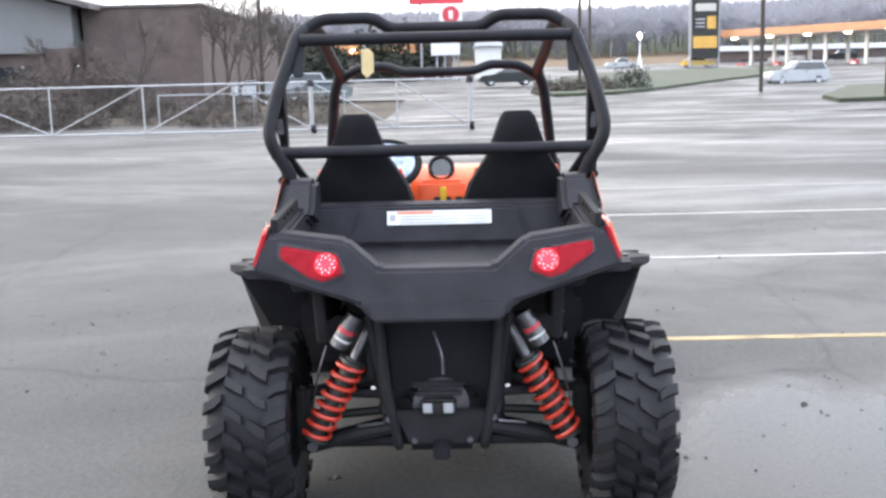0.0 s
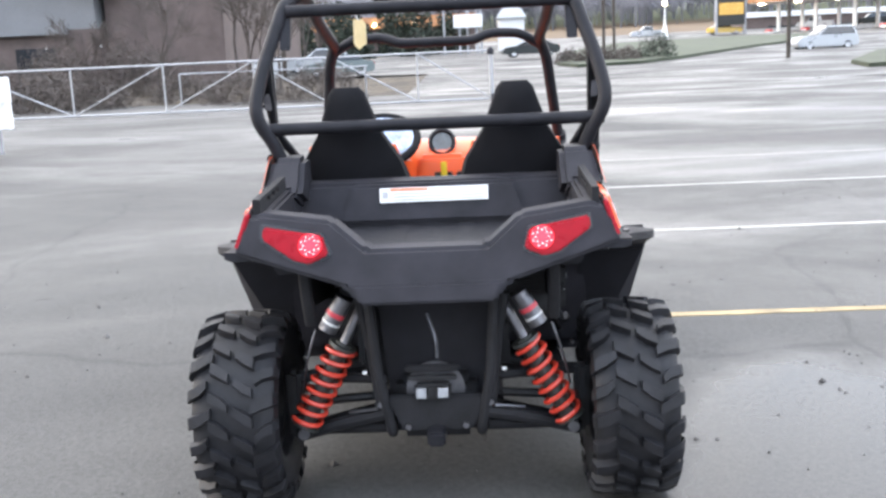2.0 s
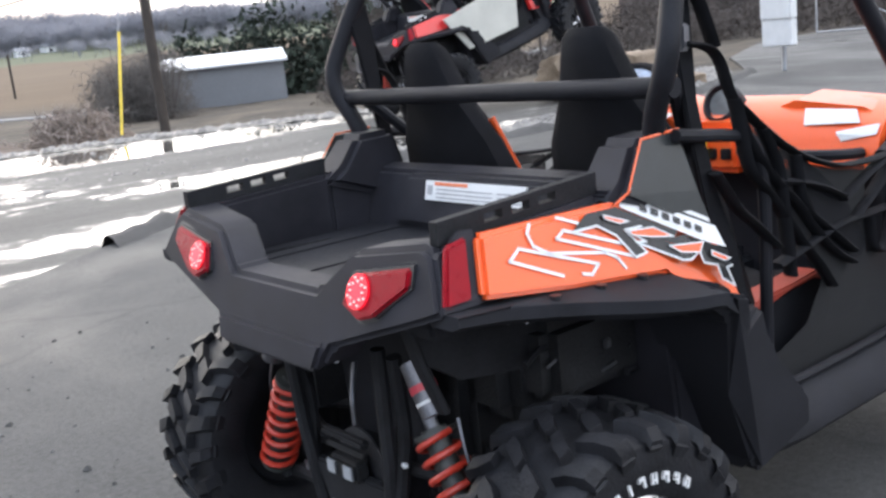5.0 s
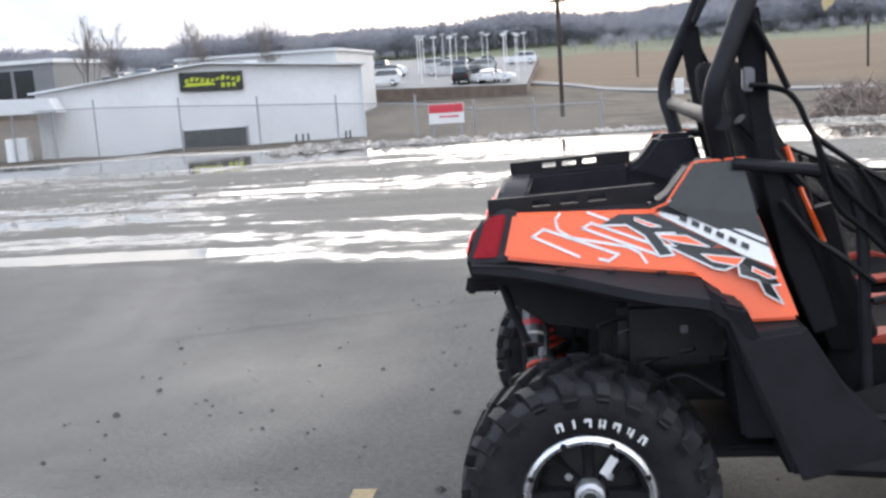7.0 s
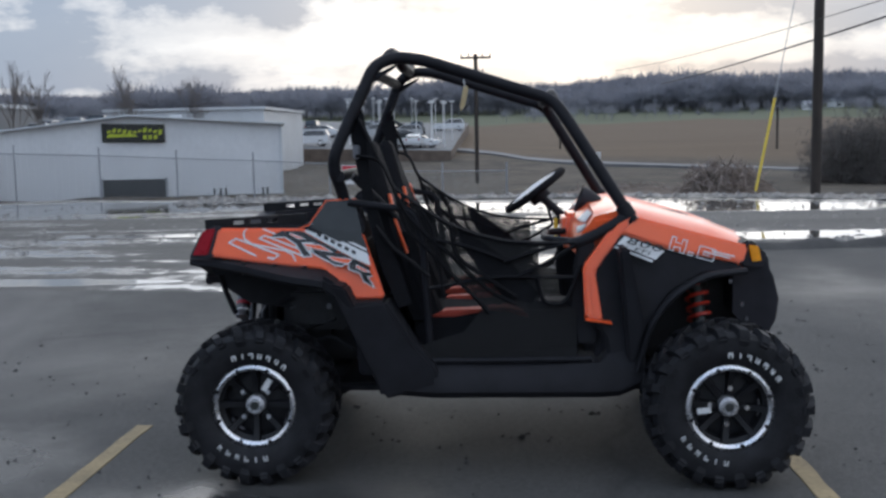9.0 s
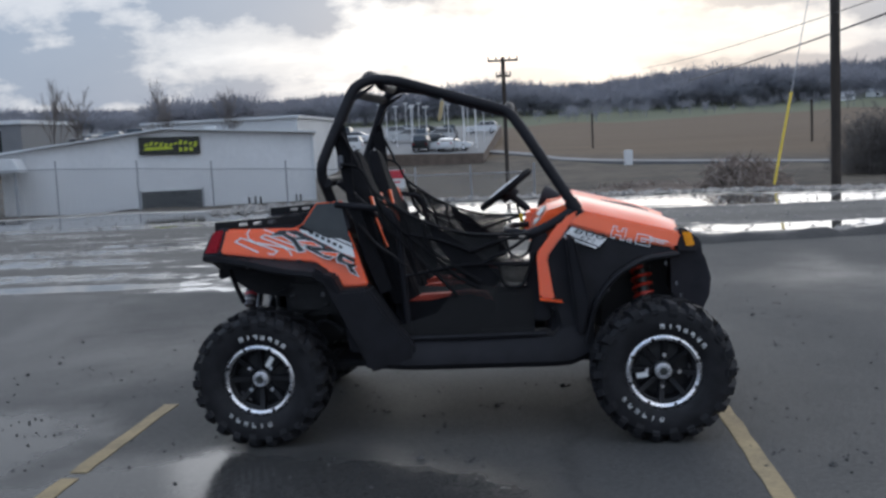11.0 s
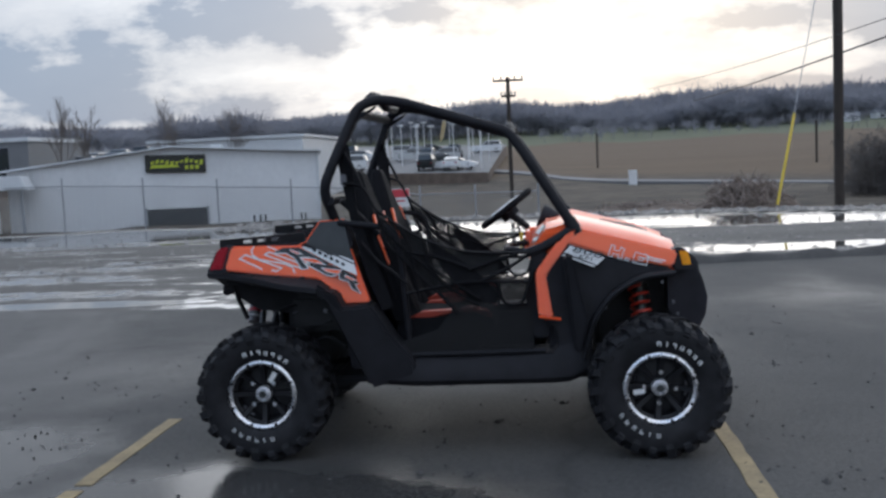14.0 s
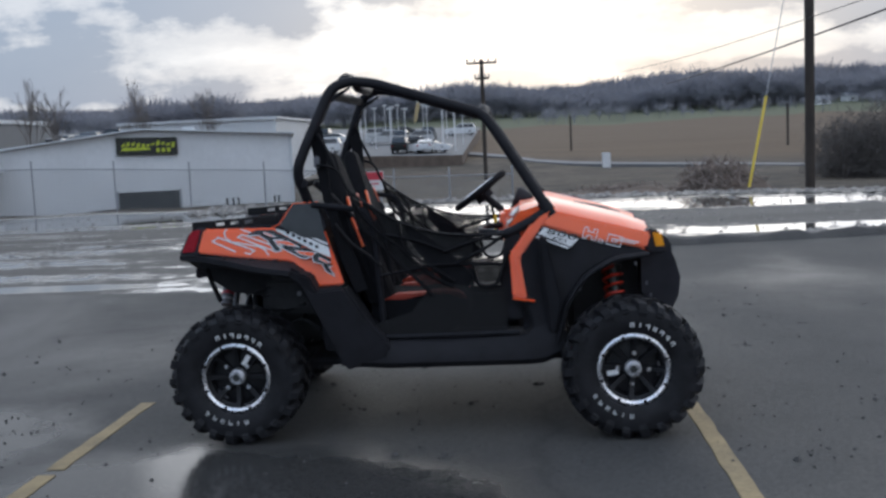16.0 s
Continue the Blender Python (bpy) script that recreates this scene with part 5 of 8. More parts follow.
leaf_clump("brush_pile", 6.75, 21.5, 1.25, 0.9, 0.95, 900, 0.3, M["brush"], "tangled heap of cut brush on brown earth", "brush pile", 620, slim=0.05)
leaf_clump("brush_pile", 4.2, 21.9, 1.8, 0.6, 0.3, 500, 0.2, M["brush"], "low tangle of cut brush along the bank", "brush pile", 621, slim=0.06)
for k in range(16):
    bx, by = 47 + rb.uniform(0, 10), 17 + k * 2.1
    leaf_clump("hedge_shrub", bx, by, 1.9, 1.9, rb.uniform(2.2, 3.8), 1500, 0.3, M["shrub"], "tall bare brown winter shrub before the brick building", "shrub", 640 + k, group="building shrubs", slim=0.06)

# dark trees and a grey shed wall to the north-west
for k in range(9):
    a = radians(66.6 + k * 0.4)
    r = 50 + rb.uniform(-3, 4)
    leaf_clump("thicket_shrub", r * math.cos(a), r * math.sin(a), 1.6, 1.6, rb.uniform(2.6, 4.2), 1000, 0.3, M["thicket"], "dark leafless thicket on the bank", "shrub", 700 + k, group="bank thicket", slim=0.07)
shed = thing("storage_shed", "long pale grey metal storage shed below dark trees", "shed")
part("wall", box(-2.9, 2.9, -0.15, 3, -1.0, 1.45, 0.03), M["gable"], shed)
part("roof", prism([(-0.5, 1.45), (3.3, 1.95), (3.3, 2.05), (-0.5, 1.55)], lambda u, v, s: (-3.1 if s else 3.1, u, v)), M["roof_white"], shed, smooth=False)
shed.matrix_world = pose(25.8, 51.2, -0.9, 0, 0, -27) @ Matrix.Diagonal((1.18, 1, 1.25, 1))
for k in range(13):
    a = radians(48 + k * 1.5)
    r = (58 if k < 6 else 72) + rb.uniform(-5, 8)
    leaf_clump("evergreen_tree", r * math.cos(a), r * math.sin(a), 2.6, 2.6, rb.uniform(4, 7.5), 900, 0.32, M["evergreen"], "dark evergreen on the bank behind the shed", "tree", 500 + k, group="bank evergreens")
for k in range(6):
    a = radians(42 + k * 2.8)
    bare_tree(50 * math.cos(a), 50 * math.sin(a), rb.uniform(5, 8), 130 + k, "bare tree on the bank behind the yard", 5, "bank trees")
for k in range(8):
    a = radians(24 + k * 4.5)
    leaf_clump("hedge_shrub", 43 * math.cos(a), 43 * math.sin(a), 2.4, 2.4, rb.uniform(1.3, 2.2), 1500, 0.28, M["shrub"], "bare brown winter shrub along the bank", "shrub", 240 + k, group="bank shrubs", slim=0.06)


# ---- street, grass islands and the fuel station to the north ----
def island(name, pts, z, label):
    b = prism(pts, lambda u, v, s: (u, v, land_height(u, v) + z + (0.17 if s else -1.0)), 0.05)
    return solid(name, b, M["grass"], label, "grass island", kind="structure", smooth=False)


island("grass_island", [(61, -6.5), (66, -5.5), (78, -7), (90, -9), (101, -12), (112, -16), (116, -30), (108, -39), (95, -33), (80, -22.5), (70, -16.2), (66, -13.8), (62, -10.5)], 0.12, "kerbed winter grass island beside the street")
island("grass_verge", [(46, -18.8), (50, -19.4), (60, -24.5), (61, -36), (61, -50), (46, -50)], 0.12, "kerbed winter grass verge at the lot corner")


def road_sheet(xs, ys, label):
    b = bmesh.new()
    rows = [[b.verts.new((x, y, land_height(x, y) + (0.09 if x > 43 else 0.046))) for y in ys] for x in xs]
    for p, q in zip(rows, rows[1:]):
        for k in range(len(ys) - 1):
            b.faces.new((p[k], q[k], q[k + 1], p[k + 1]))
    return solid("road", b, M["asphalt"], label, "road", kind="structure")


road_sheet([40.5, 44, 47, 50, 54, 58, 61.9], [-90 + 6 * k for k in range(16)] + [3], "wet asphalt drive rising from the lot to the street")
road_sheet([62, 66, 70, 75, 80, 86, 92, 101, 110, 122, 135, 150, 165], [-90 + 6 * k for k in range(21)], "wet asphalt street rising past the lot")


def build_fuel_station():
    root = thing("fuel_canopy", "fuel station canopy with an orange band and lit lamps", "canopy")
    x0, x1, y0, y1, z = 140, 152, -84, -37.5, 7.0
    part("band", box(x0, x1, y0, y1, z, z + 1.0, 0.05), M["canopy"], root)
    part("soffit", box(x0 + 0.2, x1 - 0.2, y0 + 0.2, y1 - 0.2, z - 0.08, z - 0.004, 0.0), M["sign_white"], root)
    for k in range(8):
        yy = -40.5 - k * 5.5
        for xx in (143, 149):
            part("column", box(xx - 0.2, xx + 0.2, yy - 0.2, yy + 0.2, 1.5, z - 0.1, 0.02), M["sign_white"], root)
        part("lamp", box(141.5, 142.1, yy + 1.6, yy + 2.3, z - 0.22, z - 0.085, 0.02), M["lamp"], root)
        pump = thing("fuel_pump", "dark fuel pump with a white panel under the canopy", "fuel pump", "fuel pumps")
        part("body", box(143.0, 143.7, yy + 1.2, yy + 2.2, 1.6, 3.4, 0.05), M["car_red"], pump)
        part("panel", box(142.96, 142.998, yy + 1.35, yy + 2.05, 2.5, 3.2), M["sign_white"], pump)
    shop = thing("fuel_shop", "low dark fuel station shop behind the pumps", "building")
    part("wall", box(160, 170, -80, -42, 1.5, 5.6, 0.05), M["brick"], shop)
    part("window", box(159.94, 160.02, -76, -46, 2.4, 4.2), M["window"], shop)
    part("fascia", box(159.6, 170.2, -80.3, -41.7, 5.6, 6.4, 0.03), M["sign_white"], shop)
    sign = thing("price_sign", "tall dark fuel price sign with yellow panels", "sign")
    part("column", box(138.6, 139.2, -33.15, -32.9, 1.5, 12.5), M["trim_grey"], sign)
    part("column", box(138.6, 139.2, -37.05, -36.8, 1.5, 12.5), M["trim_grey"], sign)
    part("face", box(138.5, 139.0, -36.8, -33.15, 4.2, 12.6, 0.03), M["sign_black"], sign)
    part("panel", box(138.4, 138.49, -36.6, -33.3, 5.6, 7.2, 0.02), M["sign_yellow"], sign, "lit yellow panel")
    part("panel", box(138.4, 138.49, -36.4, -35.2, 8.2, 9.9, 0.02), M["sign_yellow"], sign)
    part("panel", box(138.4, 138.49, -36.4, -33.6, 10.6, 11.6, 0.02), M["tan_panel"], sign)
    for k in range(3):
        part("print_bar", box(138.39, 138.399, -34.9, -33.6, 8.4 + k * 0.5, 8.6 + k * 0.5), M["ink"], sign)


build_fuel_station()
swing = Matrix.Translation((140, -37.5, 0)) @ pose(0, 0, 0, 0, 0, -48) @ Matrix.Translation((-140, 37.5, 0))
for ob in scene.objects:
    if ob.parent is None and ob.name.startswith(("fuel_canopy", "fuel_pump")):
        ob.matrix_world = swing @ ob.matrix_world


def street_pole(x, y, h, label, lamp=False):
    root = thing("street_pole", label, "street pole", "street poles", pose(x, y, land_height(x, y)))
    part("pole", tube([(0, 0, -0.2), (0, 0, h)], 0.13, 8), M["wood_pole"], root)
    if lamp:
        part("lamp_head", box(-0.3, 0.3, -0.25, 0.25, h, h + 0.5, 0.08), M["lamp"], root)
    return root


street_pole(60, -19.2, 10, "dark wooden street pole on the grass island")
street_pole(60, 11.8, 10, "dark wooden street pole beside the street trees")
street_pole(47, -21.5, 9, "dark wooden street pole at the lot corner")
street_pole(78, -10.2, 9, "thin dark street pole")
street_pole(90, -12.6, 10, "thin dark street pole")
mast = thing("street_lamp", "slim white street lamp, lit", "street lamp", "", pose(110, -20.8, 1.4))
part("post", lathe([(0.001, 0), (0.55, 0), (0.1, 3.0), (0.07, 4.6), (0.001, 4.6)], "z", 8), M["sign_white"], mast)
part("globe", lathe([(0.001, 4.6), (0.22, 4.75), (0.22, 5.1), (0.001, 5.25)], "z", 8), M["lamp"], mast)


def roadside_sign(x, y, z0, z1, w, mat, label, extra=None):
    root = thing("roadside_sign", label, "sign", "roadside signs")
    g = land_height(x, y)
    for d in (-w * 0.3, w * 0.3):
        part("post", box(x, x + 0.2, y + d - 0.1, y + d + 0.1, g, z0 + 0.2), M["trim_grey"], root)
    part("face", box(x - 0.2, x, y - w / 2, y + w / 2, z0, z1, 0.03), mat, root)
    if extra:
        part("emblem", lathe(disc_profile(extra, x - 0.25, x - 0.205), "x", 20, center=(0, y, (z0 + z1) / 2 + 0.2)), M["sign_red"], root, "round red emblem")
        part("emblem_bar", box(x - 0.3, x - 0.252, y - extra * 0.25, y + extra * 0.25, (z0 + z1) / 2 - 0.2, (z0 + z1) / 2 + 0.6), M["sign_white"], root)
    return root


roadside_sign(100, 0.0, 7.0, 9.4, 2.3, M["sign_white"], "white roadside sign with a round red emblem", 0.85)
roadside_sign(100.4, 1.4, 9.5, 10.3, 5.5, M["sign_red"], "long red roadside sign board")
roadside_sign(99.4, 0.6, 4.4, 5.7, 2.9, M["sign_white"], "white roadside message board")
rest = thing("restaurant", "low roadside restaurant with a red and tan lit fascia", "building")
part("wall", box(118, 130, 0, 19, 1.2, 5.2, 0.05), M["brick"], rest)
part("fascia", box(117.6, 130.4, -0.3, 19.3, 5.2, 6.6, 0.05), M["canopy"], rest, "lit orange-tan fascia band")
for k in range(4):
    part("wall_lamp", box(117.3, 117.58, 2.2 + k * 4.6, 2.7 + k * 4.6, 5.5, 5.8, 0.03), M["lamp"], rest)
for k in range(3):
    part("window", box(117.94, 118.02, 2 + k * 5.5, 6 + k * 5.5, 1.9, 4.2), M["window"], rest)
arch = thing("white_kiosk", "small white arched roadside building", "building")
part("wall", box(108, 112, -5.4, -2.6, 1.2, 5.4, 0.05), M["sign_white"], arch)
part("roof", prism([(-5.7, 5.4), (-2.3, 5.4), (-3.0, 6.5), (-5.0, 6.5)], lambda u, v, s: (107.6 if s else 112.4, u, v), 0.1), M["roof_white"], arch)
house = thing("house", "pale two-storey house beyond the street trees", "house")
part("wall", box(126, 136, 30, 40, 1.5, 7.5, 0.05), M["tan_panel"], house)
part("roof", prism([(29.3, 7.5), (40.7, 7.5), (35, 10.5)], lambda u, v, s: (125.5 if s else 136.5, u, v)), M["roof_dark"], house, smooth=False)
for k in range(2):
    part("window", box(125.9, 126.02, 32 + k * 4, 33.6 + k * 4, 4.8, 6.4), M["window"], house)
for k, (hx, hy) in enumerate([(101, 333), (112, 341)]):
    hz = land_height(hx, hy)
    h = thing("farmhouse", "distant white farmhouse among the trees", "house", "farmhouses", pose(hx, hy, hz, 0, 0, 20 * k) @ Matrix.Scale(0.42, 4))
    part("wall", box(-5, 5, -4, 4, -0.5, 4, 0.05), M["siding"], h)
    part("roof", prism([(-4.6, 4), (4.6, 4), (0, 6.6)], lambda u, v, s: (-5.4 if s else 5.4, u, v)), M["trim_grey"], h, smooth=False)
    part("window", box(-1.5, 1.5, -4.06, -3.98, 1.2, 2.6), M["window"], h)
wbox = thing("roadside_cabinet", "small white utility cabinet beside the service road", "cabinet")
part("body", box(9.3, 10.05, 89.0, 89.6, -1.7, -0.2, 0.05), M["sign_white"], wbox)


# ---- the side-by-side utility vehicle: x forward, y to its left, rear axle at x = 0 ----
def both(fn):
    """Calls fn for the right (-1) and the left (1) side."""
    for sgn in (-1, 1):
        fn(sgn)


def yz_panel(points, xa, xb, width=0.0, sgn=1):
    """A panel drawn from behind: points (y, z); xa and xb give the rear and front x for a height."""
    return prism(points, lambda u, v, s: (xb(v) if s else xa(v), sgn * u, v), width)


def xz_panel(points, ya, yb, width=0.0):
    """A panel drawn from the side: points (x, z); ya and yb give the outer and inner y for (x, z)."""
    return prism(points, lambda u, v, s: (u, yb(u, v) if s else ya(u, v), v), width)


def tyre_bm(r, half, rim_r, lugs, seed):
    """A mud tyre: a round carcass with staggered, uneven blocks and shoulder knobs that run down its sides."""
    rnd = random.Random(seed)
    prof = [(rim_r, -half * 0.62), (rim_r + 0.012, -half * 0.84), (rim_r + 0.035, -half * 0.93), (r * 0.76, -half * 0.99), (r * 0.86, -half * 0.95), (r * 0.91, -half * 0.8), (r * 0.925, -half * 0.45), (r * 0.93, 0), (r * 0.925, half * 0.45), (r * 0.91, half * 0.8), (r * 0.86, half * 0.95), (r * 0.76, half * 0.99), (rim_r + 0.035, half * 0.93), (rim_r + 0.012, half * 0.84), (rim_r, half * 0.62)]
    b = lathe(prof, "y", 64)
    verts, faces = [], []

    def block(rows):
        """rows: for each end (angle, half angle, y, low radius, high radius)."""
        k = len(verts)
        for a, w, y, lo, hi in rows:
            for rad, ww, yy in ((lo, w, y), (hi, w * 0.78, y)):
                for s in (-1, 1):
                    verts.append((rad * math.cos(a + s * ww), yy, rad * math.sin(a + s * ww)))
        for i in range(len(rows) - 1):
            o = k + i * 4
            for p, q in ((0, 1), (1, 3), (3, 2), (2, 0)):
                faces.append((o + p, o + q, o + 4 + q, o + 4 + p))
        faces.append((k, k + 1, k + 3, k + 2))
        e = k + (len(rows) - 1) * 4
        faces.append((e, e + 2, e + 3, e + 1))

    step = 2 * math.pi / lugs
    for side in (-1, 1):
        for n in range(lugs):
            a = (n + (0.5 if side > 0 else 0)) * step
            w = step * (0.27 if n % 2 else 0.23)
            tip = 0.79 if n % 2 else 0.83
            sk = step * 0.2 * side
            block([(a + sk, w * 0.8, side * half * 1.0, r * (tip - 0.02), r * tip), (a + sk, w, side * half * 1.045, r * 0.84, r * 0.885), (a + sk * 0.7, w, side * half * 0.97, r * 0.88, r * 0.962), (a, w * 0.95, side * half * 0.72, r * 0.9, r * 0.99), (a - sk, w * 0.75, side * half * (0.46 if n % 2 else 0.56), r * 0.91, r * 0.995)])
            c = a + step * (0.42 + rnd.uniform(-0.05, 0.05))
            j = rnd.uniform(0.9, 1.1)
            block([(c - sk * 0.9, w * 0.85 * j, side * half * 0.5, r * 0.91, r * 0.998), (c, w * 0.95, side * half * 0.28, r * 0.91, r * 1.0), (c + sk * 1.1, w * 0.7 * j, side * half * 0.06, r * 0.91, r * 1.0)])
    lug = bmesh.new()
    vs = [lug.verts.new(v) for v in verts]
    for f in faces:
        lug.faces.new([vs[i] for i in f])
    return join(b, lug)


TYRES = {}


def wheel(root, x, y, z, half, sgn, turn, tyre_turn, marks=True):
    """A lugged tyre on a black alloy wheel with a machined lip; sgn is the outer side."""
    r, rim_r = 0.342, 0.169
    if half not in TYRES:
        TYRES[half] = mesh_from(tyre_bm(r, half, rim_r, 22, 5), "tyre", M["rubber"])
    w = new("wheel", mesh_from(lathe([(rim_r - 0.03, -half * 0.6), (rim_r + 0.004, -half * 0.6), (rim_r - 0.012, 0), (rim_r + 0.002, half * 0.62), (rim_r - 0.03, half * 0.5), (rim_r - 0.04, 0)], "y", 40), "wheel", M["rim_black"]))
    w.parent = root
    w.matrix_local = pose(x, y, z) @ (pose(0, 0, 0, 0, 0, 180) if sgn < 0 else Matrix()) @ pose(0, 0, 0, 0, turn, 0)
    t = new("tyre", TYRES[half])
    t.parent = w
    t.matrix_local = pose(0, 0, 0, 0, tyre_turn - turn, 0)
    f = half * 0.72
    part("lip", lathe([(rim_r - 0.014, f - 0.01), (rim_r + 0.006, f - 0.006), (rim_r + 0.008, f + 0.008), (rim_r - 0.004, f + 0.014), (rim_r - 0.016, f + 0.004)], "y", 56), M["rim"] if marks else M["rim_black"], w, "machined silver wheel lip" if marks else "")
    part("disc", lathe([(0.001, f - 0.055), (0.09, f - 0.05), (rim_r - 0.02, f - 0.07), (rim_r - 0.02, f - 0.085), (0.001, f - 0.08)], "y", 40), M["rim_black"], w)
    for k in range(8):
        a = 2 * math.pi * k / 8
        b = loft([[Vector((rr * math.cos(a + s * ww), yy, rr * math.sin(a + s * ww))) for s, yy in ((-1, y0), (1, y0), (0.7, y1), (-0.7, y1))] for rr, ww, y0, y1 in ((0.05, 0.32, f - 0.06, f - 0.03), (0.11, 0.15, f - 0.06, f - 0.022), (rim_r - 0.012, 0.12, f - 0.03, f - 0.002))])
        part("spoke", b, M["rim_black"], w)
        b = tube([((rim_r - 0.006) * math.cos(a + 0.39), f - 0.02, (rim_r - 0.006) * math.sin(a + 0.39)), ((rim_r - 0.006) * math.cos(a + 0.39), f + 0.014, (rim_r - 0.006) * math.sin(a + 0.39))], 0.009, 6)
        part("bead_bolt", b, M["rim_black"], w)
    for k in range(4):
        a = 2 * math.pi * (k + 0.5) / 4
        part("lug_nut", tube([(0.075 * math.cos(a), f - 0.06, 0.075 * math.sin(a)), (0.075 * math.cos(a), f - 0.022, 0.075 * math.sin(a))], 0.011, 6), M["rim"] if marks else M["rim_black"], w)
    for a0, a1 in ((2.2, 2.75), (5.2, 5.75)):
        b = tube([(0.125 * math.cos(a0 + (a1 - a0) * k / 6), f - 0.045, 0.125 * math.sin(a0 + (a1 - a0) * k / 6)) for k in range(7)], 0.011, 5, flat=0.5)
        part("caliper_bracket", b, M["metal"], w)
    cap = part("hub_cap", lathe([(0.001, f - 0.06), (0.041, f - 0.06), (0.039, f - 0.012), (0.03, f - 0.005), (0.001, f - 0.002)], "y", 24), M["cap"], w, "round silver hub cap")
    part("cap_ring", lathe([(0.024, f - 0.006), (0.03, f - 0.006), (0.03, f + 0.001), (0.024, f + 0.001)], "y", 24), M["rim"], cap)
    part("cap_face", lathe(disc_profile(0.018, f - 0.006, f + 0.0015), "y", 16), M["spring_dark"], cap)
    part("sticker", moved(box(-0.012, 0.012, f - 0.015, f - 0.011, -0.028, 0.028), Matrix.Translation((-0.052, 0, 0.086)) @ pose(0, 0, 0, 0, -32, 0)), M["sticker"], w, "small white barcode sticker")
    if marks:
        # raised white marks on the side wall, one bar for each character
        for centre, chars, step, flip in ((math.radians(69), 7, 0.165, 1), (math.radians(245), 6, 0.185, -1)):
            for c in range(chars):
                a = centre - (c - (chars - 1) / 2) * step
                rr = 0.222
                wide = (0.0095, 0.0045, 0.0095, 0.0085, 0.0095, 0.008, 0.009)[c % 7]
                b = box(-wide, -wide + 0.0055, -0.004, 0.002, -0.011, 0.011)
                if wide > 0.005:
                    b = box(-wide + 0.0055, wide, -0.004, 0.002, 0.0035 - 0.009 * (c % 2), 0.011 - 0.013 * (c % 2), bm=b)
                    b = box(wide - 0.005, wide, -0.004, 0.002, -0.011 + 0.006 * (c % 3), 0.011, bm=b)
                m = Matrix.Translation((-rr * math.cos(a), half * 0.985, rr * math.sin(a))) @ Matrix.Rotation(a - math.pi / 2, 4, "Y") @ pose(0, 0, 0, 12, 0, 0)
                part("side_mark", moved(b, m), M["tyre_text"], t, smooth=False)
    return w


def spring_shock(root, top, bottom, coil_top, coil_bottom, spring_mat, reservoir=None):
    top, bottom = Vector(top), Vector(bottom)
    s = part("shock_absorber", tube([top, bottom], 0.017, 12), M["metal"], root, "coil-over shock absorber")
    d = bottom - top
    p, q = top + d * coil_top, top + d * coil_bottom
    part("body", tube([p - d * 0.04, q + d * 0.01], 0.03, 14), M["spring_dark"], s)
    u = d.normalized()
    a = u.cross(Vector((1, 0.2, 0))).normalized()
    w = u.cross(a)
    n, turns, rr = 150, 7.5, 0.047
    part("coil", tube([p.lerp(q, k / n) + (a * math.cos(2 * math.pi * turns * k / n) + w * math.sin(2 * math.pi * turns * k / n)) * rr for k in range(n + 1)], 0.0085, 7), spring_mat, s, "bright painted coil spring")
    for e, f in ((p, -0.012), (q, 0.012)):
        part("collar", tube([e, e + u * f], 0.05, 16), M["spring_dark"], s)
    if reservoir:
        r0, r1 = Vector(reservoir[0]), Vector(reservoir[1])
        res = part("reservoir", tube([r0, r1], 0.031, 16), M["metal"], s, "grey aluminium shock reservoir")
        part("band", tube([r0.lerp(r1, 0.42), r0.lerp(r1, 0.55)], 0.0325, 16), M["sign_red"], res)
        part("band", tube([r0.lerp(r1, 0.72), r0.lerp(r1, 0.78)], 0.0322, 16), M["sign_white"], res)


def decal(points, y_at, lift, mat, parent, name, label=""):
    """A thin film lying on the side panel; y_at gives the panel's outer y."""
    sg = -1 if y_at(0, 1) < 0 else 1
    b = prism(points, lambda u, v, s: (u, y_at(u, v) + sg * (lift if s else lift - 0.0012), v))
    return part(name, b, mat, parent, label, smooth=False)


def outline_decal(points, y_at, lift, width, mat, parent, name):
    sg = -1 if y_at(0, 1) < 0 else 1
    b = None
    for (x0, z0), (x1, z1) in zip(points, points[1:]):
        d = Vector((x1 - x0, z1 - z0))
        n = Vector((-d.y, d.x)).normalized() * width / 2
        e = d.normalized() * width / 2
        quad = [(x0 - e.x + n.x, z0 - e.y + n.y), (x1 + e.x + n.x, z1 + e.y + n.y), (x1 + e.x - n.x, z1 + e.y - n.y), (x0 - e.x - n.x, z0 - e.y - n.y)]
        b = join(b, prism(quad, lambda u, v, s: (u, y_at(u, v) + sg * (lift if s else lift - 0.0012), v)))
    return part(name, b, mat, parent, "", smooth=False)


def lettering(word, x, z, size, slope, lean, mat, y_at, sgn, parent):
    """Raised film letters in the built-in typeface, lying on a side panel."""
    cu = bpy.data.curves.new("lettering", "FONT")
    cu.body, cu.size, cu.shear, cu.extrude, cu.space_character = word, size, lean, 0.0005, 1.1
    cu.materials.append(mat)
    ob = new("lettering", cu)
    ob.parent = parent
    c = Vector((x, y_at(x, z), z))
    u, w = math.cos(radians(slope)), math.sin(radians(slope))
    du, dw = (y_at(x + 0.2 * u, z + 0.2 * w) - c.y) / 0.2, (y_at(x - 0.1 * w, z + 0.1 * u) - c.y) / 0.1
    ex, ez = Vector((u, du, w)).normalized(), Vector((-w, dw, u)).normalized()
    if sgn > 0:
        c, ex = c + ex * size * 4.4, -ex
    m = Matrix((ex, ez, ex.cross(ez))).transposed().to_4x4() @ Matrix.Diagonal((2.3, 1, 1, 1))
    m.translation = c
    ob.matrix_local = m
    return ob


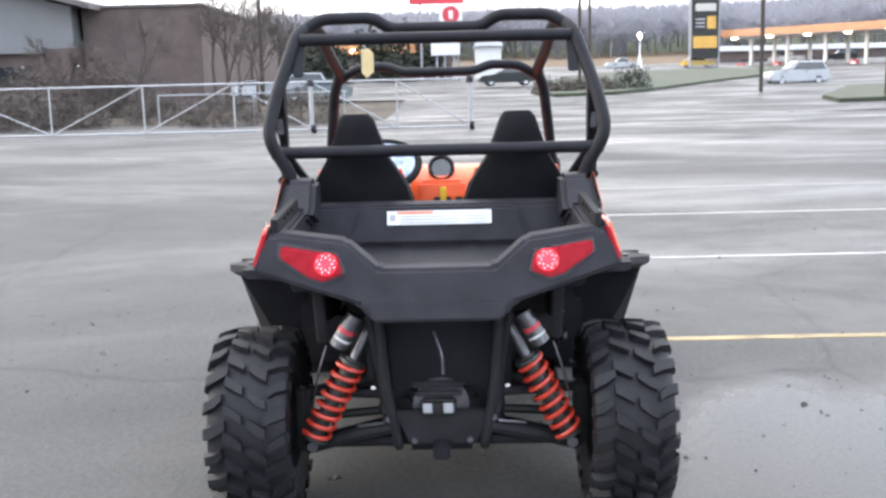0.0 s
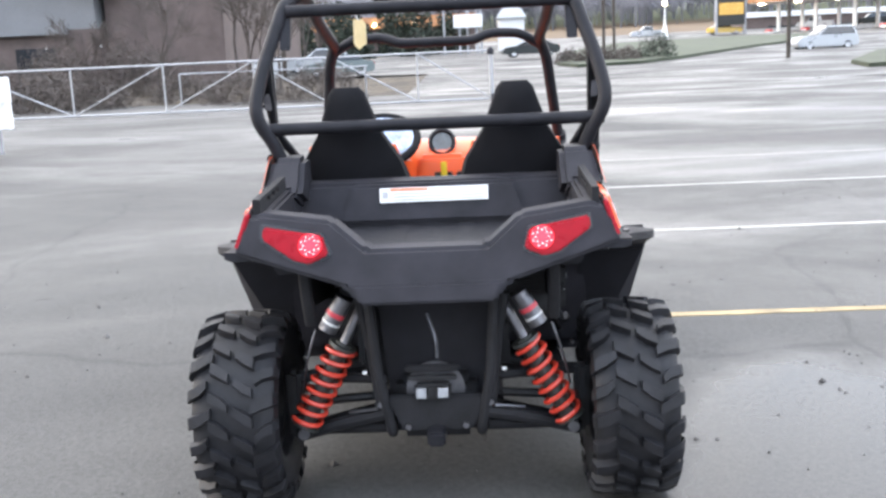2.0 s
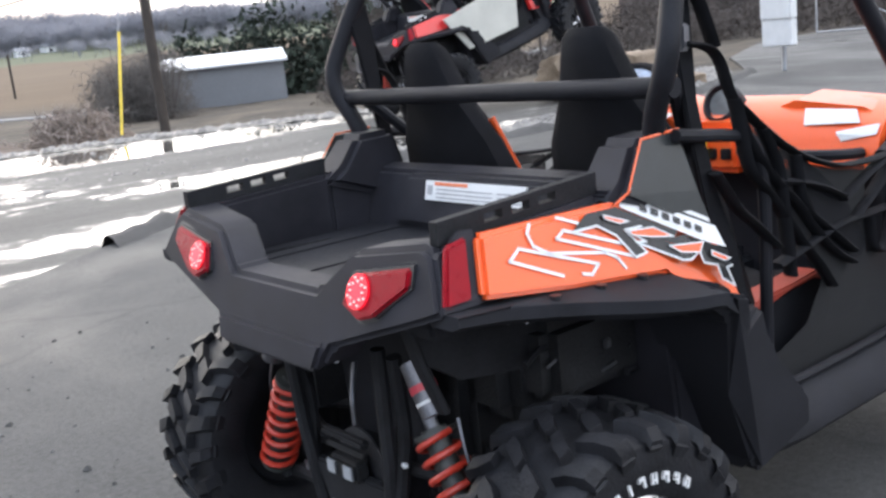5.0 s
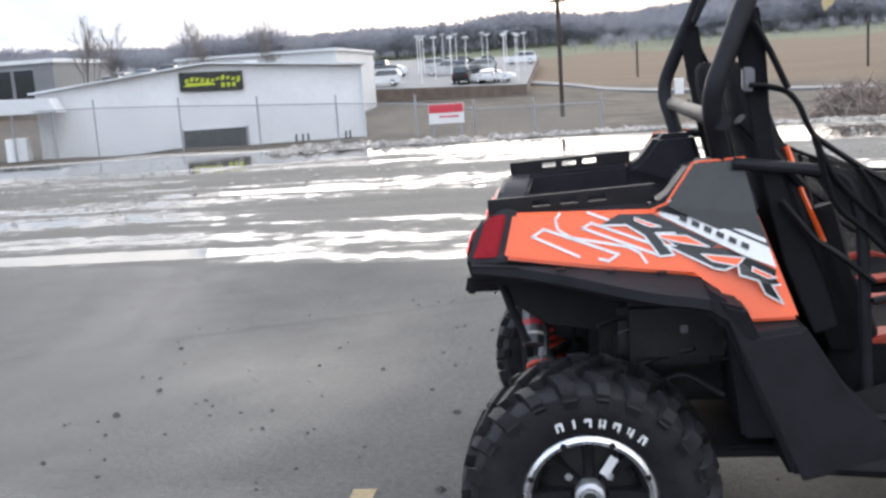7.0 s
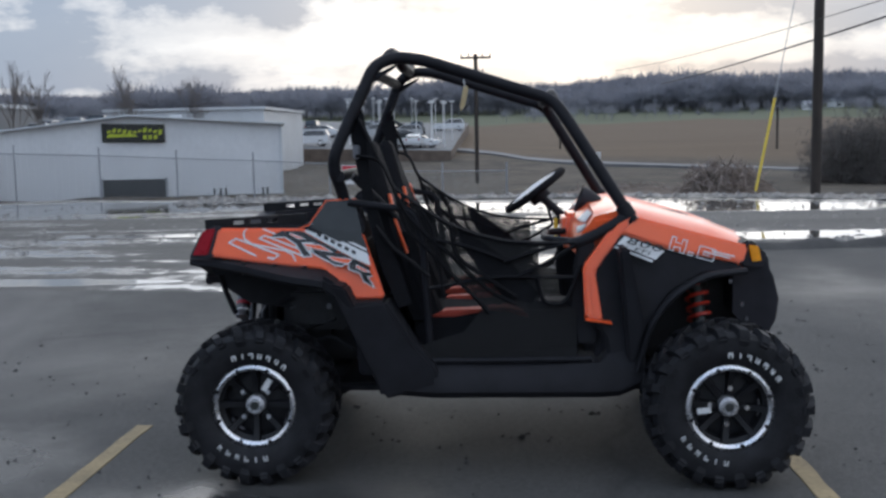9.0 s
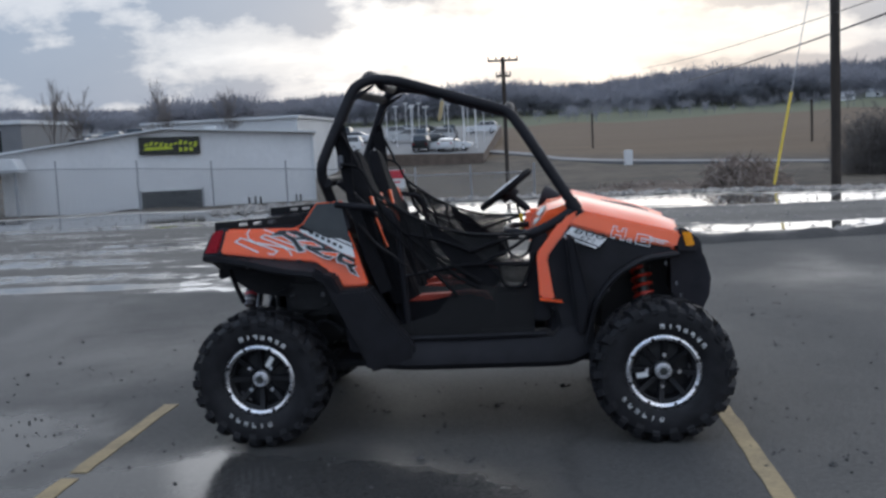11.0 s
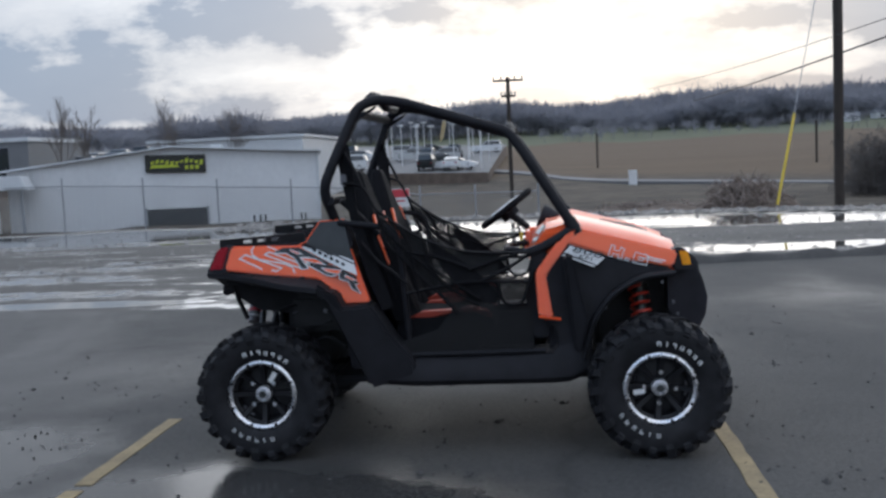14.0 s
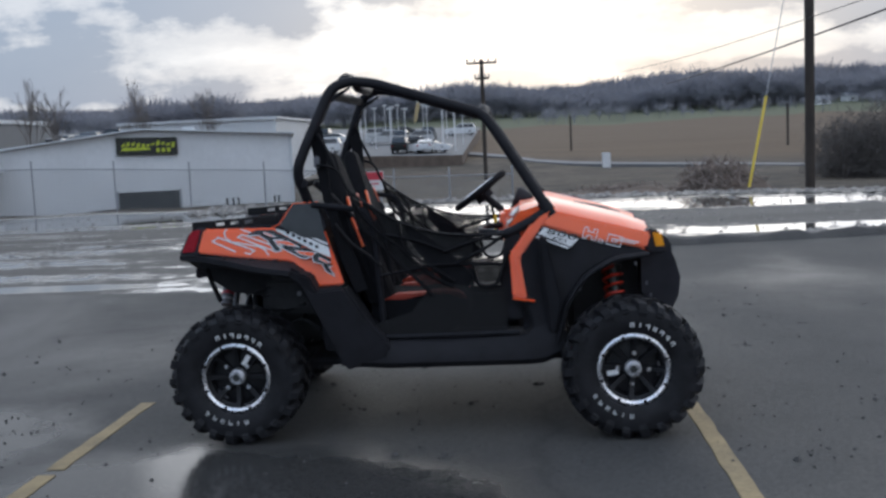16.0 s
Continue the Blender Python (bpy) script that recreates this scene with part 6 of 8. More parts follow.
def build_utv(label, paint, at, fine=True):
    root = thing("utility_vehicle", label, "utility vehicle", "side-by-side vehicles", at)
    P = M["plastic"]

    # tail: one moulded fascia with a raised pod for each lamp
    xr = lambda z: -0.338 + (z - 0.805) * 0.24 + max(0.0, z - 0.94) * 0.14
    half_up = [(0.19, 0.945), (0.30, 1.036), (0.52, 1.066), (0.555, 1.055), (0.615, 0.945)]
    half_low = [(0.56, 0.925), (0.26, 0.83), (0.225, 0.782)]
    ring = half_up + half_low + [(-y, z) for y, z in half_low[::-1]] + [(-y, z) for y, z in half_up[::-1]]
    tail = part("rear_fascia", yz_panel(ring, xr, lambda z: xr(z) + 0.11, 0.014), P, root, "black moulded rear fascia")
    part("tail_lip", yz_panel([(0.24, 0.84), (-0.24, 0.84), (-0.215, 0.775), (0.215, 0.775)], lambda z: xr(z) - 0.012, lambda z: xr(z) + 0.03, 0.01), P, tail)

    def lamp(sgn):
        rim = part("lamp_surround", yz_panel([(0.525, 1.038), (0.318, 1.004), (0.296, 0.93), (0.37, 0.898), (0.425, 0.915), (0.53, 0.985)], lambda z: xr(z) - 0.006, lambda z: xr(z) + 0.05, 0.006, sgn), M["black_decal"], tail)
        lens = part("tail_light", yz_panel([(0.514, 1.026), (0.326, 0.994), (0.307, 0.934), (0.37, 0.908), (0.42, 0.923), (0.518, 0.988)], lambda z: xr(z) - 0.014, lambda z: xr(z) + 0.03, 0.006, sgn), M["red_lens"], tail, "red tail light, lit")
        c = Vector((xr(0.966) - 0.014, sgn * 0.364, 0.966))
        tilt = pose(*c, 0, 21, 0)
        part("lamp_core", moved(lathe(disc_profile(0.037, -0.004, 0.004), "x", 28), tilt), M["tail_red"], lens, "glowing round brake lamp")
        part("lamp_hot", moved(lathe(disc_profile(0.022, -0.0055, 0.004), "x", 20), tilt), M["tail_core"], lens)
        if fine:
            for k in range(16):
                a = 2 * math.pi * k / 16
                part("led", moved(lathe(disc_profile(0.0026, -0.007, 0.0), "x", 6, center=(0, (0.03 if k % 2 else 0.021) * math.cos(a), (0.03 if k % 2 else 0.021) * math.sin(a))), tilt), M["led"], lens)

    both(lamp)

    # cargo bed
    bed = part("bed_floor", box(-0.24, 0.36, -0.5, 0.5, 0.86, 0.915, 0.01), M["plastic_dull"], root)
    for k in range(4):
        part("bed_rib", box(-0.17, 0.33, -0.36 + k * 0.24 - 0.03, -0.36 + k * 0.24 + 0.03, 0.915, 0.919, 0.003), M["plastic_dull"], bed)
    wall = part("bed_bulkhead", prism([(0.315, 0.9), (0.36, 1.075), (0.43, 1.09), (0.43, 0.9)], lambda u, v, s: (u, 0.58 if s else -0.58, v), 0.012), P, root)
    part("bulkhead_boss", prism([(0.3, 0.93), (0.335, 1.07), (0.38, 1.07), (0.38, 0.93)], lambda u, v, s: (u, 0.33 + (1.0 - v) * 0.4 if s else -0.33 - (1.0 - v) * 0.4, v), 0.012), P, wall)
    lab = part("warning_label", prism([(-0.205, 1.005), (0.2, 1.005), (0.2, 1.057), (-0.205, 1.057)], lambda u, v, s: (0.30 + (v - 0.93) * 0.25 - (0.006 if s else -0.004), u, v)), M["sticker"], wall, "white warning label with an orange band", smooth=False)
    def bar(y0, y1, z0, z1, mat, nm):
        part(nm, prism([(y0, z0), (y1, z0), (y1, z1), (y0, z1)], lambda u, v, s: (0.30 + (v - 0.93) * 0.25 - (0.0075 if s else 0.004), u, v)), mat, lab, smooth=False)
    bar(0.02, 0.16, 1.046, 1.055, M["sticker_orange"], "orange_band")
    bar(0.168, 0.19, 1.02, 1.045, M["ink"], "pictogram")
    if fine:
        for k in range(3):
            bar(-0.08, 0.15, 1.012 + k * 0.011, 1.0155 + k * 0.011, M["ink"], "print_bar")
            bar(-0.19, -0.1, 1.012 + k * 0.011, 1.0155 + k * 0.011, M["ink"], "print_bar")

    def bed_side(sgn):
        # side wall with a rim, slots along its top and a raised shoulder round the cage foot
        yo = lambda u, v: sgn * (0.585 - (v - 0.95) * 0.12)
        yi = lambda u, v: sgn * (0.505 - (v - 0.95) * 0.05)
        part("bed_side", xz_panel([(-0.24, 0.9), (-0.262, 1.03), (-0.24, 1.06), (0.2, 1.083), (0.205, 0.9)], yo, yi, 0.012), P, root)
        part("bed_corner", xz_panel([(0.195, 0.9), (0.195, 1.09), (0.36, 1.1), (0.36, 0.9)], lambda u, v: sgn * 0.59, lambda u, v: sgn * 0.5, 0.008), P, root)
        # thin rim wall, pierced by three open slots
        lift = lambda u: 1.062 + (u + 0.24) * 0.05
        b = None
        for u0, u1, low, high in ((-0.24, 0.205, 0.0, 0.016), (-0.24, 0.205, 0.034, 0.046), (-0.24, -0.12, 0.016, 0.034), (-0.07, -0.045, 0.016, 0.034), (0.005, 0.03, 0.016, 0.034), (0.08, 0.205, 0.016, 0.034)):
            b = join(b, xz_panel([(u0, lift(u0) + low), (u1, lift(u1) + low), (u1, lift(u1) + high), (u0, lift(u0) + high)], lambda u, v: sgn * 0.552, lambda u, v: sgn * 0.528))
        part("bed_rim", b, M["under"], root, "black slotted rim along the bed")
        part("shoulder", xz_panel([(0.17, 1.06), (0.235, 1.105), (0.3, 1.185), (0.43, 1.19), (0.47, 1.04), (0.4, 0.98)], lambda u, v: sgn * (0.628 - max(0, v - 1.0) * 0.2), lambda u, v: sgn * 0.47, 0.02), P, root, "raised black shoulder moulding")

    both(bed_side)

    # rear quarter: painted panel, flare, leg down to the sill
    def quarter(sgn):
        yo = lambda u, v: sgn * (0.645 - max(0, v - 0.9) * 0.32 + (u + 0.2) * 0.03)
        yq = lambda u, v: sgn * (0.615 - max(0, v - 0.9) * 0.32 + (u + 0.2) * 0.03)
        panel = part("quarter_panel", xz_panel([(-0.17, 1.074), (-0.2, 0.956), (0.02, 0.927), (0.285, 0.9), (0.335, 0.86), (0.402, 0.77), (0.553, 0.775), (0.458, 1.05), (0.2, 1.068)], yo, yq, 0.01), paint, root, "painted plastic quarter panel with stripe graphics")
        part("reflector", xz_panel([(-0.242, 1.064), (-0.188, 1.073), (-0.218, 0.958), (-0.286, 0.956)], lambda u, v: sgn * (0.632 - max(0, v - 0.9) * 0.32), yq, 0.006), M["red_lens"], root, "red side reflector")
        part("quarter_edge", xz_panel([(-0.295, 0.945), (-0.225, 1.07), (-0.2, 1.085), (-0.16, 1.082), (-0.19, 0.945)], lambda u, v: sgn * (0.624 - max(0, v - 0.9) * 0.32), yq, 0.008), P, root)
        # flare below the panel, widening forward and turning down in front of the tyre
        flare_y = lambda u: 0.645 + 0.16 * smooth_step(-0.2, 0.27, u)
        rings = []
        for k in range(15):
            u = -0.285 + k * 0.0425
            zt = along([(-0.285, 0.948), (0.02, 0.925), (0.285, 0.9), (0.33, 0.888)], u)
            dz = along([(-0.285, 0.03), (-0.12, 0.042), (0.1, 0.06)], u)
            fy = flare_y(u)
            rings.append([Vector((u, sgn * 0.56, zt)), Vector((u, sgn * 0.65, zt)), Vector((u, sgn * fy, zt - 0.02 * smooth_step(-0.2, 0.25, u) - 0.004)), Vector((u, sgn * fy, zt - 0.02 * smooth_step(-0.2, 0.25, u) - min(0.03, dz * 0.7))), Vector((u, sgn * (fy - 0.02), zt - dz)), Vector((u, sgn * 0.56, zt - dz))])
        part("fender_flare", bevel(loft(rings), 0.006, 1, 40), M["plastic_dull"], root, "black fender flare")
        leg = [(0.3, 0.895), (0.352, 0.862), (0.41, 0.768), (0.556, 0.77), (0.6, 0.70), (0.66, 0.6), (0.77, 0.48), (0.77, 0.4), (0.56, 0.348), (0.535, 0.352), (0.44, 0.575), (0.345, 0.8), (0.28, 0.84)]
        part("quarter_leg", xz_panel(leg, lambda u, v: sgn * (0.70 + 0.09 * smooth_step(0.5, 0.85, v) * smooth_step(0.62, 0.38, u)), lambda u, v: sgn * 0.52, 0.016), M["plastic_dull"], root)
        part("mud_guard", xz_panel([(0.33, 0.86), (0.4, 0.84), (0.5, 0.6), (0.46, 0.58)], lambda u, v: sgn * (0.8 - (0.86 - v) * 0.3), lambda u, v: sgn * 0.5, 0.01), M["plastic_dull"], root)
        for k in range(3):
            part("clip", lathe(disc_profile(0.012, 0.0, 0.01), "z", 8, center=(-0.05 + k * 0.13, sgn * 0.66, 0.925 - k * 0.01)), M["black_decal"], root)
        if not fine:
            return
        # stripes: plain shapes in the colours of the graphics
        L1, L2, L3, L4 = 0.0015, 0.003, 0.0045, 0.006
        white = M["white_decal"]
        decal([(0.232, 1.078), (0.3, 1.182), (0.425, 1.187), (0.455, 1.05), (0.488, 0.955), (0.47, 0.955)], lambda u, v: sgn * (0.636 - max(0, v - 0.98) * 0.19 + 0.002), L1, M["green_decal"], panel, "shoulder_film")
        outline_decal([(0.18, 1.068), (0.228, 1.085), (0.302, 1.187), (0.43, 1.192)], lambda u, v: sgn * (0.636 - max(0, v - 0.98) * 0.19 + 0.002), L2, 0.005, paint, panel, "piping")
        skin = lambda u, v: yo(u, v) + sgn * 0.002
        decal([(0.207, 1.059), (0.236, 1.079), (0.48, 0.964), (0.494, 0.914), (0.424, 0.943), (0.214, 1.053)], skin, L2, white, panel, "stripe")
        decal([(0.234, 1.089), (0.242, 1.094), (0.474, 0.984), (0.475, 0.973)], lambda u, v: sgn * (0.637 - max(0, v - 0.95) * 0.2 + 0.002), L3, white, panel, "stripe")
        for k in range(6):  # one dark bar for each character of the small word
            u0 = 0.262 + k * 0.03
            v0 = 1.066 - 0.489 * (u0 - 0.225)
            decal([(u0 - 0.002, v0 - 0.006), (u0 + 0.016, v0 - 0.015), (u0 + 0.02, v0 - 0.002), (u0 + 0.002, v0 + 0.007)], skin, L4, M["black_decal"], panel, "word_bar")
        # three angular dark shapes edged in white, standing for the large word
        first = [(0.056, 1.035), (0.107, 1.062), (0.193, 1.06), (0.263, 1.023), (0.248, 1.009), (0.199, 1.011), (0.243, 0.955), (0.207, 0.952), (0.17, 1.005), (0.125, 1.034)]
        second = [(0.192, 1.022), (0.263, 1.023), (0.354, 0.978), (0.337, 0.966), (0.302, 0.967), (0.401, 0.925), (0.368, 0.913), (0.343, 0.917), (0.219, 0.981), (0.248, 0.977), (0.206, 1.007)]
        third = [(0.302, 0.967), (0.365, 0.968), (0.424, 0.943), (0.493, 0.908), (0.489, 0.889), (0.501, 0.871), (0.482, 0.87), (0.509, 0.821), (0.465, 0.848), (0.449, 0.883), (0.403, 0.899), (0.4, 0.922), (0.375, 0.938)]
        for k, pts in enumerate((first, second, third)):
            decal(pts, skin, L3 + 0.001 * k, M["black_decal"], panel, "letter_shape")
            outline_decal((pts + [pts[0]])[4:] if k == 0 else pts[5:], skin, L4 + 0.001 * k, 0.0045, white, panel, "letter_edge")
        for pts in ([(0.147, 1.052), (0.213, 1.027), (0.185, 1.028), (0.147, 1.045)],
                    [(0.206, 1.008), (0.277, 1.002), (0.331, 0.972), (0.269, 0.983), (0.212, 0.998)],
                    [(0.31, 0.955), (0.417, 0.942), (0.397, 0.923), (0.339, 0.936)],
                    [(0.435, 0.919), (0.492, 0.89), (0.471, 0.889), (0.433, 0.909)]):
            decal(pts, skin, L4 + 0.004, paint, panel, "letter_inset")
            outline_decal(pts + [pts[0]], skin, L4 + 0.005, 0.003, white, panel, "inset_edge")
        for pts in ([(-0.001, 0.959), (-0.12, 1.013), (-0.09, 1.031), (0.101, 0.961), (0.076, 0.945), (0.053, 0.951)], [(-0.047, 1.069), (-0.059, 1.054), (-0.052, 1.028), (-0.018, 1.007), (0.126, 0.979), (0.156, 0.963), (0.172, 0.938)], [(0.012, 1.03), (0.035, 1.042), (0.225, 0.97), (0.204, 0.955), (0.012, 1.03)], [(0.028, 1.069), (0.085, 1.046)]):
            outline_decal(pts, skin, L2, 0.0065, white, panel, "line_graphic")

    both(quarter)

    # sill, floor and skid plate
    def sill(sgn):
        rings = []
        for u, z0, z1, yo in ((0.52, 0.36, 0.5, 0.69), (0.75, 0.345, 0.495, 0.7), (1.1, 0.345, 0.49, 0.7), (1.45, 0.345, 0.5, 0.7), (1.53, 0.348, 0.58, 0.69), (1.64, 0.385, 0.66, 0.66)):
            rings.append([Vector((u, sgn * y, z)) for y, z in ((0.46, z0), (yo - 0.03, z0), (yo, z0 + 0.03), (yo - 0.005, (z0 + z1) / 2), (yo - 0.05, z1 - 0.012), (yo - 0.085, z1), (0.46, z1))])
        part("sill", bevel(loft(rings), 0.006, 1, 30), M["plastic_dull"], root, "black textured sill")
        part("foot_rail", tube([(0.62, sgn * 0.645, 0.5), (1.0, sgn * 0.65, 0.502), (1.42, sgn * 0.645, 0.505)], 0.012, 8), M["steel_black"], root)

    both(sill)
    part("skid_plate", box(0.3, 1.9, -0.47, 0.47, 0.325, 0.36, 0.01), M["plastic_dull"], root)
    part("floor_pan", box(0.55, 1.62, -0.56, 0.56, 0.40, 0.435, 0.008), M["plastic_dull"], root)
    part("tunnel", box(0.45, 1.45, -0.11, 0.11, 0.43, 0.66, 0.04), M["plastic_dull"], root)
    part("fire_wall", prism([(1.42, 0.42), (1.5, 0.8), (1.45, 1.0), (1.6, 1.0), (1.66, 0.42)], lambda u, v, s: (u, 0.57 if s else -0.57, v), 0.01), P, root)
    part("seat_bulkhead", prism([(0.42, 0.42), (0.36, 1.0), (0.44, 1.0), (0.6, 0.62), (0.6, 0.42)], lambda u, v, s: (u, 0.57 if s else -0.57, v), 0.01), P, root)

    # seats
    def seat(sgn):
        s = thing_part("seat", root)
        rings = []
        for z, x, th, w in ((0.66, 0.70, 0.14, 0.235), (0.8, 0.645, 0.14, 0.24), (0.95, 0.595, 0.13, 0.235), (1.06, 0.56, 0.125, 0.225), (1.14, 0.535, 0.12, 0.2), (1.26, 0.5, 0.105, 0.125), (1.36, 0.475, 0.09, 0.088), (1.41, 0.465, 0.075, 0.07), (1.432, 0.46, 0.04, 0.05)):
            rings.append([Vector((x + dx * th, sgn * 0.32 + dy * w, z)) for dx, dy in ((-0.5, -0.72), (-0.58, 0), (-0.5, 0.72), (-0.3, 0.95), (0.1, 1.0), (0.38, 0.88), (0.42, 0.5), (0.36, 0), (0.42, -0.5), (0.38, -0.88), (0.1, -1.0), (-0.3, -0.95))])
        back = part("backrest", loft(rings), M["seat"], s, "black vinyl bucket backrest")
        for k in (-1, 1):
            part("piping", tube([(0.64, sgn * 0.32 + k * 0.215, 0.95), (0.59, sgn * 0.32 + k * 0.19, 1.08), (0.56, sgn * 0.32 + k * 0.15, 1.2)], 0.02, 8, flat=0.45), paint, back, "painted side panel of the backrest")
        part("bolster", tube([(0.63, sgn * 0.32 - 0.17, 1.04), (0.675, sgn * 0.32 - 0.19, 0.85), (0.74, sgn * 0.32 - 0.19, 0.68)], 0.05, 8), M["seat"], back)
        part("bolster", tube([(0.63, sgn * 0.32 + 0.17, 1.04), (0.675, sgn * 0.32 + 0.19, 0.85), (0.74, sgn * 0.32 + 0.19, 0.68)], 0.05, 8), M["seat"], back)
        rings = []
        for x, z0, z1, w in ((0.66, 0.5, 0.66, 0.2), (0.72, 0.48, 0.685, 0.235), (0.9, 0.48, 0.675, 0.245), (1.06, 0.5, 0.695, 0.24), (1.14, 0.54, 0.675, 0.22), (1.165, 0.58, 0.64, 0.2)):
            rings.append([Vector((x, sgn * 0.32 + y * w, z)) for y, z in ((-0.9, z0), (-1.0, (z0 + z1) / 2), (-0.92, z1), (-0.6, z1 + 0.012), (0, z1 - 0.012), (0.6, z1 + 0.012), (0.92, z1), (1.0, (z0 + z1) / 2), (0.9, z0))])
        base = part("cushion", loft(rings), M["seat"], s, "black vinyl seat cushion")
        part("cushion_panel", prism([(0.7, 0.672), (0.8, 0.7), (0.95, 0.705), (1.06, 0.715), (1.13, 0.695), (1.16, 0.66), (1.12, 0.672), (1.05, 0.695), (0.94, 0.69), (0.84, 0.672)], lambda u, v, t: (u, sgn * 0.32 + (0.232 if t else 0.15), v), 0.006), M["seat_accent"], base, "orange-red accent on the cushion edge")
        part("cushion_panel", prism([(0.7, 0.672), (0.8, 0.7), (0.95, 0.705), (1.06, 0.715), (1.13, 0.695), (1.16, 0.66), (1.12, 0.672), (1.05, 0.695), (0.94, 0.69), (0.84, 0.672)], lambda u, v, t: (u, sgn * 0.32 - (0.232 if t else 0.15), v), 0.006), M["seat_accent"], base, "orange-red accent on the cushion edge")
        part("seat_box", box(0.62, 1.08, sgn * 0.32 - 0.22, sgn * 0.32 + 0.22, 0.43, 0.5, 0.02), M["plastic_dull"], s)

    def thing_part(nm, parent):
        o = new(nm)
        o.parent = parent
        return o

    both(seat)

    # roll cage
    cage = thing_part("roll_cage", root)
    S = M["steel_black"]

    def rail(sgn):
        line = [(0.405, sgn * 0.545, 1.06), (0.37, sgn * 0.58, 1.22), (0.338, sgn * 0.655, 1.345), (0.40, sgn * 0.63, 1.49), (0.515, sgn * 0.545, 1.752), (0.60, sgn * 0.5, 1.79), (0.72, sgn * 0.485, 1.775), (0.95, sgn * 0.485, 1.70), (1.27, sgn * 0.465, 1.597), (1.325, sgn * 0.5, 1.52), (1.60, sgn * 0.575, 1.075)]
        part("side_rail", tube(line, 0.026, 14, 0.07), S, cage)
        part("gusset", xz_panel([(0.44, 1.58), (0.49, 1.70), (0.62, 1.76), (0.6, 1.74), (0.51, 1.68), (0.46, 1.58)], lambda u, v: sgn * 0.56, lambda u, v: sgn * 0.52, 0.004), S, cage)
        part("cage_foot", lathe(disc_profile(0.04, 0, 0.05), "z", 14, center=(0.385, sgn * 0.56, 1.1)), S, cage)
        part("front_clamp", tube([(1.555, sgn * 0.567, 1.145), (1.585, sgn * 0.573, 1.095)], 0.034, 12), S, cage)
        part("inner_brace", tube([(0.42, sgn * 0.6, 1.29), (0.6, sgn * 0.5, 1.09), (0.62, sgn * 0.49, 1.0)], 0.017, 8), S, cage)
        # padded strap bundle hanging behind the seat beside the post
        part("strap_panel", xz_panel([(0.40, 1.53), (0.47, 1.57), (0.487, 1.45), (0.496, 1.25), (0.52, 1.15), (0.56, 1.02), (0.62, 0.88), (0.66, 0.74), (0.6, 0.72), (0.53, 0.9), (0.465, 1.17), (0.446, 1.28), (0.417, 1.45)], lambda u, v: sgn * 0.608, lambda u, v: sgn * 0.594, 0.004), M["net"], cage, "wide folded black webbing")
        part("buckle", box(0.425, 0.455, min(sgn * 0.6, sgn * 0.63), max(sgn * 0.6, sgn * 0.63), 1.36, 1.42, 0.006), M["metal"], cage)

    both(rail)
    part("cross_bar", tube([(0.5, -0.535, 1.725), (0.5, 0.535, 1.725)], 0.024, 14), S, cage)
    part("top_bar", tube([(0.555, -0.53, 1.765), (0.58, -0.46, 1.81), (0.58, -0.25, 1.812), (0.6, -0.185, 1.768), (0.6, 0.185, 1.768), (0.58, 0.25, 1.812), (0.58, 0.46, 1.81), (0.555, 0.53, 1.765)], 0.025, 14, 0.05), S, cage)
    part("front_bar", tube([(1.29, -0.485, 1.56), (1.27, -0.38, 1.625), (1.27, -0.24, 1.63), (1.25, -0.17, 1.60), (1.25, 0.17, 1.60), (1.27, 0.24, 1.63), (1.27, 0.38, 1.625), (1.29, 0.485, 1.56)], 0.022, 14, 0.04), S, cage)
    part("harness_bar", tube([(0.37, -0.645, 1.29), (0.37, 0.645, 1.29)], 0.024, 14), S, cage)
    for sgn in (-1, 1):
        part("hip_bar", tube([(0.4, sgn * 0.615, 1.18), (0.55, sgn * 0.62, 1.16), (0.68, sgn * 0.625, 1.14), (0.715, sgn * 0.625, 1.0), (0.735, sgn * 0.6, 0.52)], 0.016, 10, 0.05), S, cage, "bent black hip rail")
    if fine:
        part("price_tag", prism([(0.0, 0), (0.035, 0.0), (0.05, -0.02), (0.05, -0.1), (0.02, -0.125), (0.0, -0.1)], lambda u, v, s: (0.86 + (0.001 if s else 0) + u * 0.55 + v * 0.2, 0.325 - u, 1.70 + v)), M["manila"], cage, "manila paper tag tied to the cage", smooth=False)
        part("tag_string", tube([(0.86, 0.33, 1.735), (0.87, 0.3, 1.695)], 0.002, 4), M["sticker"], cage)

    # side nets
    def net(sgn):
        Y = lambda u: sgn * (0.60 + 0.03 * math.sin(u * 2))
        n = thing_part("side_net", root)
        tagged(n, "black webbing safety net")
        top = [(0.44, 1.375), (0.484, 1.37), (0.533, 1.355), (0.561, 1.321), (0.575, 1.28), (0.596, 1.238), (0.683, 1.172), (0.773, 1.111), (0.842, 1.075), (0.93, 1.04), (1.057, 1.006), (1.2, 0.996), (1.36, 0.995)]
        part("edge_strap", tube([(u, Y(u), v) for u, v in top], 0.019, 8, 0.04, flat=0.4), M["net"], n)
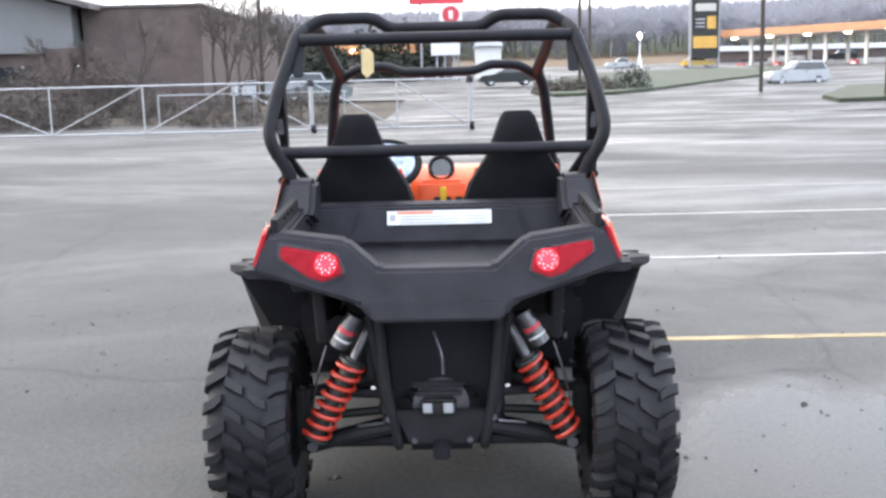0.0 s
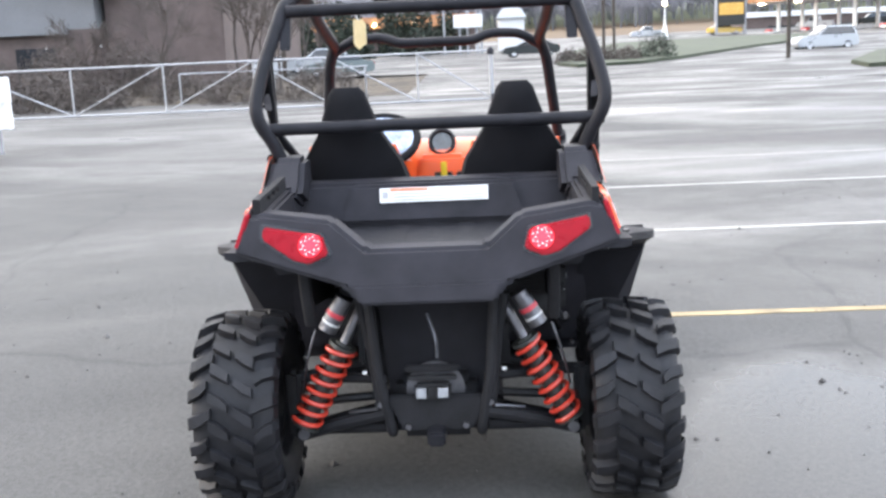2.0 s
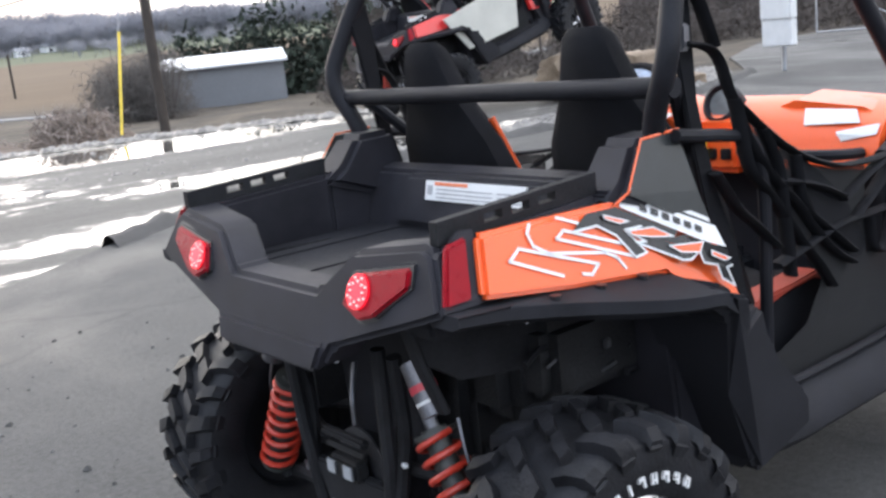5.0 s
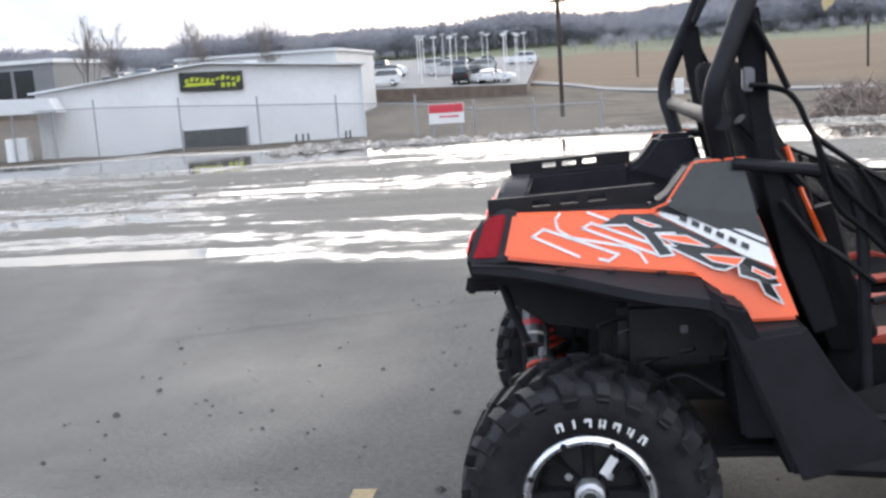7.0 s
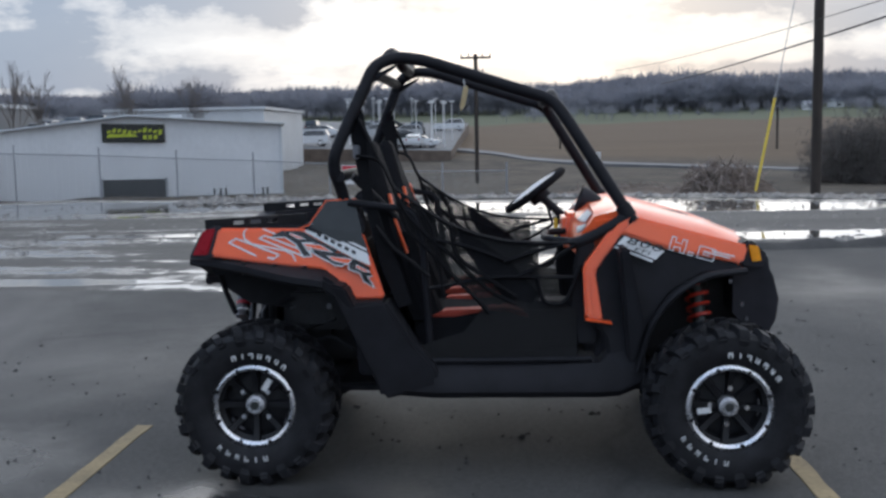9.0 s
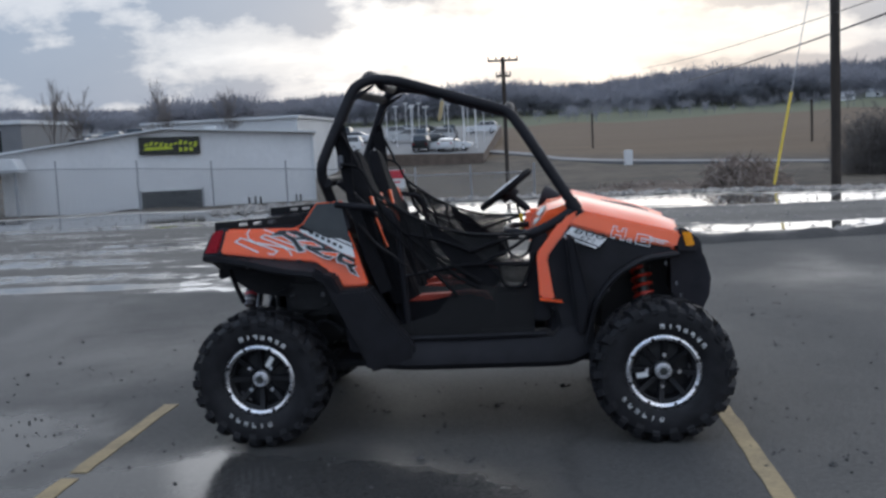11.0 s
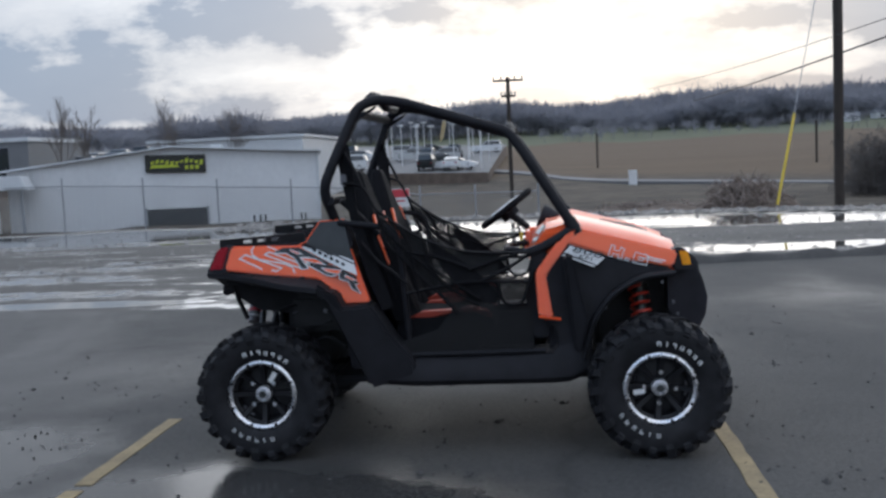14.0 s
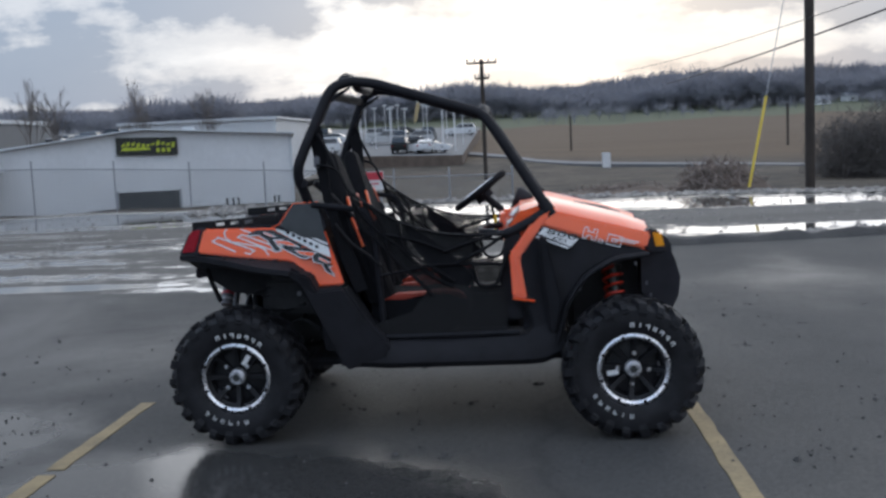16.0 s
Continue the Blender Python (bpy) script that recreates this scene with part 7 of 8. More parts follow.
        # crossing strands of flat webbing
        for pts in ([(0.455, 1.53), (0.499, 1.441), (0.533, 1.362)], [(0.596, 1.238), (0.61, 1.197), (0.647, 1.126), (0.744, 1.021), (0.844, 0.941), (0.899, 0.878), (1.0, 0.79), (1.1, 0.74)], [(0.604, 1.22), (0.62, 1.14), (0.646, 1.056), (0.714, 1.0), (0.79, 0.916), (0.853, 0.845), (0.933, 0.77), (0.99, 0.7)], [(0.515, 1.079), (0.595, 0.975), (0.654, 0.934), (0.74, 0.86)], [(0.7, 1.155), (0.757, 1.07), (0.775, 0.96), (0.79, 0.85), (0.8, 0.77)], [(0.834, 1.07), (0.85, 0.94), (0.969, 0.86), (1.104, 0.77)], [(0.744, 1.021), (0.85, 1.0), (0.943, 0.974), (1.054, 0.928)], [(0.737, 0.81), (0.88, 0.834), (1.023, 0.858), (1.163, 0.854)], [(1.054, 0.919), (1.196, 0.965), (1.3, 0.99)], [(1.107, 0.855), (1.25, 0.92), (1.35, 0.985)], [(1.163, 0.854), (1.345, 0.848)], [(1.192, 0.853), (1.215, 0.739), (1.313, 0.736), (1.375, 0.9)]):
            part("strap", tube([(u, Y(u) + sgn * 0.004, v) for u, v in pts], 0.021, 8, 0.06, flat=0.4), M["net"], n)
        part("net_panel", xz_panel([(0.86, 1.07), (0.97, 1.0), (1.08, 0.92), (1.2, 0.78), (1.17, 0.74), (1.06, 0.76), (0.96, 0.87), (0.88, 0.99)], lambda u, v: Y(u) - sgn * 0.004, lambda u, v: Y(u) - sgn * 0.012, 0.0), M["net"], n, "black woven net panel")
        # below the straps the sheet is added to keep the cab dark
        sheet = [(0.61, 1.2), (0.683, 1.165), (0.773, 1.105), (0.842, 1.065), (0.93, 1.03), (1.057, 1.0), (1.2, 0.985), (1.2, 0.74), (1.36, 0.72), (1.36, 0.44), (0.62, 0.44), (0.65, 0.55), (0.88, 0.62), (0.96, 0.72), (0.853, 0.835), (0.79, 0.906), (0.714, 0.99), (0.645, 1.08)]
        b = bmesh.new()
        uv = b.loops.layers.uv.new("UVMap")
        f = b.faces.new([b.verts.new((u, Y(u) - sgn * 0.006, v)) for u, v in sheet])
        for l in f.loops:
            l[uv].uv = (l.vert.co.x + l.vert.co.z, l.vert.co.x - l.vert.co.z)
        part("mesh", b, M["mesh"], n, "fine black mesh, carried down to darken the cab", smooth=False)

    both(net)

    # front: hood, wings, nose
    hood = []
    for u, zt, ze, w in ((1.44, 1.125, 1.08, 0.56), (1.6, 1.14, 1.095, 0.57), (1.75, 1.1, 1.05, 0.54), (1.95, 1.045, 0.995, 0.5), (2.09, 0.99, 0.945, 0.44)):
        hood.append([Vector((u, y, z)) for y, z in ((-w, ze - 0.1), (-w - 0.005, ze), (-w + 0.08, zt - 0.01), (-0.26, zt + 0.012), (-0.2, zt - 0.012), (0.2, zt - 0.012), (0.26, zt + 0.012), (w - 0.08, zt - 0.01), (w + 0.005, ze), (w, ze - 0.1))])
    part("hood", bevel(loft(hood), 0.008, 2, 25), paint, root, "painted plastic hood")
    part("hood_vent", prism([(1.74, 1.098), (1.92, 1.06), (2.0, 1.028), (1.76, 1.088)], lambda u, v, s: (u, 0.17 if s else -0.17, v), 0.006), M["plastic_dull"], root)

    def wing(sgn):
        yo = lambda u, v: sgn * (0.655 - max(0, v - 0.85) * 0.28 - max(0, u - 1.6) * 0.18)
        yq = lambda u, v: sgn * (0.62 - max(0, v - 0.85) * 0.28 - max(0, u - 1.6) * 0.18)
        panel = part("front_fender", xz_panel([(1.4, 0.69), (1.43, 0.88), (1.53, 1.03), (1.75, 0.955), (2.05, 0.895), (2.06, 0.86), (1.88, 0.85), (1.745, 0.772), (1.66, 0.648), (1.612, 0.45), (1.5, 0.44), (1.47, 0.6)], yo, yq, 0.014), M["plastic_dull"], root, "black front fender")
        strip = part("fender_trim", xz_panel([(1.382, 0.898), (1.51, 1.06), (1.585, 1.135), (1.62, 1.12), (1.56, 1.045), (1.432, 0.878), (1.462, 0.672), (1.39, 0.688)], lambda u, v: yo(u, v) + sgn * (0.012 + 0.022 * smooth_step(0.95, 0.7, v)), yq, 0.01), paint, root, "painted plastic fender trim")
        part("trim_crease", xz_panel([(1.402, 0.892), (1.41, 0.89), (1.435, 0.69), (1.422, 0.69)], lambda u, v: yo(u, v) + sgn * (0.017 + 0.022 * smooth_step(0.95, 0.7, v)), lambda u, v: yo(u, v), 0.003), paint, strip)
        part("trim_foot", xz_panel([(1.39, 0.688), (1.5, 0.668), (1.5, 0.66), (1.388, 0.676)], lambda u, v: yo(u, v) + sgn * 0.04, yq, 0.003), paint, strip)
        part("hood_side", xz_panel([(1.53, 1.035), (1.6, 1.1), (1.8, 1.045), (2.09, 0.965), (2.06, 0.89), (1.78, 0.95)], lambda u, v: yo(u, v) + sgn * 0.006, yq, 0.012), paint, root, "painted hood side")
        # arch lip over the front tyre
        part("arch_flare", tube([(1.605, sgn * 0.66, 0.46), (1.655, sgn * 0.672, 0.65), (1.745, sgn * 0.68, 0.778), (1.885, sgn * 0.665, 0.858), (2.06, sgn * 0.6, 0.866)], 0.026, 8, 0.06, flat=0.6), M["plastic_dull"], root)
        part("arch_guard", xz_panel([(1.52, 0.98), (1.56, 0.99), (1.63, 0.66), (1.6, 0.5), (1.565, 0.5)], lambda u, v: sgn * (0.785 - abs(v - 0.88) * 0.25), lambda u, v: sgn * 0.5, 0.012), M["plastic_dull"], root, "black mud guard behind the front tyre")
        part("marker_housing", xz_panel([(2.06, 0.965), (2.11, 0.985), (2.2, 0.91), (2.21, 0.84), (2.07, 0.862)], lambda u, v: sgn * (0.5 - (u - 2.06) * 0.5), lambda u, v: sgn * 0.2, 0.012), P, root)
        part("side_marker", xz_panel([(2.1, 0.962), (2.148, 0.955), (2.166, 0.888), (2.118, 0.888)], lambda u, v: sgn * (0.508 - (u - 2.06) * 0.5), lambda u, v: sgn * 0.4, 0.004), M["amber"], root, "amber side marker")
        part("headlight", prism([(0.2, 0.86), (0.44, 0.87), (0.42, 0.95), (0.24, 0.94)], lambda u, v, s: (2.2 - (v - 0.85) * 0.6 + (0.014 if s else -0.06), sgn * u, v), 0.01), M["window"], root)
        if fine:
            for k, (mt, pts) in enumerate(((M["white_decal"], [(1.526, 0.988), (1.558, 1.02), (1.725, 0.955), (1.685, 0.92)]), (M["white_decal"], [(1.515, 0.974), (1.52, 0.981), (1.678, 0.917), (1.668, 0.911)]))):
                decal(pts, lambda u, v: yo(u, v) + sgn * 0.008, 0.002, mt, panel, "stripe")
            for word, u0, v0, size, mt, lean in (("800", 1.56, 0.994, 0.042, M["black_decal"], 0.2), ("EFI", 1.59, 0.962, 0.024, M["green_decal"], 0.2)):
                lettering(word, u0, v0, size, -16.0, lean, mt, lambda u, v: yo(u, v) + sgn * 0.018, sgn, panel)
            # outlined block letters H and O beside the printed field
            slant = lambda a, b: (1.742 + a + b * 0.35, 0.962 + b - a * 0.3)
            glyphs = ([(0, 0), (0.018, 0), (0.018, 0.016), (0.045, 0.016), (0.045, 0), (0.063, 0), (0.063, 0.052), (0.045, 0.052), (0.045, 0.034), (0.018, 0.034), (0.018, 0.052), (0, 0.052), (0, 0)],
                      [(0.08, 0), (0.098, 0), (0.098, 0.012), (0.08, 0.012), (0.08, 0)],
                      [(0.118, 0), (0.185, 0), (0.185, 0.046), (0.118, 0.046), (0.118, 0)],
                      [(0.14, 0.016), (0.163, 0.016), (0.163, 0.03), (0.14, 0.03), (0.14, 0.016)])
            for g in glyphs:
                outline_decal([slant(a, b) for a, b in g], lambda u, v: yo(u, v) + sgn * 0.014, 0.004, 0.004, M["white_decal"], panel, "letter_outline")
            for pts in ([(1.9, 0.945), (2.0, 0.918)], [(1.93, 0.948), (2.02, 0.924)]):
                outline_decal(pts, lambda u, v: yo(u, v) + sgn * 0.012, 0.003, 0.006, M["white_decal"], panel, "line_graphic")

    both(wing)

    def cage_foot_bar(sgn):
        part("foot_bar", tube([(1.59, sgn * 0.575, 1.11), (1.5, sgn * 0.585, 1.055), (1.41, sgn * 0.59, 1.01), (1.33, sgn * 0.595, 0.985)], 0.024, 10, 0.05), S, cage)
        part("cab_side", xz_panel([(1.36, 0.98), (1.43, 1.02), (1.46, 0.9), (1.44, 0.56), (1.36, 0.56), (1.33, 0.75)], lambda u, v: sgn * 0.6, lambda u, v: sgn * 0.57, 0.01), M["plastic_dull"], root)

    both(cage_foot_bar)
    nose = []
    for y, s in ((-0.44, 0.93), (-0.3, 1.0), (0.3, 1.0), (0.44, 0.93)):
        nose.append([Vector((2.0 + (u - 2.0) * s, y, v)) for u, v in ((2.05, 0.86), (2.19, 0.9), (2.235, 0.82), (2.262, 0.72), (2.25, 0.63), (2.215, 0.565), (2.14, 0.56), (2.05, 0.66))])
    part("front_bumper", bevel(loft(nose), 0.012, 2, 25), P, root, "black moulded front bumper")
    part("front_skid", prism([(1.7, 0.33), (2.08, 0.45), (2.18, 0.57), (2.1, 0.57), (1.7, 0.4)], lambda u, v, s: (u, 0.2 if s else -0.2, v), 0.01), M["plastic_dull"], root)
    part("front_frame", box(1.68, 2.12, -0.24, 0.24, 0.42, 0.88, 0.03), M["engine"], root)

    # dash and steering
    dash = part("dash", bevel(loft([[Vector((x, y, z)) for y in (-0.56, 0.56) for x, z in (((1.36, 0.94), (1.385, 1.03), (1.44, 1.10), (1.56, 1.13), (1.6, 0.94)) if y < 0 else ((1.6, 0.94), (1.56, 1.13), (1.44, 1.10), (1.385, 1.03), (1.36, 0.94)))][:5], [Vector((x, -0.2, z)) for x, z in ((1.34, 0.94), (1.37, 1.06), (1.45, 1.125), (1.56, 1.14), (1.6, 0.94))], [Vector((x, 0.2, z)) for x, z in ((1.34, 0.94), (1.37, 1.06), (1.45, 1.125), (1.56, 1.14), (1.6, 0.94))], [Vector((x, 0.56, z)) for x, z in ((1.36, 0.94), (1.385, 1.03), (1.44, 1.10), (1.56, 1.13), (1.6, 0.94))]]), 0.012, 2, 25), paint, root, "painted plastic dashboard")
    part("dash_centre", prism([(-0.135, 0.92), (0.135, 0.92), (0.11, 1.08), (-0.11, 1.08)], lambda u, v, s: (1.325 + (v - 0.8) * 0.1 - (0.02 if s else -0.1), u, v), 0.02), paint, dash)
    pod = pose(1.445, 0.0, 1.125, 0, 22, 0)
    part("gauge_pod", moved(lathe([(0.001, 0.06), (0.05, 0.06), (0.066, 0.0), (0.066, -0.03), (0.056, -0.035), (0.05, -0.012), (0.001, -0.012)], "x", 32), pod), M["plastic"], dash, "round black gauge pod")
    part("gauge_face", moved(lathe(disc_profile(0.047, -0.018, -0.01), "x", 28), pod), M["gauge"], dash)
    for k, yk in enumerate((0.02, -0.03, -0.085)):
        part("switch", box(1.31, 1.335, yk - 0.018, yk + 0.018, 0.965, 1.0, 0.004), M["black_decal"], dash)
    part("key_tag", box(1.295, 1.312, -0.022, 0.006, 0.965, 1.05, 0.003), M["yellow"], dash, "yellow safety tag")
    if fine:
        def dash_skin(y, z):
            k = min(1.0, max(0.0, (abs(y) - 0.2) / 0.36))
            rows = [((1 - k) * a + k * c, (1 - k) * b + k * d) for a, b, c, d in ((1.34, 0.94, 1.36, 0.94), (1.37, 1.06, 1.385, 1.03), (1.45, 1.125, 1.44, 1.1), (1.56, 1.14, 1.56, 1.13))]
            return along([(z_row, x_row) for x_row, z_row in rows], z)

        def dash_label(corners, mat):
            """A sticker that follows the curve of the dash between four corners."""
            b = bmesh.new()
            n = 5
            (p0, p1, p2, p3), grids = corners, []
            for lift in (0.002, 0.006):
                g = []
                for i in range(n + 1):
                    row = []
                    for j in range(n + 1):
                        u, v = i / n, j / n
                        y, z = [(1 - v) * ((1 - u) * p0[c] + u * p1[c]) + v * ((1 - u) * p3[c] + u * p2[c]) for c in (0, 1)]
                        row.append(b.verts.new((dash_skin(y, z) - lift, y, z + lift * 0.7)))
                    g.append(row)
                grids.append(g)
            for g in grids:
                for i in range(n):
                    for j in range(n):
                        b.faces.new((g[i][j], g[i + 1][j], g[i + 1][j + 1], g[i][j + 1]))
            bmesh.ops.recalc_face_normals(b, faces=b.faces)
            return part("dash_label", b, mat, dash, "white dash label", smooth=False)

        dash_label(((-0.301, 1.108), (-0.465, 1.104), (-0.491, 1.068), (-0.323, 1.063)), M["sticker"])
        dash_label(((-0.43, 1.044), (-0.55, 1.066), (-0.55, 1.038), (-0.45, 1.018)), M["sticker"])
        dash_label(((0.34, 1.095), (0.2, 1.1), (0.15, 1.055), (0.285, 1.065)), M["sticker"])
    part("grab_bar", tube([(1.36, -0.52, 0.99), (1.25, -0.5, 1.0), (1.23, -0.4, 1.0), (1.25, -0.18, 1.0), (1.34, -0.14, 1.0)], 0.016, 8, 0.05), M["steel_black"], root)
    wm = pose(1.215, 0.27, 1.17, 0, -36, 0)
    sw = part("steering_wheel", moved(tube([(0.165 * math.cos(a), 0.165 * math.sin(a), 0) for a in (2 * math.pi * k / 36 for k in range(36))], 0.019, 10, closed=True), wm), M["seat"], root, "black steering wheel")
    part("wheel_hub", moved(lathe(disc_profile(0.055, -0.06, 0.0), "z", 20), wm), M["plastic"], sw)
    for a in (0.2, 2.94, 4.71):
        part("wheel_spoke", moved(tube([(0, 0, -0.03), (0.16 * math.cos(a), 0.16 * math.sin(a), 0)], 0.014, 6, flat=0.5), wm), M["plastic"], sw)
    part("plastic_cover", moved(lathe([(0.001, 0.012), (0.09, 0.022), (0.15, 0.01), (0.15, 0.002), (0.001, 0.004)], "z", 24), wm), M["plastic_bag"], sw, "clear plastic wrap over the steering wheel")
    part("steering_column", tube([(1.24, 0.27, 1.14), (1.42, 0.27, 0.98)], 0.022, 10), M["plastic"], root)
    part("column_lever", tube([(1.27, 0.27, 1.11), (1.3, 0.2, 1.0)], 0.008, 6), M["steel_black"], root)

    # running gear
    for sgn in (-1, 1):
        wheel(root, 0, sgn * 0.662, 0.338, 0.142, sgn, 0, 11 if sgn < 0 else 20, fine)
        wheel(root, 1.956, sgn * 0.725, 0.338, 0.125, sgn, 130, -6 if sgn < 0 else 70, fine)
        spring_shock(root, (-0.115, sgn * 0.235, 0.72), (-0.125, sgn * 0.462, 0.295), 0.34, 0.95, M["spring"], ((-0.145, sgn * 0.29, 0.755), (-0.145, sgn * 0.355, 0.645)))
        spring_shock(root, (1.9, sgn * 0.3, 0.86), (1.93, sgn * 0.47, 0.4), 0.2, 0.9, M["spring"])
        for xa, za in ((-0.1, 0.30), (0.09, 0.30)):
            part("lower_arm", tube([(xa * 1.2, sgn * 0.17, za - 0.01), (0.0, sgn * 0.5, 0.245)], 0.022, 8), M["under"], root)
            part("upper_arm", tube([(xa * 1.2, sgn * 0.17, 0.46), (0.0, sgn * 0.5, 0.44)], 0.017, 8), M["under"], root)
            part("front_arm", tube([(1.956 + xa * 1.4, sgn * 0.22, 0.38), (1.956, sgn * 0.5, 0.29)], 0.02, 8), S, root)
        part("axle_shaft", tube([(0.0, sgn * 0.1, 0.37), (0.0, sgn * 0.53, 0.34)], 0.017, 8), M["engine"], root)
        part("axle_boot", lathe([(0.001, 0.0), (0.045, 0.0), (0.03, 0.03), (0.042, 0.04), (0.027, 0.06), (0.038, 0.075), (0.02, 0.1), (0.001, 0.1)], "y", 14, center=(0.0, sgn * 0.13 if sgn > 0 else -0.23, 0.37)), M["rubber"], root)
        part("axle_shaft", tube([(1.956, sgn * 0.1, 0.37), (1.956, sgn * 0.53, 0.34)], 0.017, 8), M["metal"], root)
        part("knuckle", box(-0.04, 0.04, min(sgn * 0.48, sgn * 0.53), max(sgn * 0.48, sgn * 0.53), 0.22, 0.47, 0.015), M["engine"], root)
        part("knuckle", box(1.916, 1.996, min(sgn * 0.46, sgn * 0.52), max(sgn * 0.46, sgn * 0.52), 0.24, 0.46, 0.015), M["engine"], root)
        part("frame_rail", tube([(-0.18, sgn * 0.21, 0.78), (-0.17, sgn * 0.19, 0.5), (-0.16, sgn * 0.15, 0.27), (0.4, sgn * 0.2, 0.33)], 0.018, 8, 0.04), M["under"], root)
        part("tail_brace", tube([(-0.235, sgn * 0.405, 0.88), (-0.205, sgn * 0.405, 0.78), (-0.16, sgn * 0.405, 0.67)], 0.02, 8, flat=0.6), M["under"], root)
    for sgn in (-1, 1):
        part("inner_fender", xz_panel([(-0.22, 0.93), (0.34, 0.91), (0.38, 0.7), (0.3, 0.66), (-0.1, 0.72), (-0.22, 0.8)], lambda u, v: sgn * 0.405, lambda u, v: sgn * 0.395, 0.003), M["under"], root)
    part("engine", box(0.02, 0.45, -0.26, 0.26, 0.42, 0.72, 0.03), M["engine"], root, "dark engine block")
    part("gear_case", bevel(box(-0.12, 0.12, -0.14, 0.14, 0.24, 0.46), 0.03, 2), M["under"], root)
    part("rear_plate", prism([(-0.19, 0.24), (0.19, 0.24), (0.16, 0.32), (0.2, 0.78), (-0.2, 0.78), (-0.16, 0.32)], lambda u, v, s: (-0.035 + (0.012 if s else 0), u, v), 0.004), M["plastic_dull"], root)
    cradle = part("rear_cradle", prism([(-0.118, 0.285), (0.112, 0.285), (0.15, 0.365), (0.21, 0.375), (0.2, 0.41), (-0.2, 0.41), (-0.21, 0.375), (-0.17, 0.365)], lambda u, v, s: (-0.165 + (0.03 if s else 0), u, v), 0.006), M["under"], root, "black stamped rear frame cradle")
    for yk in (-0.185, -0.1, 0.095, 0.185):
        part("cradle_bolt", tube([(-0.178, yk, 0.385 if abs(yk) > 0.15 else 0.305), (-0.16, yk, 0.385 if abs(yk) > 0.15 else 0.305)], 0.011, 6), M["metal"], cradle)
    brake = part("brake_caliper", box(-0.185, -0.14, -0.055, 0.07, 0.4, 0.455, 0.01), M["engine"], root, "grey cast brake caliper")
    part("caliper_face", box(-0.192, -0.184, 0.026, 0.066, 0.408, 0.449, 0.004), M["trim_grey"], brake)
    part("caliper_face", box(-0.192, -0.184, -0.048, -0.006, 0.408, 0.449, 0.004), M["trim_grey"], brake)
    part("brake_rotor", lathe([(0.03, -0.128), (0.1, -0.128), (0.1, -0.122), (0.03, -0.122)], "x", 28, center=(0, 0.0, 0.42)), M["metal"], brake)
    part("guard_bar", box(-0.175, -0.15, -0.085, 0.1, 0.495, 0.518, 0.006), M["under"], root)
    part("guard_bar", box(-0.17, -0.15, -0.075, 0.09, 0.465, 0.48, 0.004), M["engine"], root)
    part("breather_pipe", tube([(-0.14, -0.01, 0.535), (-0.14, -0.009, 0.6), (-0.1, 0.02, 0.68)], 0.006, 6, 0.03), M["metal"], root)
    for sgn in (-1, 1):
        part("cradle_leg", tube([(-0.15, sgn * 0.19, 0.4), (-0.13, sgn * 0.21, 0.56), (-0.16, sgn * 0.24, 0.76)], 0.019, 8, 0.05), M["under"], root)
        arm = part("radius_rod", tube([(-0.155, sgn * 0.17, 0.35), (-0.1, sgn * 0.33, 0.30), (-0.06, sgn * 0.49, 0.245)], 0.024, 8, 0.05), M["under"], root, "black lower suspension rod")
        # thin pale tube modelled as the highlight along the black rod
        part("rod_sheen", tube([(-0.17, sgn * 0.2, 0.372), (-0.12, sgn * 0.3, 0.345)], 0.006, 5), M["metal"], arm)
        part("rod_end", lathe(disc_profile(0.02, -0.02, 0.02), "x", 10, center=(-0.085, sgn * 0.468, 0.262)), M["metal"], arm)
        part("brake_line", tube([(-0.12, sgn * 0.4, 0.64), (-0.13, sgn * 0.43, 0.55), (-0.1, sgn * 0.46, 0.42)], 0.004, 5, 0.04), M["metal"], root)
        part("tie_clip", box(-0.165, -0.155, sgn * 0.235 - 0.008, sgn * 0.235 + 0.008, 0.492, 0.502, 0.002), M["sign_white"], root)
        part("tie_clip", box(-0.27, -0.262, sgn * 0.17 - 0.008, sgn * 0.17 + 0.008, 0.765, 0.772, 0.002), M["sign_white"], root)
        part("muffler" if sgn < 0 else "battery_tray", box(0.05, 0.3, min(sgn * 0.2, sgn * 0.38), max(sgn * 0.2, sgn * 0.38), 0.55, 0.74, 0.04), M["engine"], root)
    part("tow_hitch", box(-0.24, -0.13, -0.03, 0.03, 0.255, 0.305, 0.008), S, root)
    part("heat_shield", box(-0.1, 0.3, 0.24, 0.26, 0.5, 0.8, 0.01), M["engine"], root)
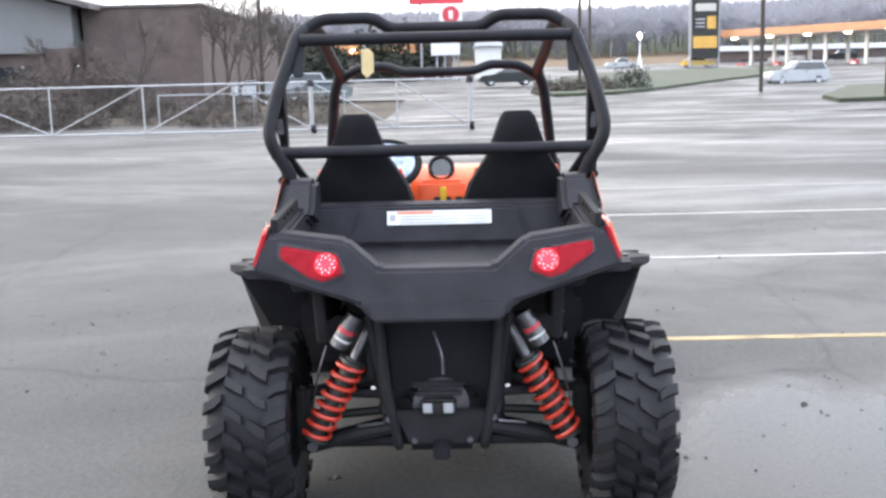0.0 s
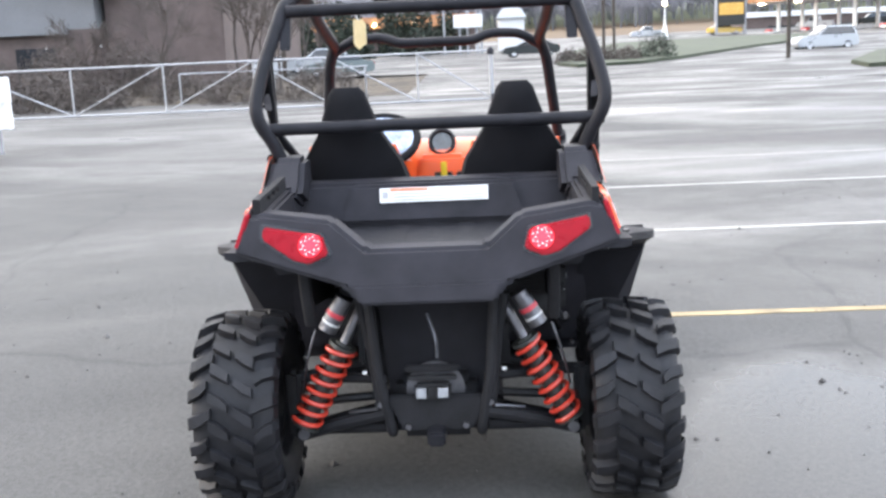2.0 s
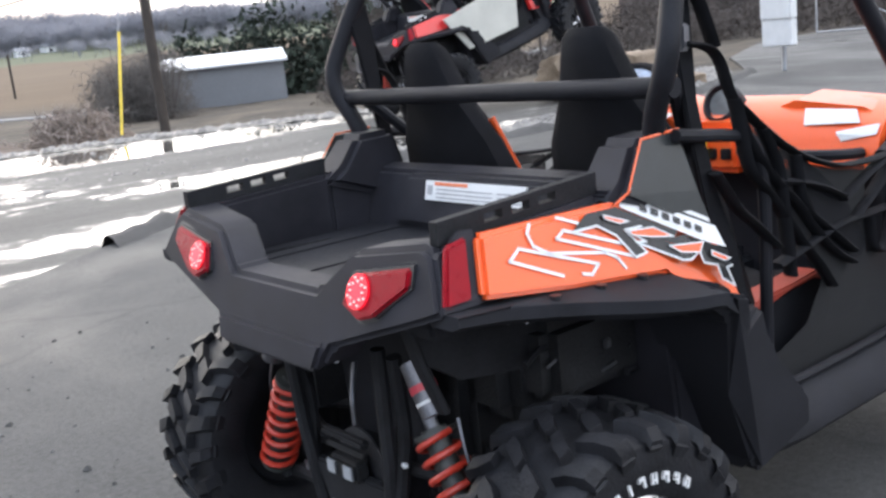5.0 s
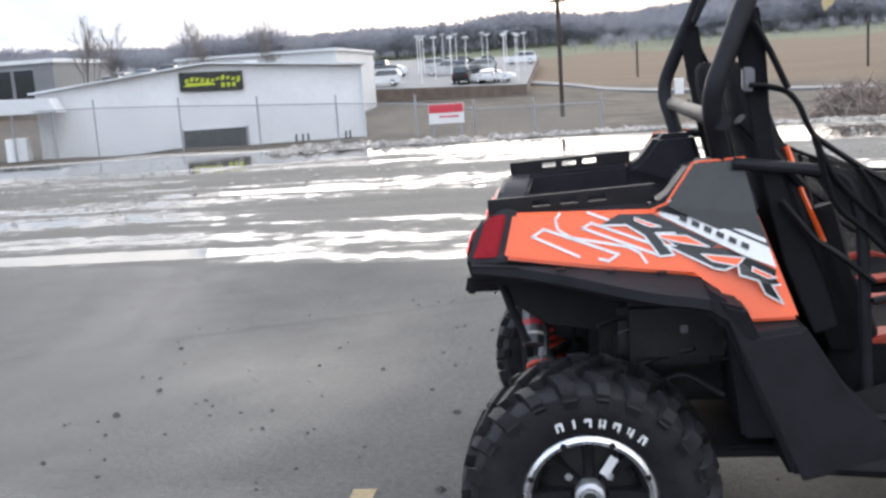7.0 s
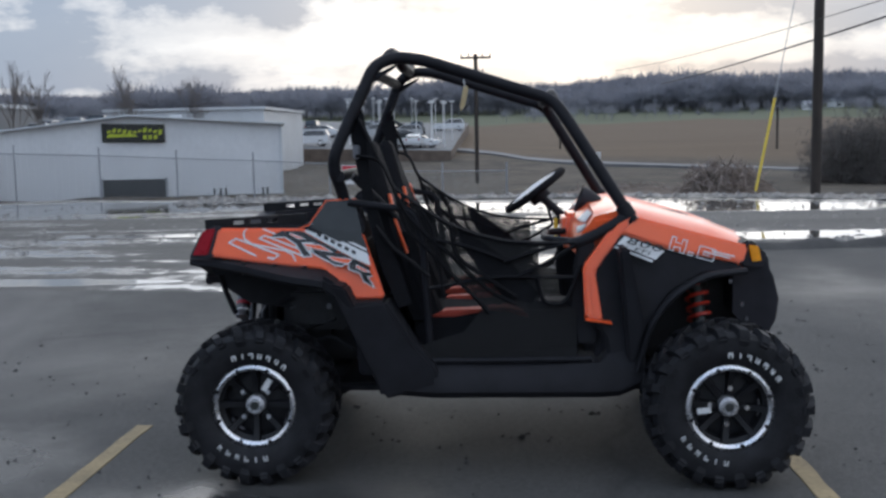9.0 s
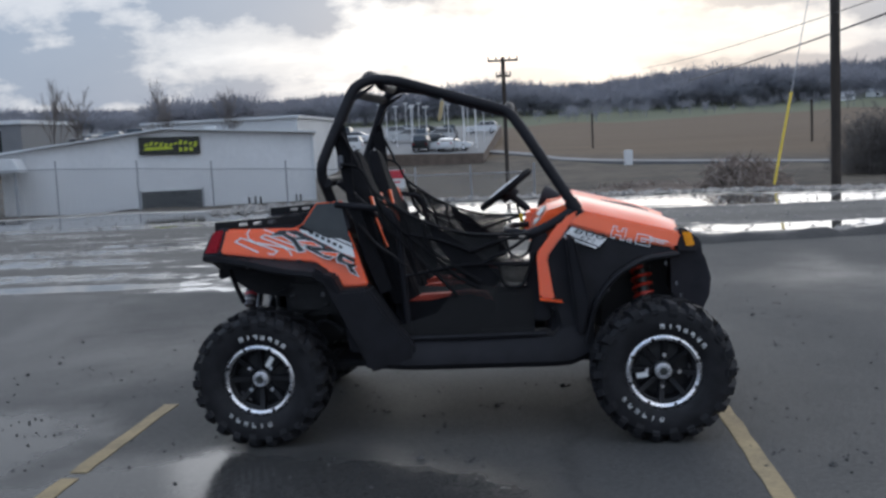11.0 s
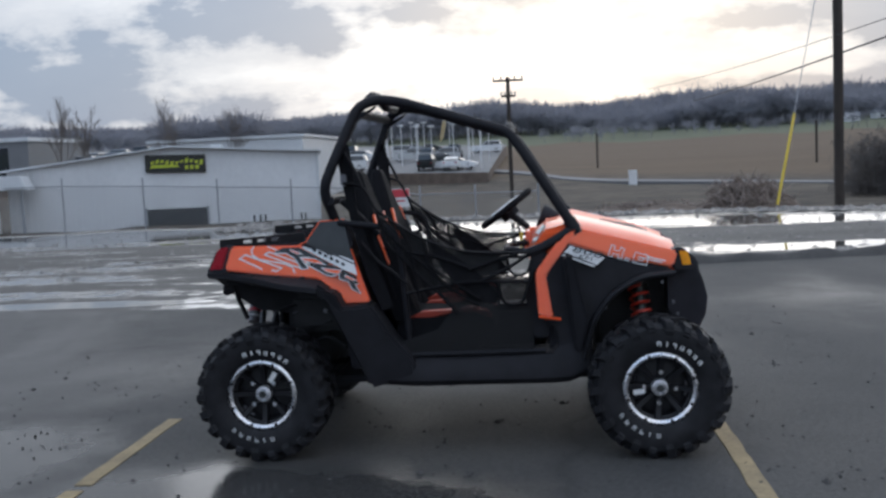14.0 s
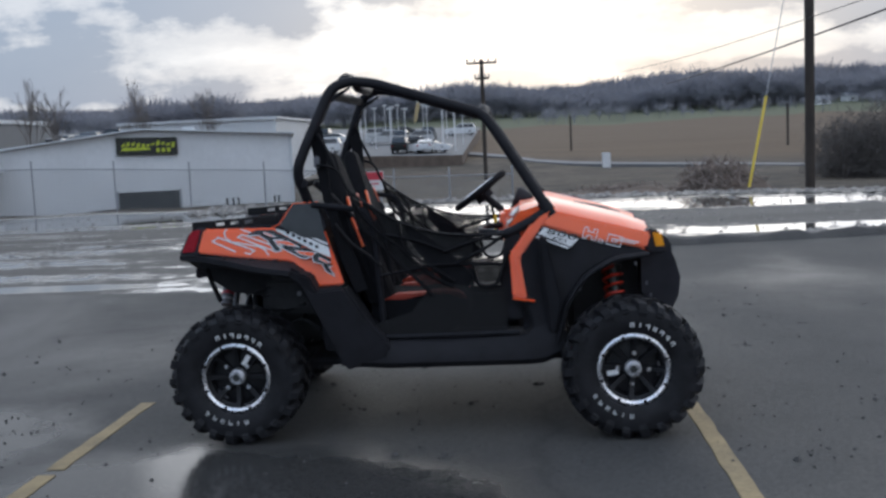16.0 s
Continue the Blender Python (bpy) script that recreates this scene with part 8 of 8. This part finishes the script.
    part("air_box", box(0.1, 0.42, -0.47, -0.27, 0.6, 0.8, 0.03), M["engine"], root)
    if fine:
        rnd = random.Random(9)
        for k in range(8):
            p = Vector((rnd.uniform(0.0, 0.4), -0.44 + rnd.uniform(-0.03, 0.03), rnd.uniform(0.48, 0.84)))
            part("hose", tube([p, p + Vector((0.09, 0.02, rnd.uniform(-0.06, 0.06))), p + Vector((0.2, rnd.uniform(-0.05, 0.1), rnd.uniform(-0.12, 0.1)))], 0.009, 6, 0.05), M["rubber"], root)
        for k in range(10):
            p = Vector((rnd.uniform(-0.05, 0.45), -0.46 + rnd.uniform(-0.03, 0.02), rnd.uniform(0.48, 0.86)))
            part("bracket", box(p.x, p.x + rnd.uniform(0.015, 0.05), p.y, p.y + 0.012, p.z, p.z + rnd.uniform(0.012, 0.03), 0.003), M["metal"], root)
        for gx, gz in ((-0.075, 0.885), (0.0, 0.888), (0.085, 0.88), (0.12, 0.875)):
            part("clip", box(gx, gx + 0.008, -0.60, -0.585, gz - 0.012, gz + 0.012, 0.002), M["sign_white"], root)
        for gx, gz in ((1.72, 0.70), (1.79, 0.80), (1.84, 0.815), (2.0, 0.82), (2.07, 0.66), (2.05, 0.72)):
            part("clip", box(gx, gx + 0.012, -0.58, -0.57, gz - 0.01, gz + 0.008, 0.002), M["metal"], root)
        part("dip_stick", tube([(0.1, -0.46, 0.70), (0.22, -0.46, 0.74)], 0.004, 5), M["metal"], root)
    return root


build_utv("black and orange side-by-side utility vehicle on wet asphalt, tail lights lit", M["orange"], Matrix())

display = pose(10.35, 13.02, 0.02, 0, 0, -3) @ pose(0, 0, 0, 0, -16.4, 0) @ Matrix.Scale(1.62, 4)
shown = build_utv("large red off-road vehicle with pale doors, nose up on display boulders", M["car_red"], display, False)
part("door", prism([(0.14, 1.02), (0.36, 0.6), (1.1, 0.58), (1.22, 0.95), (0.9, 1.08)], lambda u, v, s: (u, -0.72 if s else -0.69, v), 0.008), M["tan_panel"], shown, "pale plastic door panel")
